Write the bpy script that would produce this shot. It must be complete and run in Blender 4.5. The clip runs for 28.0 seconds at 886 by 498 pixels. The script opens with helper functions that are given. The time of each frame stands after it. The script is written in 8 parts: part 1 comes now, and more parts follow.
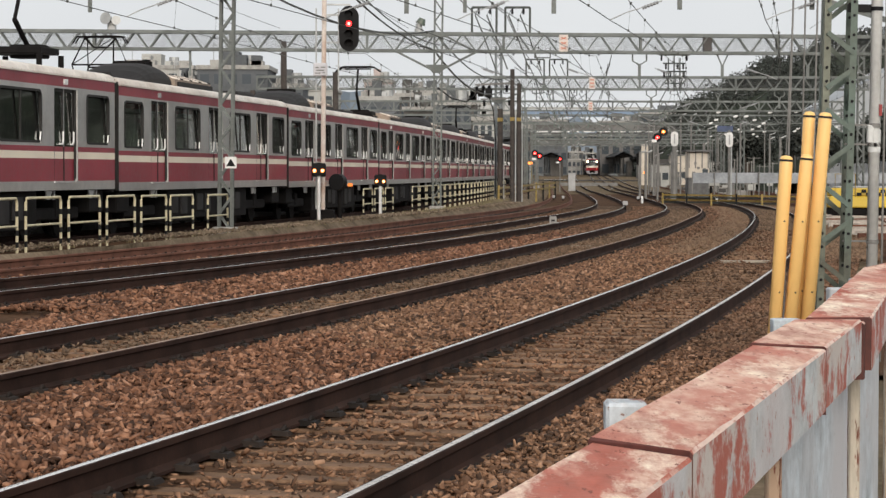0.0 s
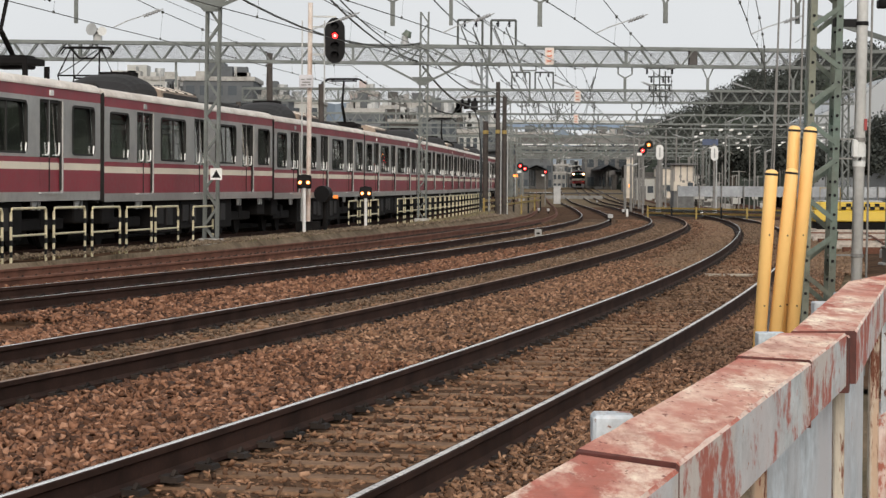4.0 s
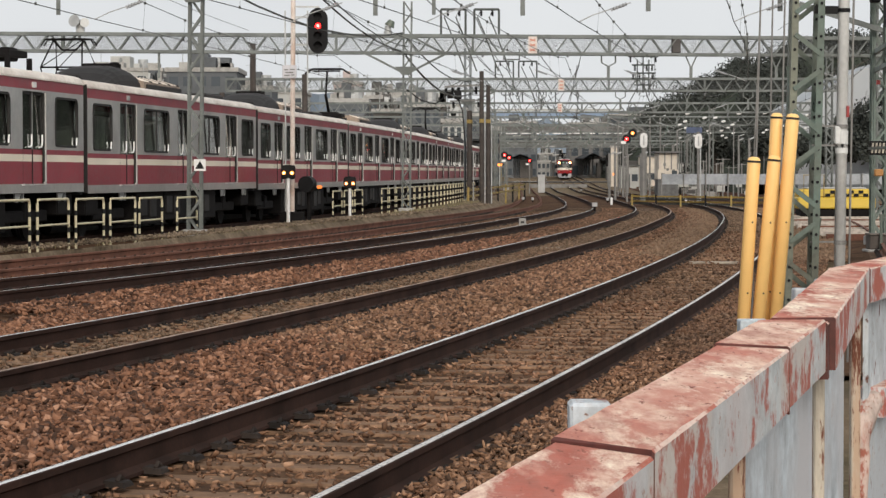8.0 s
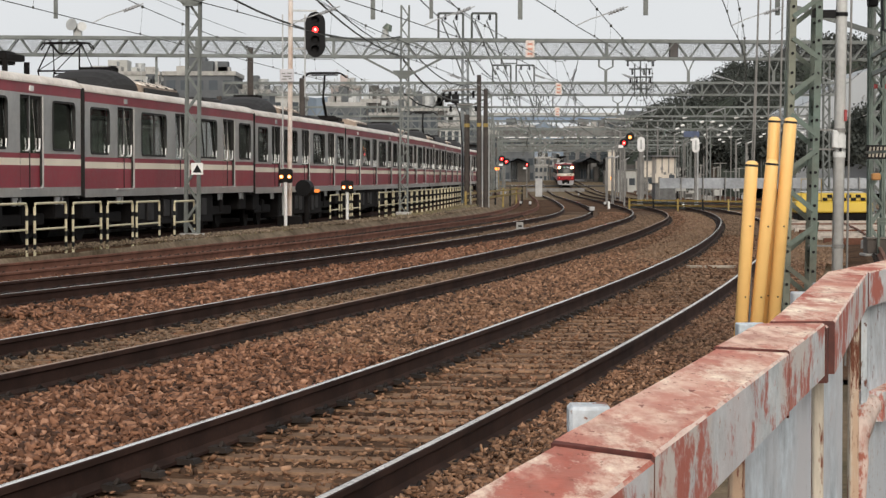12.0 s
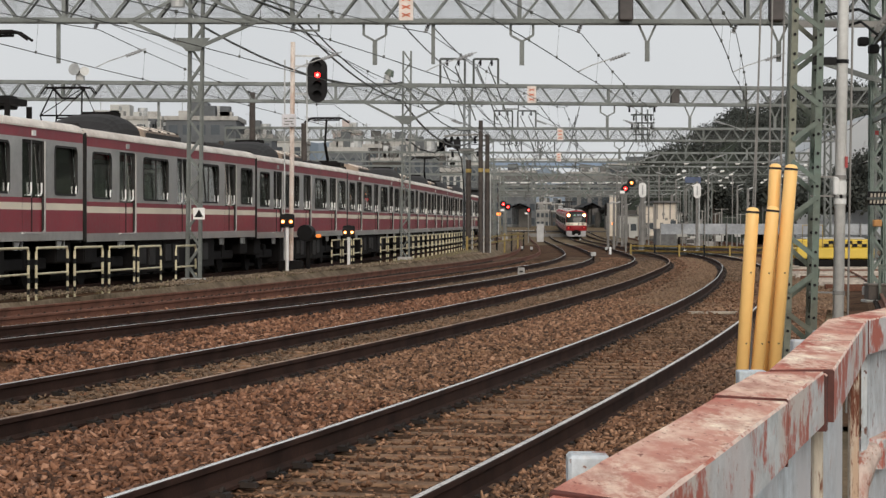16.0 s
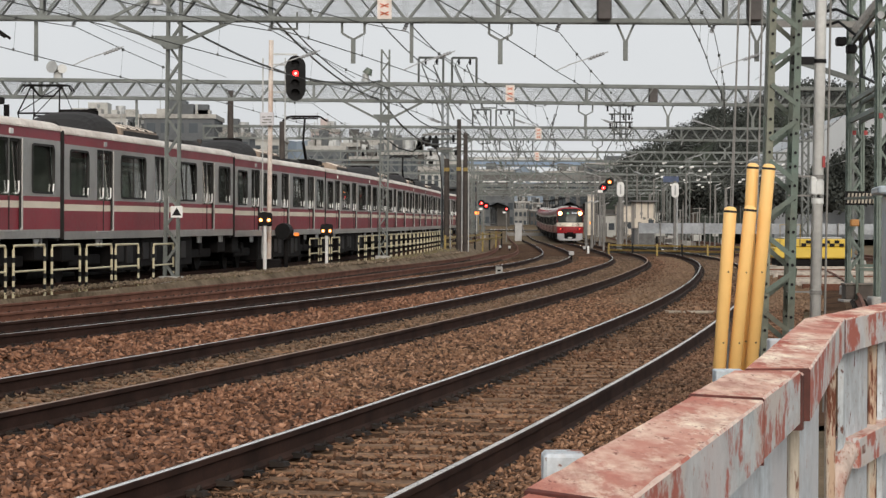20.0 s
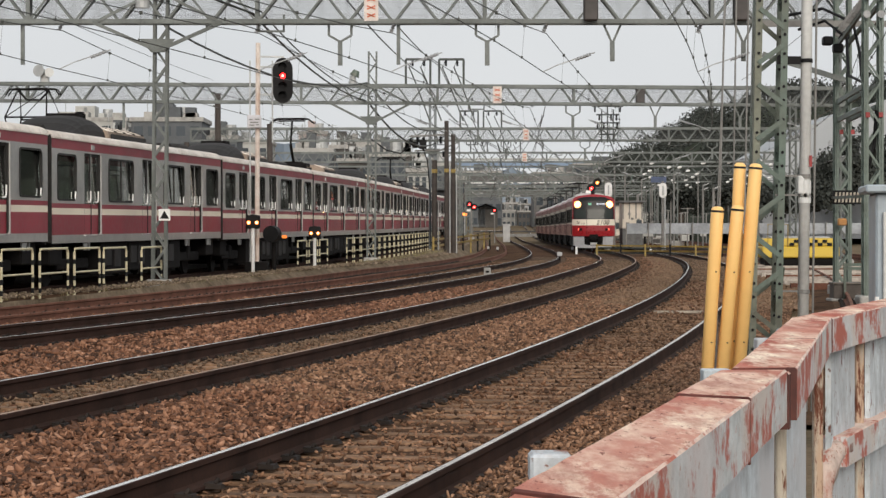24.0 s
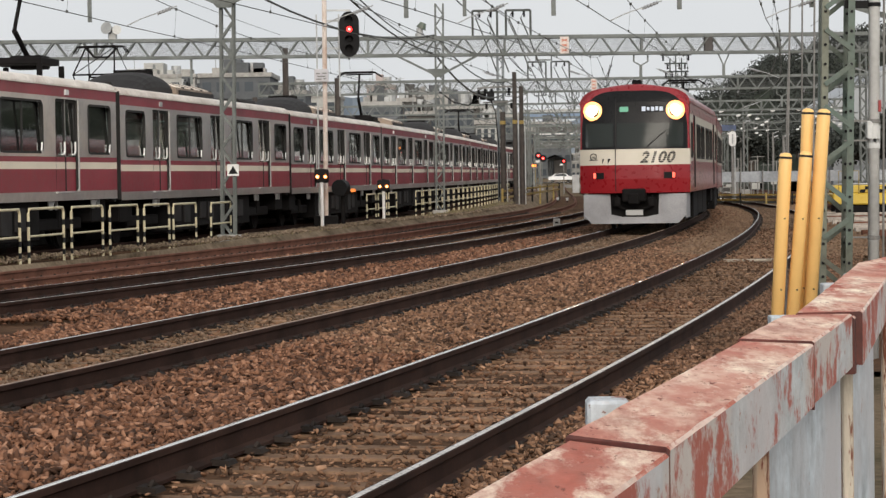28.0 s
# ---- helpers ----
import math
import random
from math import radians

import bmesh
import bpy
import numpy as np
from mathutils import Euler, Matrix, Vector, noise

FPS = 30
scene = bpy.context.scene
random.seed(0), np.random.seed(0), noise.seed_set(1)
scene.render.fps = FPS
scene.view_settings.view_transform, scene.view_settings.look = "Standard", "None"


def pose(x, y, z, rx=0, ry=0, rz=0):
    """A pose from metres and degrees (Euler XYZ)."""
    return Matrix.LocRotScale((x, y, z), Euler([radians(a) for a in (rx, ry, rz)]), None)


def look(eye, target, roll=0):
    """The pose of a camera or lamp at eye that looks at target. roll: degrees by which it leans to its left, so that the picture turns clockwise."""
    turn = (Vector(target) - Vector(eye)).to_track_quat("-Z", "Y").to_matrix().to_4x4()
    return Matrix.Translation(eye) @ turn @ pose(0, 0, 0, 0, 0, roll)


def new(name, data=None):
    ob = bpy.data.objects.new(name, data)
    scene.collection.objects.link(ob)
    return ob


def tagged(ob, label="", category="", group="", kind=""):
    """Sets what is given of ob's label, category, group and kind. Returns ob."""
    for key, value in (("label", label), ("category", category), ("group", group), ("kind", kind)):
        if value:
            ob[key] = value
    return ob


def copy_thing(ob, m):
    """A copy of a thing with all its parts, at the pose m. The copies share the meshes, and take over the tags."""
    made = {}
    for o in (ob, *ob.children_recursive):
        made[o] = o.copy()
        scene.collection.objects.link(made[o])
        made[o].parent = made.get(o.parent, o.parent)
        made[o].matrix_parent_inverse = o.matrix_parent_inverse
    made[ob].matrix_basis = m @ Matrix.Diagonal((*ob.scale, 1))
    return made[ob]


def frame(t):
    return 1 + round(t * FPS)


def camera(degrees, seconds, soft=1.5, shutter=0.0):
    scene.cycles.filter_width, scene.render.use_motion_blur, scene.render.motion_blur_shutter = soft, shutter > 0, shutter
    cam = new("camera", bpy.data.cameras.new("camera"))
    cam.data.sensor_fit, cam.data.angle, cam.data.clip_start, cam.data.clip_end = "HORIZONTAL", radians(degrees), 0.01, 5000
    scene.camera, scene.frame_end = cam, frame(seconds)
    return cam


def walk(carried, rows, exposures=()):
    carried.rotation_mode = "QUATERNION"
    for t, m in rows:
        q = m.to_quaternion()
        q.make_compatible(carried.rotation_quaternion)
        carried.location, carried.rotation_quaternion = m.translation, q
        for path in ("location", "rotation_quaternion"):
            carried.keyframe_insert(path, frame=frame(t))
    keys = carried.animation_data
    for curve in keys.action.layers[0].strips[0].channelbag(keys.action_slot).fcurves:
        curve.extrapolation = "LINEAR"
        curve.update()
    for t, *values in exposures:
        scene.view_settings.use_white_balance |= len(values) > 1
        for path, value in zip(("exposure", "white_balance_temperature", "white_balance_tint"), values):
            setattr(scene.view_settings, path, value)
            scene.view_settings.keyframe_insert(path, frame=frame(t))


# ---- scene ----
# ---------- camera ----------
cam = camera(21.16, 28.0, soft=1.4)
PATH = [
    (0, -0.0051, 0.0124, 1.4814, 0.716, -1.887, -0.108),
    (0.5, -0.0022, -0.0000, 1.4829, 0.754, -1.767, -0.114),
    (1, -0.0009, 0.0029, 1.4817, 0.724, -1.734, -0.177),
    (1.5, -0.0004, 0.0009, 1.4820, 0.654, -1.712, -0.211),
    (2, -0.0032, 0.0031, 1.4815, 0.592, -1.736, -0.288),
    (2.5, -0.0061, 0.0023, 1.4819, 0.464, -1.799, -0.299),
    (4.5, -0.0106, -0.0157, 1.4833, 0.288, -1.549, -0.411),
    (5, -0.0055, -0.0179, 1.4857, 0.095, -1.593, -0.534),
    (5.5, -0.0018, -0.0088, 1.4818, -0.236, -1.842, -0.572),
    (6, 0.0005, -0.0123, 1.4816, -0.282, -1.991, -0.470),
    (6.5, 0.0045, -0.0003, 1.4799, -0.206, -1.974, -0.440),
    (7, 0.0062, -0.0045, 1.4805, -0.141, -1.923, -0.205),
    (7.5, 0.0051, -0.0082, 1.4802, -0.082, -1.861, -0.086),
    (8, 0.0030, -0.0089, 1.4815, -0.016, -1.840, 0.024),
    (8.5, 0.0044, -0.0064, 1.4816, 0.011, -1.773, 0.125),
    (9, 0.0046, -0.0035, 1.4809, 0.009, -1.634, 0.083),
    (9.5, 0.0033, -0.0020, 1.4802, 0.004, -1.600, 0.002),
    (10, 0.0014, -0.0036, 1.4804, 0.002, -1.664, -0.004),
    (10.5, 0.0013, -0.0005, 1.4801, 0.002, -1.725, 0.001),
    (11, 0.0000, 0.0000, 1.4800, 0.000, -1.746, 0.000),
    (11.5, 0.0001, 0.0007, 1.4798, -0.040, -1.806, -0.001),
    (12, 0.0003, 0.0015, 1.4799, -0.081, -1.745, -0.000),
    (12.5, 0.0031, -0.0106, 1.4812, -0.027, -1.578, 0.032),
    (14.5, 0.0141, 0.0006, 1.4811, -0.057, -1.495, 0.448),
    (15, 0.0148, -0.0124, 1.4851, -0.298, -1.089, 0.047),
    (15.5, 0.0064, -0.0109, 1.4840, -0.283, -0.768, -0.132),
    (16, 0.0024, -0.0171, 1.4864, -0.043, -0.657, -0.135),
    (16.5, 0.0029, -0.0132, 1.4845, -0.157, -0.501, -0.293),
    (17, 0.0026, -0.0093, 1.4848, -0.384, -0.394, -0.411),
    (17.5, 0.0025, -0.0180, 1.4852, -0.543, -0.463, -0.440),
    (18, 0.0037, -0.0128, 1.4852, -0.544, -0.613, -0.407),
    (18.5, 0.0059, -0.0098, 1.4851, -0.524, -0.715, -0.355),
    (19, 0.0081, -0.0072, 1.4849, -0.555, -0.712, -0.303),
    (19.5, 0.0084, -0.0121, 1.4855, -0.555, -0.690, -0.233),
    (20, 0.0061, -0.0086, 1.4847, -0.571, -0.683, -0.267),
    (20.5, 0.0028, -0.0077, 1.4858, -0.629, -0.686, -0.350),
    (22.5, 0.0008, -0.0186, 1.4894, -0.631, -0.378, -0.177),
    (23, 0.0070, -0.0107, 1.4871, -0.968, -0.384, -0.009),
    (23.5, 0.0103, -0.0096, 1.4861, -0.987, -0.514, 0.091),
    (24, 0.0101, -0.0144, 1.4846, -0.858, -0.646, 0.071),
    (24.5, 0.0115, -0.0068, 1.4839, -0.731, -0.815, 0.031),
    (25, 0.0093, 0.0027, 1.4819, -0.698, -1.016, -0.035),
    (25.5, 0.0088, 0.0004, 1.4814, -0.566, -1.198, 0.041),
    (26, 0.0159, 0.0158, 1.4786, -0.412, -1.321, 0.158),
    (26.5, 0.0204, 0.0157, 1.4775, -0.212, -1.536, 0.400),
    (27, 0.0296, 0.0280, 1.4739, 0.057, -1.701, 0.595),
    (27.5, 0.0332, 0.0288, 1.4738, 0.396, -1.786, 0.736),
    (28, 0.0348, 0.0341, 1.4737, 0.817, -1.785, 0.881),
]

walk(cam, [(t, pose(x, y, z, 90 + p, r, w)) for t, x, y, z, w, p, r in PATH], [(0, 0.0), (12, 0.0), (15, -0.06), (16, -0.17), (17, -0.07), (23, -0.08), (26, -0.06), (28, -0.06)])

# ---------- sky and sun (bright overcast) ----------
world = bpy.data.worlds.new("world")
scene.world = world
world.use_nodes = True
wn, wl = world.node_tree.nodes, world.node_tree.links
wbg = wn["Background"]
sky = wn.new("ShaderNodeTexSky")
sky.sky_type = "NISHITA"
sky.sun_disc = False
sky.sun_elevation, sky.sun_rotation = radians(25), radians(172)
sky.air_density, sky.dust_density, sky.ozone_density = 1.0, 6.0, 1.0
hsv = wn.new("ShaderNodeHueSaturation")
hsv.inputs["Saturation"].default_value = 0.25
scl = wn.new("ShaderNodeMix")
scl.data_type, scl.blend_type = "RGBA", "MULTIPLY"
scl.inputs["Factor"].default_value = 1.0
scl.inputs["B"].default_value = (0.10, 0.10, 0.10, 1)
cloud = wn.new("ShaderNodeTexNoise")
cloud.inputs["Scale"].default_value, cloud.inputs["Detail"].default_value = 3.0, 5.0
cramp = wn.new("ShaderNodeValToRGB")
cramp.color_ramp.elements[0].position, cramp.color_ramp.elements[0].color = 0.3, (0.77, 0.80, 0.83, 1)
cramp.color_ramp.elements[1].position, cramp.color_ramp.elements[1].color = 0.7, (0.93, 0.95, 0.965, 1)
cover = wn.new("ShaderNodeMix")
cover.data_type = "RGBA"
cover.inputs["Factor"].default_value = 0.85
wl.new(sky.outputs[0], hsv.inputs["Color"])
wl.new(hsv.outputs[0], scl.inputs["A"])
wl.new(cloud.outputs["Fac"], cramp.inputs["Fac"])
wl.new(scl.outputs["Result"], cover.inputs["A"])
wl.new(cramp.outputs["Color"], cover.inputs["B"])
wl.new(cover.outputs["Result"], wbg.inputs["Color"])
wbg.inputs["Strength"].default_value = 1.0
sun = new("sun", bpy.data.lights.new("sun", "SUN"))
sun.data.energy, sun.data.angle, sun.data.color = 2.15, radians(30), (1.0, 0.895, 0.77)
sun.matrix_world = look((8, -60, 28), (0, 0, 0))
scene.view_settings.exposure = 0.0


# ---------- materials ----------
def mat(name, col, rough=0.6, metal=0.0, vary=0.25, scale=3.0, bump=0.0, fine=40.0, tint=None, spec=0.5, isl=0.0, rnd=0.0, world_pos=False, coat=0.0):
    """Colour with two scales of noise, bump, and variation by island or by object."""
    m = bpy.data.materials.new(name)
    m.use_nodes = True
    n, l = m.node_tree.nodes, m.node_tree.links
    b = n["Principled BSDF"]
    b.inputs["Roughness"].default_value, b.inputs["Metallic"].default_value = rough, metal
    b.inputs["Specular IOR Level"].default_value = spec
    if coat:
        b.inputs["Coat Weight"].default_value, b.inputs["Coat Roughness"].default_value = coat, 0.08
    if world_pos:
        pos = n.new("ShaderNodeNewGeometry").outputs["Position"]
    else:
        pos = n.new("ShaderNodeTexCoord").outputs["Object"]
    big, small = n.new("ShaderNodeTexNoise"), n.new("ShaderNodeTexNoise")
    big.inputs["Scale"].default_value, big.inputs["Detail"].default_value = scale, 4.0
    small.inputs["Scale"].default_value, small.inputs["Detail"].default_value = fine, 3.0
    l.new(pos, big.inputs["Vector"])
    l.new(pos, small.inputs["Vector"])
    mix = n.new("ShaderNodeMix")
    mix.data_type = "RGBA"
    t2 = tint or tuple(c * (1 - vary) for c in col)
    hi = tuple(min(1, c * (1 + vary * 0.5)) for c in col)
    mix.inputs["A"].default_value = (*t2, 1)
    mix.inputs["B"].default_value = (*hi, 1)
    ramp = n.new("ShaderNodeMapRange")
    ramp.inputs["From Min"].default_value, ramp.inputs["From Max"].default_value = 0.32, 0.62
    l.new(big.outputs["Fac"], ramp.inputs["Value"])
    l.new(ramp.outputs[0], mix.inputs["Factor"])
    out = mix.outputs["Result"]
    mul = n.new("ShaderNodeMapRange")
    mul.inputs["From Min"].default_value, mul.inputs["From Max"].default_value = 0.3, 0.7
    mul.inputs["To Min"].default_value, mul.inputs["To Max"].default_value = 1 - vary * 0.7, 1 + vary * 0.4
    l.new(small.outputs["Fac"], mul.inputs["Value"])
    val = mul.outputs[0]
    if isl or rnd:
        src = n.new("ShaderNodeNewGeometry").outputs["Random Per Island"] if isl else n.new("ShaderNodeObjectInfo").outputs["Random"]
        k = isl or rnd
        rr = n.new("ShaderNodeMapRange")
        rr.inputs["To Min"].default_value, rr.inputs["To Max"].default_value = 1 - k, 1 + k
        l.new(src, rr.inputs["Value"])
        mm = n.new("ShaderNodeMath")
        mm.operation = "MULTIPLY"
        l.new(val, mm.inputs[0])
        l.new(rr.outputs[0], mm.inputs[1])
        val = mm.outputs[0]
    vm = n.new("ShaderNodeVectorMath")
    vm.operation = "SCALE"
    l.new(out, vm.inputs[0])
    l.new(val, vm.inputs["Scale"])
    l.new(vm.outputs[0], b.inputs["Base Color"])
    rm = n.new("ShaderNodeMapRange")
    rm.inputs["To Min"].default_value, rm.inputs["To Max"].default_value = max(0.02, rough - 0.12), min(1, rough + 0.12)
    l.new(small.outputs["Fac"], rm.inputs["Value"])
    l.new(rm.outputs[0], b.inputs["Roughness"])
    if bump:
        bp = n.new("ShaderNodeBump")
        bp.inputs["Strength"].default_value, bp.inputs["Distance"].default_value = 0.6, bump
        l.new(small.outputs["Fac"], bp.inputs["Height"])
        l.new(bp.outputs[0], b.inputs["Normal"])
    return m


def speckle(m, cols):
    """Each loose piece takes one of several colours; the noise on it stays."""
    n, l = m.node_tree.nodes, m.node_tree.links
    b = n["Principled BSDF"]
    link = b.inputs["Base Color"].links[0]
    src = link.from_socket
    r = n.new("ShaderNodeValToRGB")
    r.color_ramp.interpolation = "CONSTANT"
    while len(r.color_ramp.elements) < len(cols):
        r.color_ramp.elements.new(0.5)
    for i, (p, c) in enumerate(cols):
        r.color_ramp.elements[i].position, r.color_ramp.elements[i].color = p, (*c, 1)
    l.new(n.new("ShaderNodeNewGeometry").outputs["Random Per Island"], r.inputs["Fac"])
    mx = n.new("ShaderNodeMix")
    mx.data_type, mx.blend_type = "RGBA", "MULTIPLY"
    mx.inputs["Factor"].default_value = 1.0
    l.new(src, mx.inputs["A"])
    l.new(r.outputs["Color"], mx.inputs["B"])
    l.new(mx.outputs["Result"], b.inputs["Base Color"])
    return m


def glow(name, col, strength, body=(0.02, 0.02, 0.02)):
    m = bpy.data.materials.new(name)
    m.use_nodes = True
    b = m.node_tree.nodes["Principled BSDF"]
    b.inputs["Base Color"].default_value = (*body, 1)
    b.inputs["Emission Color"].default_value, b.inputs["Emission Strength"].default_value = (*col, 1), strength
    return m


def glass(name, col, trans=0.6, rough=0.03):
    m = bpy.data.materials.new(name)
    m.use_nodes = True
    b = m.node_tree.nodes["Principled BSDF"]
    b.inputs["Base Color"].default_value = (*col, 1)
    b.inputs["Roughness"].default_value, b.inputs["Transmission Weight"].default_value = rough, trans
    b.inputs["IOR"].default_value = 1.5
    return m


M_BALLAST = mat("ballast_bed", (0.095, 0.055, 0.034), 0.95, vary=0.55, scale=0.7, fine=9, bump=0.06, world_pos=True, spec=0.03)
M_STONE = mat("ballast_stone", (0.182, 0.090, 0.055), 0.9, vary=0.3, scale=0.4, fine=30, isl=0.28, tint=(0.182, 0.088, 0.052), spec=0.25, world_pos=True)
speckle(M_STONE, [(0.0, (0.42, 0.44, 0.46)), (0.16, (0.72, 0.70, 0.68)), (0.38, (0.98, 0.95, 0.92)), (0.62, (1.20, 1.20, 1.17)), (0.84, (1.45, 1.54, 1.55)), (0.95, (1.75, 1.95, 2.05))])
M_STONET = mat("tan_ballast_stone", (0.192, 0.104, 0.064), 0.9, vary=0.3, scale=0.4, fine=30, isl=0.28, tint=(0.202, 0.113, 0.068), spec=0.25, world_pos=True)
speckle(M_STONET, [(0.0, (0.42, 0.44, 0.46)), (0.18, (0.76, 0.74, 0.72)), (0.40, (1.0, 0.97, 0.94)), (0.66, (1.18, 1.18, 1.15)), (0.84, (1.4, 1.46, 1.45)), (0.95, (1.7, 1.8, 1.85))])
M_STONEF = mat("dull_ballast_stone", (0.172, 0.096, 0.062), 0.92, vary=0.3, scale=0.4, fine=30, isl=0.22, tint=(0.150, 0.096, 0.064), spec=0.15, world_pos=True)
speckle(M_STONEF, [(0.0, (0.62, 0.62, 0.62)), (0.2, (0.84, 0.82, 0.80)), (0.45, (1.0, 0.98, 0.95)), (0.70, (1.12, 1.14, 1.12)), (0.92, (1.3, 1.36, 1.38))])
M_STONEG = mat("grey_tan_ballast_stone", (0.165, 0.110, 0.074), 0.92, vary=0.3, scale=0.4, fine=30, isl=0.4, tint=(0.148, 0.102, 0.070), spec=0.15, world_pos=True)
M_STONEH = mat("dusty_tan_ballast_stone", (0.215, 0.138, 0.090), 0.92, vary=0.3, scale=0.4, fine=30, isl=0.25, tint=(0.190, 0.128, 0.086), spec=0.15, world_pos=True)
M_SOIL = mat("dry_soil", (0.165, 0.122, 0.082), 0.95, vary=0.45, scale=0.9, fine=12, bump=0.04, tint=(0.10, 0.082, 0.050), world_pos=True, spec=0.03)
M_PATH = mat("pale_trodden_gravel", (0.20, 0.155, 0.11), 0.95, vary=0.45, scale=0.8, fine=9, bump=0.04, tint=(0.12, 0.092, 0.062), world_pos=True, spec=0.05)
M_PEBBLE = mat("pale_path_pebble", (0.225, 0.175, 0.128), 0.9, vary=0.3, scale=0.5, fine=20, isl=0.55, tint=(0.14, 0.105, 0.072), world_pos=True, spec=0.2)
M_RAILTOP = mat("polished_rail_head", (0.98, 0.93, 0.87), 0.12, 1.0, vary=0.06, scale=0.6, fine=60, world_pos=True)
M_RAIL = mat("dark_rusty_rail_web", (0.040, 0.021, 0.016), 0.85, 0.0, vary=0.4, scale=2.0, fine=30, world_pos=True, spec=0.12)
M_BROWNTOP = mat("brown_rail_head", (0.30, 0.20, 0.14), 0.6, 0.2, vary=0.3, scale=2.0, fine=30, world_pos=True)
M_WORNTOP = mat("worn_rail_head", (0.68, 0.62, 0.57), 0.3, 0.9, vary=0.25, scale=2.0, fine=30, world_pos=True)
M_RUSTRAIL = mat("brown_rusty_rail", (0.165, 0.074, 0.049), 0.85, 0.1, vary=0.35, scale=2.0, fine=30, world_pos=True, spec=0.25)
M_SLEEPER = mat("weathered_sleeper", (0.235, 0.140, 0.085), 0.9, vary=0.35, scale=3, fine=25, bump=0.01, rnd=0.25, spec=0.2)
M_SLEEPF = mat("dusty_sleeper", (0.135, 0.088, 0.058), 0.92, vary=0.35, scale=1.0, fine=9, world_pos=True, spec=0.1)
M_CLIP = mat("dark_rail_clip", (0.022, 0.016, 0.013), 0.7, 0.0, spec=0.15, vary=0.4, isl=0.4)
M_GREEN = mat("grey_green_steel_paint", (0.145, 0.160, 0.154), 0.55, 0.0, vary=0.3, scale=1.2, fine=18, tint=(0.096, 0.107, 0.100))
M_GREEND = mat("dark_green_steel_paint", (0.085, 0.125, 0.105), 0.5, 0.0, vary=0.3, scale=1.5, fine=18, tint=(0.10, 0.10, 0.075))
M_OLIVE = mat("faded_olive_steel_paint", (0.165, 0.175, 0.135), 0.6, 0.0, vary=0.3, scale=1.5, fine=18)
M_GALV = mat("galvanised_steel", (0.42, 0.43, 0.43), 0.5, 0.3, vary=0.2, scale=2.0, fine=25)
M_GREYPOLE = mat("pale_grey_steel_pole", (0.60, 0.61, 0.60), 0.5, 0.0, vary=0.15, scale=1.0, fine=20)
M_NET = mat("dark_netting", (0.07, 0.072, 0.075), 0.8, vary=0.1)
M_DULL = mat("dull_grey_steel", (0.20, 0.195, 0.185), 0.6, 0.1, vary=0.25, scale=1.5, fine=20)
M_WIRE = mat("dark_copper_wire", (0.06, 0.065, 0.06), 0.5, 0.5, vary=0.2)
M_INS = mat("grey_porcelain_insulator", (0.32, 0.33, 0.34), 0.3, vary=0.15)
M_INSW = mat("white_porcelain_insulator", (0.75, 0.75, 0.74), 0.3, vary=0.1)
M_BLACK = mat("black_signal_paint", (0.012, 0.012, 0.013), 0.6, vary=0.2, spec=0.15)
M_DARK = mat("sooty_underframe_steel", (0.010, 0.009, 0.009), 0.85, 0.0, vary=0.35, scale=3, spec=0.15)
M_UNDER = mat("grimy_grey_cover", (0.022, 0.020, 0.020), 0.7, vary=0.5, scale=2.5, spec=0.3)
M_RUBBER = mat("black_gangway_rubber", (0.02, 0.019, 0.018), 0.8, vary=0.3)
M_SILVER = mat("brushed_stainless_steel", (0.63, 0.625, 0.605), 0.34, 0.85, vary=0.16, scale=0.6, fine=9)
M_MAROON = mat("maroon_train_paint", (0.275, 0.036, 0.053), 0.4, vary=0.2, scale=0.6, fine=9, spec=0.35)
M_CREAM = mat("cream_train_stripe", (0.84, 0.76, 0.62), 0.4, vary=0.08, scale=1.0, spec=0.3)
M_ROOF = mat("pale_train_roof", (0.74, 0.69, 0.63), 0.6, vary=0.2, scale=1.0, fine=9, tint=(0.58, 0.51, 0.45))
M_RED = mat("bright_red_train_paint", (0.27, 0.010, 0.016), 0.3, vary=0.1, scale=0.8, fine=9, coat=0.4)
M_IVORY = mat("ivory_train_paint", (0.66, 0.61, 0.51), 0.35, vary=0.06, scale=0.8, coat=0.3)
M_LGREY = mat("light_grey_skirt_paint", (0.42, 0.42, 0.42), 0.5, vary=0.15, scale=2)
M_MASK = mat("black_glass_mask", (0.010, 0.010, 0.011), 0.3, vary=0.2, spec=0.2)
M_GLASSC = glass("windscreen_glass", (0.030, 0.036, 0.034), 0.1, 0.12)
M_GLASSC.node_tree.nodes["Principled BSDF"].inputs["Specular IOR Level"].default_value = 0.15
M_INTER = mat("dim_carriage_interior", (0.38, 0.42, 0.38), 0.8, vary=0.3)
M_YELLOW = mat("yellow_plastic_guard", (1.0, 0.615, 0.225), 0.4, vary=0.03, scale=1.5, fine=14)
M_YELP = mat("yellow_safety_paint", (0.29, 0.205, 0.05), 0.5, vary=0.25, scale=4, fine=25)
M_YELC = mat("yellow_vehicle_paint", (0.62, 0.43, 0.05), 0.45, vary=0.12, scale=1)
M_PALEY = mat("pale_yellow_barrier_paint", (0.62, 0.56, 0.38), 0.5, vary=0.2, scale=4)
M_WHITE = mat("white_paint", (0.78, 0.78, 0.77), 0.5, vary=0.1, scale=2)
M_CONC = mat("grey_concrete", (0.36, 0.35, 0.33), 0.85, vary=0.25, scale=2, fine=20, bump=0.005)
M_REDL = glow("red_signal_lens", (1.0, 0.018, 0.018), 6.0)
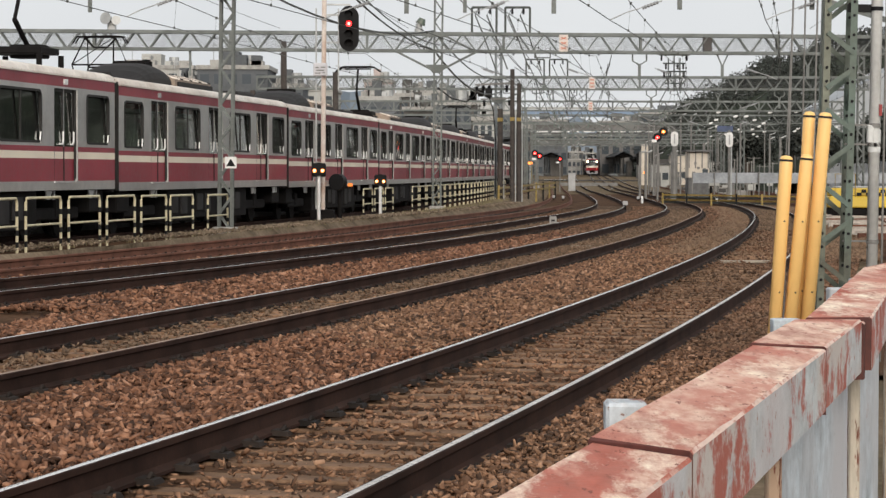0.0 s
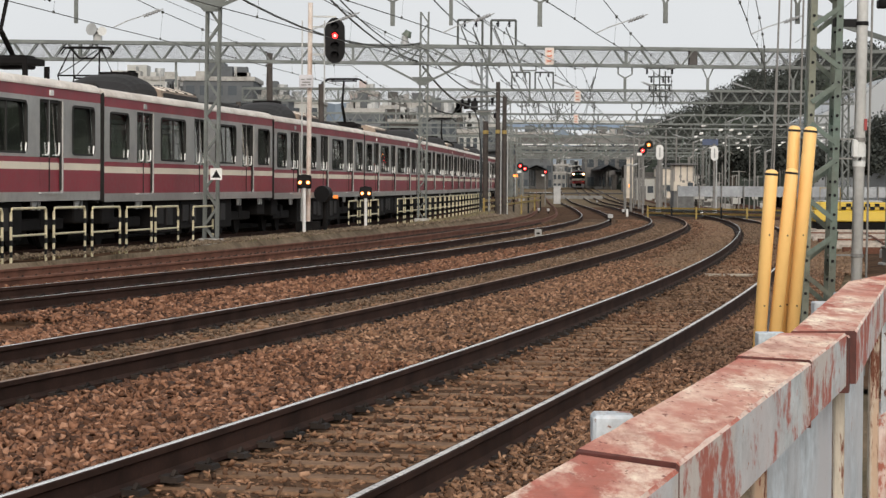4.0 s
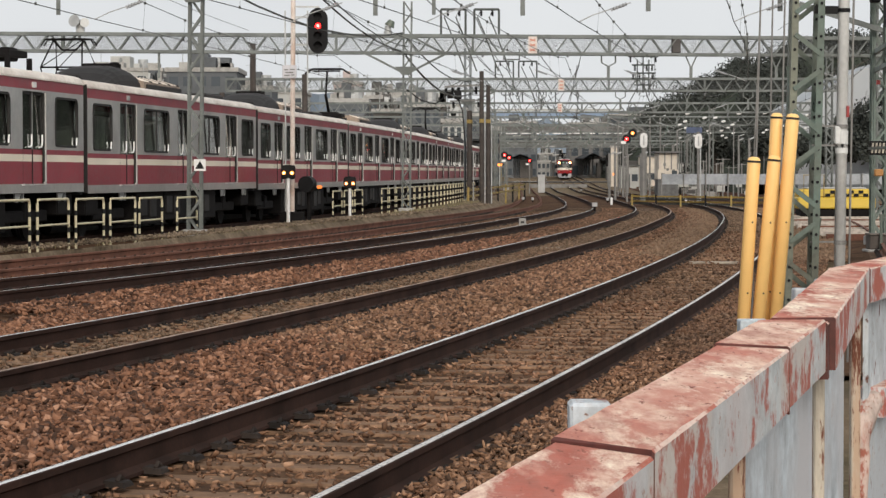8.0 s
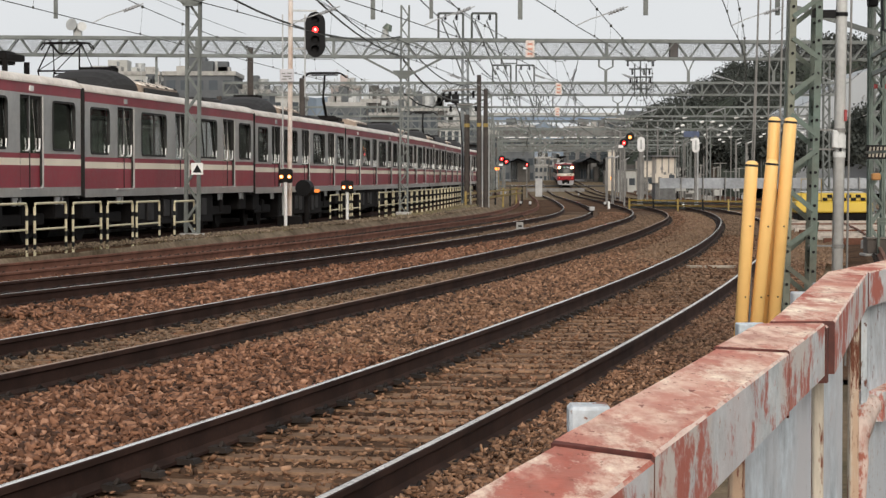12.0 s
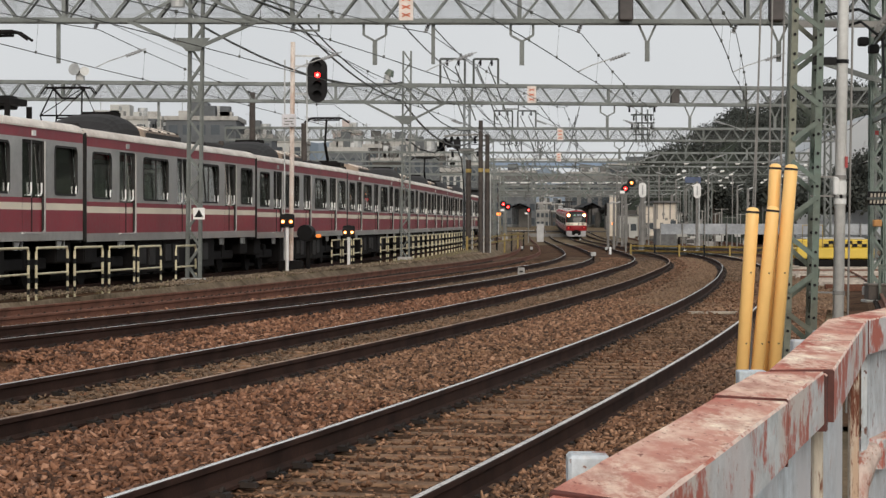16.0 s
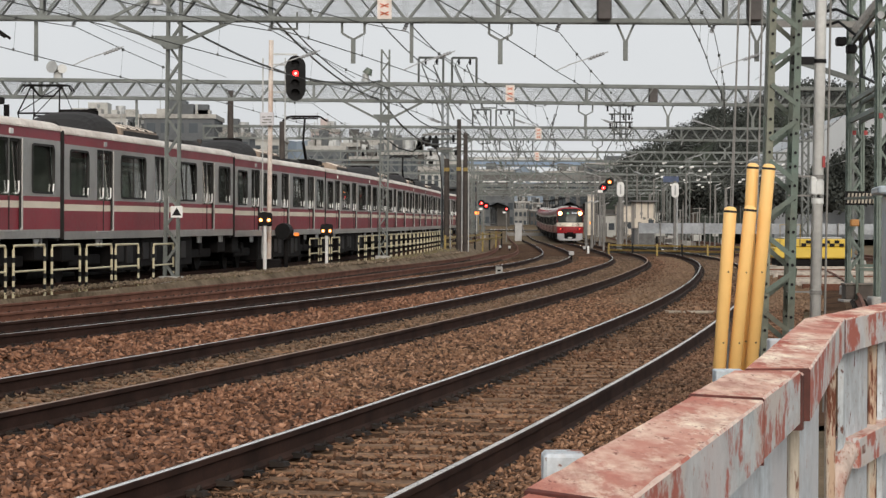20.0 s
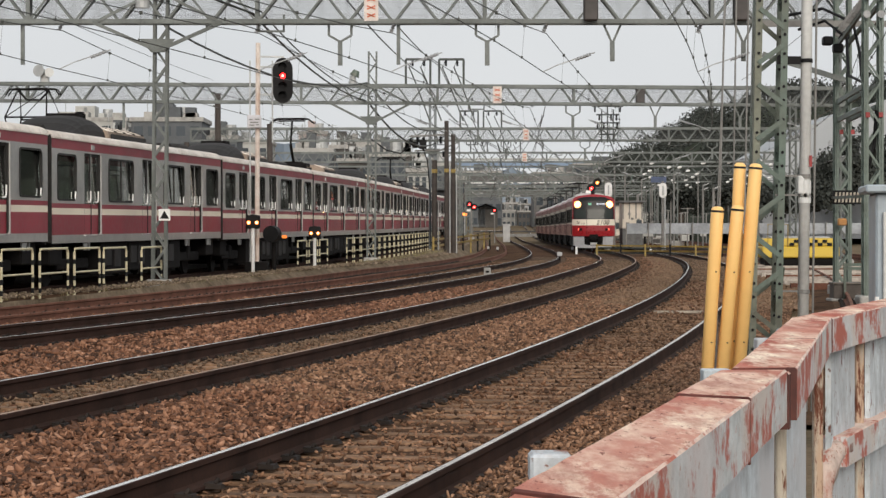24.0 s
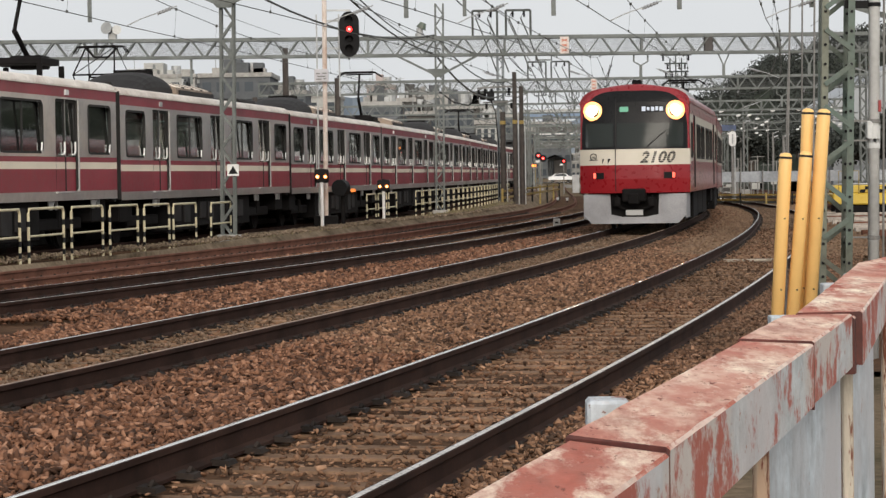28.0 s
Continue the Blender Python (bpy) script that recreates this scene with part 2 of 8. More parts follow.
M_AMBL = glow("amber_lamp_lens", (1.0, 0.26, 0.035), 3.2)
M_CORER = glow("red_lamp_core", (1.0, 0.30, 0.22), 6.0)
M_CORE = glow("amber_lamp_core", (1.0, 0.68, 0.34), 5.0)
M_HEAD = glow("headlight_lens", (1.0, 0.74, 0.42), 110.0)
M_HALO = glow("headlight_bowl", (1.0, 0.42, 0.13), 4.0)
M_GLOWL = glow("headlight_reflector", (1.0, 0.66, 0.32), 7.5)
M_TAIL = glow("red_tail_lens", (1.0, 0.10, 0.06), 3.0)
M_LED = glow("white_led_sign", (0.85, 0.9, 1.0), 0.8)
M_LEDG = glow("green_led_sign", (0.25, 0.8, 0.5), 0.6)
M_LEAF = mat("dark_evergreen_leaves", (0.056, 0.062, 0.056), 0.85, vary=0.35, scale=0.08, fine=0.6, isl=0.28, tint=(0.040, 0.045, 0.040), world_pos=True, spec=0.2)
M_BARK = mat("dark_bark", (0.07, 0.055, 0.045), 0.9, vary=0.3)
M_HILL = mat("wooded_hill_soil", (0.035, 0.042, 0.028), 0.95, vary=0.4, scale=0.05, fine=0.5, world_pos=True, spec=0.1)
M_GRASS = mat("dry_weed_blades", (0.22, 0.18, 0.095), 0.8, vary=0.3, isl=0.4, tint=(0.13, 0.125, 0.055))


# ---------- mesh building ----------
class Build:
    """Collects vertices and faces for one mesh."""

    def __init__(self):
        self.v, self.f, self.m = [], [], []

    def face(self, pts, mi=0):
        k = len(self.v)
        self.v += [tuple(p) for p in pts]
        self.f.append(tuple(range(k, k + len(pts))))
        self.m.append(mi)

    def hexa(self, p, mi=0):
        k = len(self.v)
        self.v += [tuple(q) for q in p]
        for q in ((0, 3, 2, 1), (4, 5, 6, 7), (0, 1, 5, 4), (1, 2, 6, 5), (2, 3, 7, 6), (3, 0, 4, 7)):
            self.f.append(tuple(k + i for i in q))
            self.m.append(mi)
        return self

    def box(self, x0, x1, y0, y1, z0, z1, mi=0):
        return self.hexa([(x0, y0, z0), (x1, y0, z0), (x1, y1, z0), (x0, y1, z0), (x0, y0, z1), (x1, y0, z1), (x1, y1, z1), (x0, y1, z1)], mi)

    def cbox(self, x0, x1, y0, y1, z0, z1, c=0.01, mi=0):
        """A box with chamfered edges."""
        bm = bmesh.new()
        bmesh.ops.create_cube(bm, size=1.0)
        for q in bm.verts:
            q.co = Vector(((x0 + x1) / 2 + q.co.x * (x1 - x0), (y0 + y1) / 2 + q.co.y * (y1 - y0), (z0 + z1) / 2 + q.co.z * (z1 - z0)))
        bmesh.ops.bevel(bm, geom=bm.edges[:], offset=c, segments=1, affect="EDGES")
        k = len(self.v)
        bm.verts.index_update()
        self.v += [tuple(q.co) for q in bm.verts]
        for q in bm.faces:
            self.f.append(tuple(k + w.index for w in q.verts))
            self.m.append(mi)
        bm.free()
        return self

    def tube(self, path, r, n=6, mi=0, cap=True):
        """A round bar along a path; r may be one radius or one for each point."""
        path = [Vector(p) for p in path]
        k, cnt = len(self.v), len(path)
        rad = r if isinstance(r, (list, tuple)) else [r] * cnt
        for i, p in enumerate(path):
            d = (path[min(i + 1, cnt - 1)] - path[max(i - 1, 0)]).normalized()
            a = d.cross(Vector((0, 0, 1)) if abs(d.z) < 0.9 else Vector((1, 0, 0))).normalized()
            b = a.cross(d)
            for j in range(n):
                w = 2 * math.pi * (j + 0.5) / n
                self.v.append(tuple(p + (a * math.cos(w) + b * math.sin(w)) * rad[i]))
        for i in range(cnt - 1):
            for j in range(n):
                j2 = (j + 1) % n
                self.f.append((k + i * n + j, k + i * n + j2, k + (i + 1) * n + j2, k + (i + 1) * n + j))
                self.m.append(mi)
        if cap:
            self.f.append(tuple(k + j for j in range(n))[::-1])
            self.f.append(tuple(k + (cnt - 1) * n + j for j in range(n)))
            self.m += [mi, mi]
        return self

    def bar(self, p, q, w, h, mi=0):
        """A square bar from p to q, w wide and h high."""
        p, q = Vector(p), Vector(q)
        d = (q - p).normalized()
        a = d.cross(Vector((0, 0, 1)) if abs(d.z) < 0.95 else Vector((0, 1, 0))).normalized()
        b = a.cross(d)
        c = [(-1, -1), (1, -1), (1, 1), (-1, 1)]
        return self.hexa([p + a * (s * w / 2) + b * (t * h / 2) for s, t in c] + [q + a * (s * w / 2) + b * (t * h / 2) for s, t in c], mi)

    def disc(self, c, nrm, r, depth, n=14, mi=0):
        c, nrm = Vector(c), Vector(nrm).normalized()
        return self.tube([c, c + nrm * depth], r, n, mi)

    def prism(self, pts, axis_vec, mi=0):
        """A flat outline pushed along a vector."""
        k, n = len(self.v), len(pts)
        ax = Vector(axis_vec)
        self.v += [tuple(p) for p in pts] + [tuple(Vector(p) + ax) for p in pts]
        self.f += [tuple(range(k, k + n))[::-1], tuple(range(k + n, k + 2 * n))]
        self.m += [mi, mi]
        for i in range(n):
            j = (i + 1) % n
            self.f.append((k + i, k + j, k + n + j, k + n + i))
            self.m.append(mi)
        return self

    def sweep(self, profile, frames, mis=None, cap=True):
        """An outline of (sideways, up) swept along frames of (place, sideways direction)."""
        k, n = len(self.v), len(profile)
        up = Vector((0, 0, 1))
        for p, side in frames:
            for a, b in profile:
                self.v.append(tuple(Vector(p) + Vector(side) * a + up * b))
        for i in range(len(frames) - 1):
            for j in range(n):
                j2 = (j + 1) % n
                self.f.append((k + i * n + j, k + (i + 1) * n + j, k + (i + 1) * n + j2, k + i * n + j2))
                self.m.append(mis[j] if mis else 0)
        if cap:
            self.f.append(tuple(k + j for j in range(n)))
            self.f.append(tuple(k + (len(frames) - 1) * n + j for j in range(n))[::-1])
            self.m += [0, 0]
        return self

    def mesh(self, name, mats, smooth=False):
        me = bpy.data.meshes.new(name)
        me.from_pydata(self.v, [], self.f)
        for q in mats if isinstance(mats, (list, tuple)) else [mats]:
            me.materials.append(q)
        if any(self.m):
            me.polygons.foreach_set("material_index", self.m)
        if smooth:
            me.polygons.foreach_set("use_smooth", [True] * len(self.f))
        me.update()
        bm = bmesh.new()
        bm.from_mesh(me)
        if len(bm.faces) < 60000:
            bmesh.ops.recalc_face_normals(bm, faces=bm.faces)
            bm.to_mesh(me)
        bm.free()
        return me


def part(name, b, mats, parent, label="", smooth=False, kind=""):
    me = b if isinstance(b, bpy.types.Mesh) else b.mesh(name, mats, smooth)
    ob = new(name, me)
    ob.parent = parent
    return tagged(ob, label=label, kind=kind)


def thing(name, label, category, m=None, group="", kind=""):
    ob = new(name)
    if m is not None:
        ob.matrix_world = m
    return tagged(ob, label, category, group, kind)


def solid(name, b, mats, label, category, m=None, group="", kind="", smooth=False):
    """A thing of one mesh."""
    ob = new(name, b.mesh(name, mats, smooth))
    if m is not None:
        ob.matrix_world = m
    return tagged(ob, label, category, group, kind)

# ---------- the plan: lines of the tracks ----------
YG = np.arange(-120.0, 1500.0, 0.5)


def grade(y):
    """The formation falls gently past the curve and climbs again towards the station."""
    return float(np.interp(y, (75, 108, 140, 181, 230, 270, 295, 340, 365, 391, 427, 462, 505, 560), (0, -0.17, -0.30, -0.45, -0.62, -0.75, -0.77, -0.60, -0.36, -0.12, 0.17, 0.33, 0.58, 0.65)))


class Line:
    """A track's centre line: how it leans to the side, easing from a curve into a straight."""

    def __init__(self, k, y0, x60, s0, shift=0.0, mid=110.0, ease=15.0, hump=0.0, dips=True):
        self.s = s0 + k * 20 * np.logaddexp(0, (y0 - YG) / 20) - 0.0064 / (1 + np.exp(-(YG - 225) / 18)) + 0.011 / (1 + np.exp(-(YG - 388) / 15))
        x = np.concatenate([[0], np.cumsum((self.s[1:] + self.s[:-1]) * 0.25)])
        self.x = x - np.interp(60, YG, x) + x60 + shift / (1 + np.exp(-(YG - mid) / ease)) + hump * np.exp(-(((YG - 108) / 30) ** 2))
        self.s = np.gradient(self.x, YG)
        self.dips = dips
        self.len = np.concatenate([[0], np.cumsum(np.hypot(np.diff(self.x), 0.5))])

    def at(self, y, off=0.0, z=0.0):
        x, s = float(np.interp(y, YG, self.x)), float(np.interp(y, YG, self.s))
        n = math.hypot(1, s)
        z += grade(y) if self.dips else float(np.interp(y, (38, 82), (0.12, 0.0)))
        return Vector((x + off / n, y - off * s / n, z)), Vector((1 / n, -s / n, 0)), Vector((s / n, 1 / n, 0))

    def y_of(self, length):
        return float(np.interp(length, self.len, YG))

    def len_of(self, y):
        return float(np.interp(y, YG, self.len))


LINE_A = Line(0.00184, 114.1, 7.52, 0.0367, 1.2, 100.0, 18.0)
LINE_B = Line(0.00176, 123.5, 3.93, 0.0396, hump=0.14)
LINE_C = Line(0.00330, 99.0, 0.34, 0.0366, 0.5, 112.0, 12.0)
LINE_D = Line(0.00249, 110.5, -2.91, 0.0369, 0.5, 120.0, 12.0)
LINE_E = Line(0.00105, 150.0, -7.75, 0.0300, 1.2, 165.0, 9.0, dips=False)

# ---------- ground ----------
g = Build()
xs = [-2500, -600, -200, -80, -40, -25, -15, -8, -4, 0, 4, 8, 15, 30, 60, 150, 500, 2500]
ys = [-300, -60, -20, 0, 6, 12, 20, 30, 45, 60, 75, 90, 108, 125, 140, 160, 181, 205, 230, 250, 270, 295, 318, 340, 365, 391, 427, 462, 505, 560, 700, 1500, 4500]
for i in range(len(xs)):
    for j in range(len(ys)):
        g.v.append((xs[i], ys[j], -0.24 + grade(ys[j])))
for i in range(len(xs) - 1):
    for j in range(len(ys) - 1):
        k = i * len(ys) + j
        g.f.append((k, k + len(ys), k + len(ys) + 1, k + 1))
        g.m.append(0)
solid("ground", g, M_SOIL, "dry brownish soil of the railway yard", "ground", kind="structure")

# ballast beds: one raised sheet under the four tracks
def bed(name, line_l, off_l, line_r, off_r, y0, y1, step, top, material, label):
    b = Build()
    ysn = np.arange(y0, y1 + step, step)
    rows = []
    nx = 14
    for y in ysn:
        a, c = line_l.at(y, off_l)[0], line_r.at(y, off_r)[0]
        row = []
        for i in range(nx + 1):
            u = i / nx
            q = a.lerp(c, u)
            edge = min(u, 1 - u) * (c - a).length
            h = top if edge > 0.5 else -0.26 + (top + 0.26) * edge / 0.5
            wob = 0.022 * noise.noise(Vector((q.x * 1.3, q.y * 1.3, 0))) if y < 90 else 0
            row.append((q.x, q.y, h + wob + q.z))
        rows.append(row)
    for r in rows:
        b.v += r
    for j in range(len(rows) - 1):
        for i in range(nx):
            k = j * (nx + 1) + i
            b.f.append((k, k + 1, k + nx + 2, k + nx + 1))
            b.m.append(0)
    return solid(name, b, material, label, "ballast", kind="structure", smooth=True)


bed("ballast_bed", LINE_D, -1.7, LINE_A, 2.1, 2.0, 240.0, 0.75, -0.215, M_BALLAST, "reddish brown crushed stone ballast under the tracks")
bed("side_path", LINE_E, 2.35, LINE_D, -1.75, 20.0, 230.0, 1.0, 0.05, M_PATH, "weedy gravel strip beside the stabled train")
bed("stabling_bed", LINE_E, -9.0, LINE_E, 2.5, 15.0, 300.0, 2.0, -0.17, M_BALLAST, "dark ballast under the stabled train")

# ---------- tracks ----------
RAIL = [(-0.0325, -0.035), (-0.009, -0.05), (-0.009, -0.135), (-0.0725, -0.155), (-0.0725, -0.174), (0.0725, -0.174), (0.0725, -0.155), (0.009, -0.135), (0.009, -0.05), (0.0325, -0.035), (0.0325, -0.004), (0.0295, -0.0005), (0.024, 0.0015), (0.016, 0.0033), (0.008, 0.0042), (-0.008, 0.0042), (-0.016, 0.0033), (-0.024, 0.0015), (-0.0295, -0.0005), (-0.0325, -0.004)]
RAIL_M = [1] * 12 + [0] * 4 + [1] * 4
SLEEPER = Build().cbox(-1.05, 1.05, -0.11, 0.11, -0.12, 0.0, 0.012).mesh("sleeper", M_SLEEPER)


def fastening(b, p, side, ahead):
    """Two clips and a base plate at one rail seat."""
    for s in (-1, 1):
        c = p + side * (s * 0.115)
        u = Vector((0, 0, 1))
        b.hexa([c + side * (i * 0.065) + ahead * (j * 0.08) + u * k for i, j, k in ((-1, -1, -0.175), (1, -1, -0.175), (1, 1, -0.175), (-1, 1, -0.175), (-0.8, -0.8, -0.138), (0.8, -0.8, -0.148), (0.8, 0.8, -0.148), (-0.8, 0.8, -0.138))])
        c2 = c + ahead * 0.01 + side * (s * 0.01)
        b.tube([c2 + u * -0.15 - ahead * 0.05, c2 + u * -0.124, c2 + u * -0.15 + ahead * 0.05], 0.016, 5)


def track(name, line, y0, y1, label, near=0.0, zr=0.0, zl=0.0, rust=False, brown_right=None):
    t = thing(name, label, "railway track", kind="structure")
    ys = [y0]
    while ys[-1] < y1:
        ys.append(ys[-1] + (0.8 if ys[-1] < 60 else 2.0 if ys[-1] < 250 else 12.0))
    for off, z in ((0.7175 + 0.0325, zr), (-0.7175 - 0.0325, zl)):
        fr = [line.at(y, off, z)[:2] for y in ys]
        part("rail", Build().sweep(RAIL, fr, RAIL_M), [M_RUSTRAIL if rust else brown_right if brown_right and off > 0 else M_RAILTOP, M_RUSTRAIL if rust else M_RAIL], t, "rusty brown steel rail" if rust else "dark steel rail with a polished running face")
    clips, rest = Build(), Build()
    length, end = line.len_of(y0), line.len_of(min(y1, 230))
    while length < end:
        y = line.y_of(length)
        p, side, ahead = line.at(y, 0, (zr + zl) / 2)
        tilt = math.atan2(side.y, side.x)
        if y < near:
            s = new("sleeper", SLEEPER)
            s.matrix_world = Matrix.Translation((p.x, p.y, p.z - 0.170 + random.uniform(-0.012, 0.004))) @ Matrix.Rotation(tilt + random.uniform(-0.01, 0.01), 4, "Z")
            s.parent = t
        elif y < 130:
            a, c = side * 1.05, ahead * 0.11
            q = p + Vector((0, 0, -0.172))
            rest.face([q - a - c, q + a - c, q + a + c, q - a + c])
        if y < 110:
            for off, z in ((0.75, zr), (-0.75, zl)):
                pp = line.at(y, off, z)[0]
                fastening(clips, pp, side, ahead)
        length += 0.6
    part("rail_fastenings", clips, M_CLIP, t, "dark spring clips along the rail feet", kind="stuff")
    if rest.f:
        part("far_sleepers", rest, M_SLEEPF, t, kind="stuff")
    return t


track("track_1", LINE_A, 3.0, 900, "curved track on brown ballast nearest the fence", near=70, zr=-0.05, brown_right=M_WORNTOP)
track("track_2", LINE_B, 9.0, 900, "curved track on brown ballast used by the express", near=80, brown_right=M_BROWNTOP)
track("track_3", LINE_C, 18.0, 900, "dark curved track between ballast strips", near=60)
track("track_4", LINE_D, 20.0, 420, "rusty little-used siding track", near=0, rust=True)
track("track_5", LINE_E, 12.0, 420, "track under the stabled train", near=0)

# ---------- trains ----------
def side_grid(xb, zb, holes, y, matrow):
    """One side skin with openings; returns the faces by material row, and the reveals."""
    b = Build()
    d = -0.05 if y > 0 else 0.05
    for i in range(len(xb) - 1):
        for j in range(len(zb) - 1):
            xm, zm = (xb[i] + xb[i + 1]) / 2, (zb[j] + zb[j + 1]) / 2
            if any(a < xm < c and e < zm < f for a, c, e, f in holes):
                continue
            b.face([(xb[i], y, zb[j]), (xb[i + 1], y, zb[j]), (xb[i + 1], y, zb[j + 1]), (xb[i], y, zb[j + 1])], matrow(zm))
    for a, c, e, f in holes:
        for p, q in (((a, e), (c, e)), ((c, e), (c, f)), ((c, f), (a, f)), ((a, f), (a, e))):
            b.face([(p[0], y, p[1]), (q[0], y, q[1]), (q[0], y + d, q[1]), (p[0], y + d, p[1])], 3)
        # rounded corners
        r = 0.14 if f - e < 1.2 else 0.08
        for cx, cz, sx, sz in ((a, e, 1, 1), (c, e, -1, 1), (c, f, -1, -1), (a, f, 1, -1)):
            arc = [(cx + sx * r * (1 - math.sin(w)), y + d * 0.2, cz + sz * r * (1 - math.cos(w))) for w in (0, 0.4, 0.8, 1.2, 1.5708)]
            b.face([(cx, y + d * 0.2, cz)] + arc, matrow(cz))
    return b


def roof_profile(w, z0, z1, n=12, e=0.55):
    pts = []
    for i in range(n + 1):
        a = math.pi * i / n
        c, s = math.cos(a), math.sin(a)
        pts.append((w * math.copysign(abs(c) ** e, c), z0 + (z1 - z0) * max(s, 0) ** 0.75))
    return pts


def bogie(parent, x):
    bg = part("bogie", Build().cbox(x - 1.35, x + 1.35, -1.08, -0.92, 0.38, 0.62, 0.03).cbox(x - 1.35, x + 1.35, 0.92, 1.08, 0.38, 0.62, 0.03).cbox(x - 0.22, x + 0.22, -1.1, 1.1, 0.42, 0.8, 0.04), M_DARK, parent, "sooty steel bogie frame")
    for dx in (-1.05, 1.05):
        b = Build()
        for s in (-1, 1):
            b.disc((x + dx, s * 0.70, 0.43), (0, s, 0), 0.43, 0.06, 20)
            b.disc((x + dx, s * 0.66, 0.43), (0, s, 0), 0.455, 0.03, 20)
        b.tube([(x + dx, -1.0, 0.43), (x + dx, 1.0, 0.43)], 0.08, 8)
        part("wheelset", b, M_DARK, bg, "steel wheel pair")


def roof_ac(parent, x0, x1, z0, z1, hump=False, material=None):
    b = Build()
    pr = []
    for i in range(13):
        a = math.pi * i / 12
        pr.append(((0.86 if hump else 1.02) * math.copysign(abs(math.cos(a)) ** (0.7 if hump else 0.5), math.cos(a)), (z1 - z0) * math.sin(a) ** 0.7))
    n = len(pr)
    rise = ((0.0, 0.70), (0.04, 0.82), (0.15, 0.94), (0.32, 1.0), (0.48, 0.96), (0.62, 0.84), (0.76, 0.62), (0.88, 0.34), (1.0, 0.02)) if hump else ((0.0, 1.0), (1.0, 1.0))
    for u, k in rise:
        b.v += [(x0 + (x1 - x0) * u, p, z0 + q * k) for p, q in pr]
    for i in range(len(rise) - 1):
        for j in range(n - 1):
            b.f.append((i * n + j, i * n + j + 1, (i + 1) * n + j + 1, (i + 1) * n + j))
    b.f += [tuple(range(n)), tuple(range((len(rise) - 1) * n, len(rise) * n))]
    b.m = [0] * len(b.f)
    ac = part("roof_air_conditioner", b, material or M_DARKROOF, parent, "domed air conditioner on the roof")
    g = Build()
    for k in range(7):
        xx = x0 + (x1 - x0) * ((0.10 if hump else 0.26) + 0.03 * k)
        g.box(xx - 0.03, xx + 0.03, -0.4 if hump else -0.9, 0.4 if hump else 0.9, z1 - 0.06, z1 + (0.06 if hump else 0.015))
    part("air_conditioner_grille", g, M_DARK, ac)


def pantograph(parent, x, z, up=0.9):
    b = Build().cbox(x - 0.6, x + 0.6, -0.6, 0.6, z, z + 0.14, 0.02).cbox(x - 0.75, x - 0.2, -0.35, 0.35, z - 0.06, z + 0.22, 0.03) if up else Build().cbox(x - 0.8, x + 0.8, -0.7, 0.7, z - 0.15, z + 0.12, 0.02)
    base = part("pantograph", b, M_DARK, parent, "raised pantograph with folded arm")
    if up == 0.0:
        # a wide diamond: four lower arms out to the knees, four upper arms back to the head
        zk, zh = z + 0.85, z + 1.66
        for s in (-1, 1):
            for d in (-1, 1):
                part("arm", Build().tube([(x + d * 0.25, s * 0.55, z + 0.12), (x + d * 0.85, s * 0.60, zk), (x + d * 0.12, s * 0.42, zh)], 0.024, 5), M_DARK, base)
            part("knee_bar", Build().tube([(x + s * 0.85, -0.60, zk), (x + s * 0.85, 0.60, zk)], 0.026, 5), M_DARK, base)
            part("brace", Build().tube([(x + s * 0.85, -0.60, zk), (x + s * 0.12, 0.42, zh)], 0.014, 5), M_DARK, base)
            part("insulator", Build().tube([(x + s * 0.3, s * 0.6, z - 0.1), (x + s * 0.3, s * 0.6, z + 0.1)], 0.07, 8), M_DARK, base)
        h = Build()
        for dx in (-0.14, 0.14):
            h.tube([(x + dx, -0.78, zh - 0.16), (x + dx, -0.66, zh + 0.02), (x + dx, 0.66, zh + 0.02), (x + dx, 0.78, zh - 0.16)], 0.026, 5)
            h.cbox(x + dx - 0.05, x + dx + 0.05, -0.5, 0.5, zh, zh + 0.05, 0.01)
        h.tube([(x, -0.45, zh - 0.02), (x, -0.2, zh - 0.28), (x, 0.2, zh - 0.28), (x, 0.45, zh - 0.02)], 0.03, 5)
        part("collector_head", h, M_DARK, base)
        return
    zc = z + 0.12 + up
    knee_p = (x + 0.45, 0, z + 0.12 + up * 0.42)
    part("lower_arm", Build().tube([(x - 0.5, 0, z + 0.1), knee_p], 0.055, 8), M_DARK, base)
    part("upper_arm", Build().tube([knee_p, (x, 0, zc - 0.04)], 0.04, 8).bar((x, -0.5, zc - 0.05), (x, 0.5, zc - 0.05), 0.06, 0.05), M_DARK, base)
    for k in range(4):
        px, py = x - 0.7 + (k % 2) * 1.4, -0.6 + (k // 2) * 1.2
        part("insulator", Build().tube([(px, py, z - 0.4), (px, py, z)], 0.06, 8), M_DARK, base)
    h = Build()
    for dx in (-0.16, 0.16):
        h.tube([(x + dx, -0.85, zc - 0.15), (x + dx, -0.6, zc + 0.02), (x + dx, 0.6, zc + 0.02), (x + dx, 0.85, zc - 0.15)], 0.03, 5)
        h.cbox(x + dx - 0.05, x + dx + 0.05, -0.55, 0.55, zc, zc + 0.06, 0.01)
    part("collector_head", h, M_DARK, base)


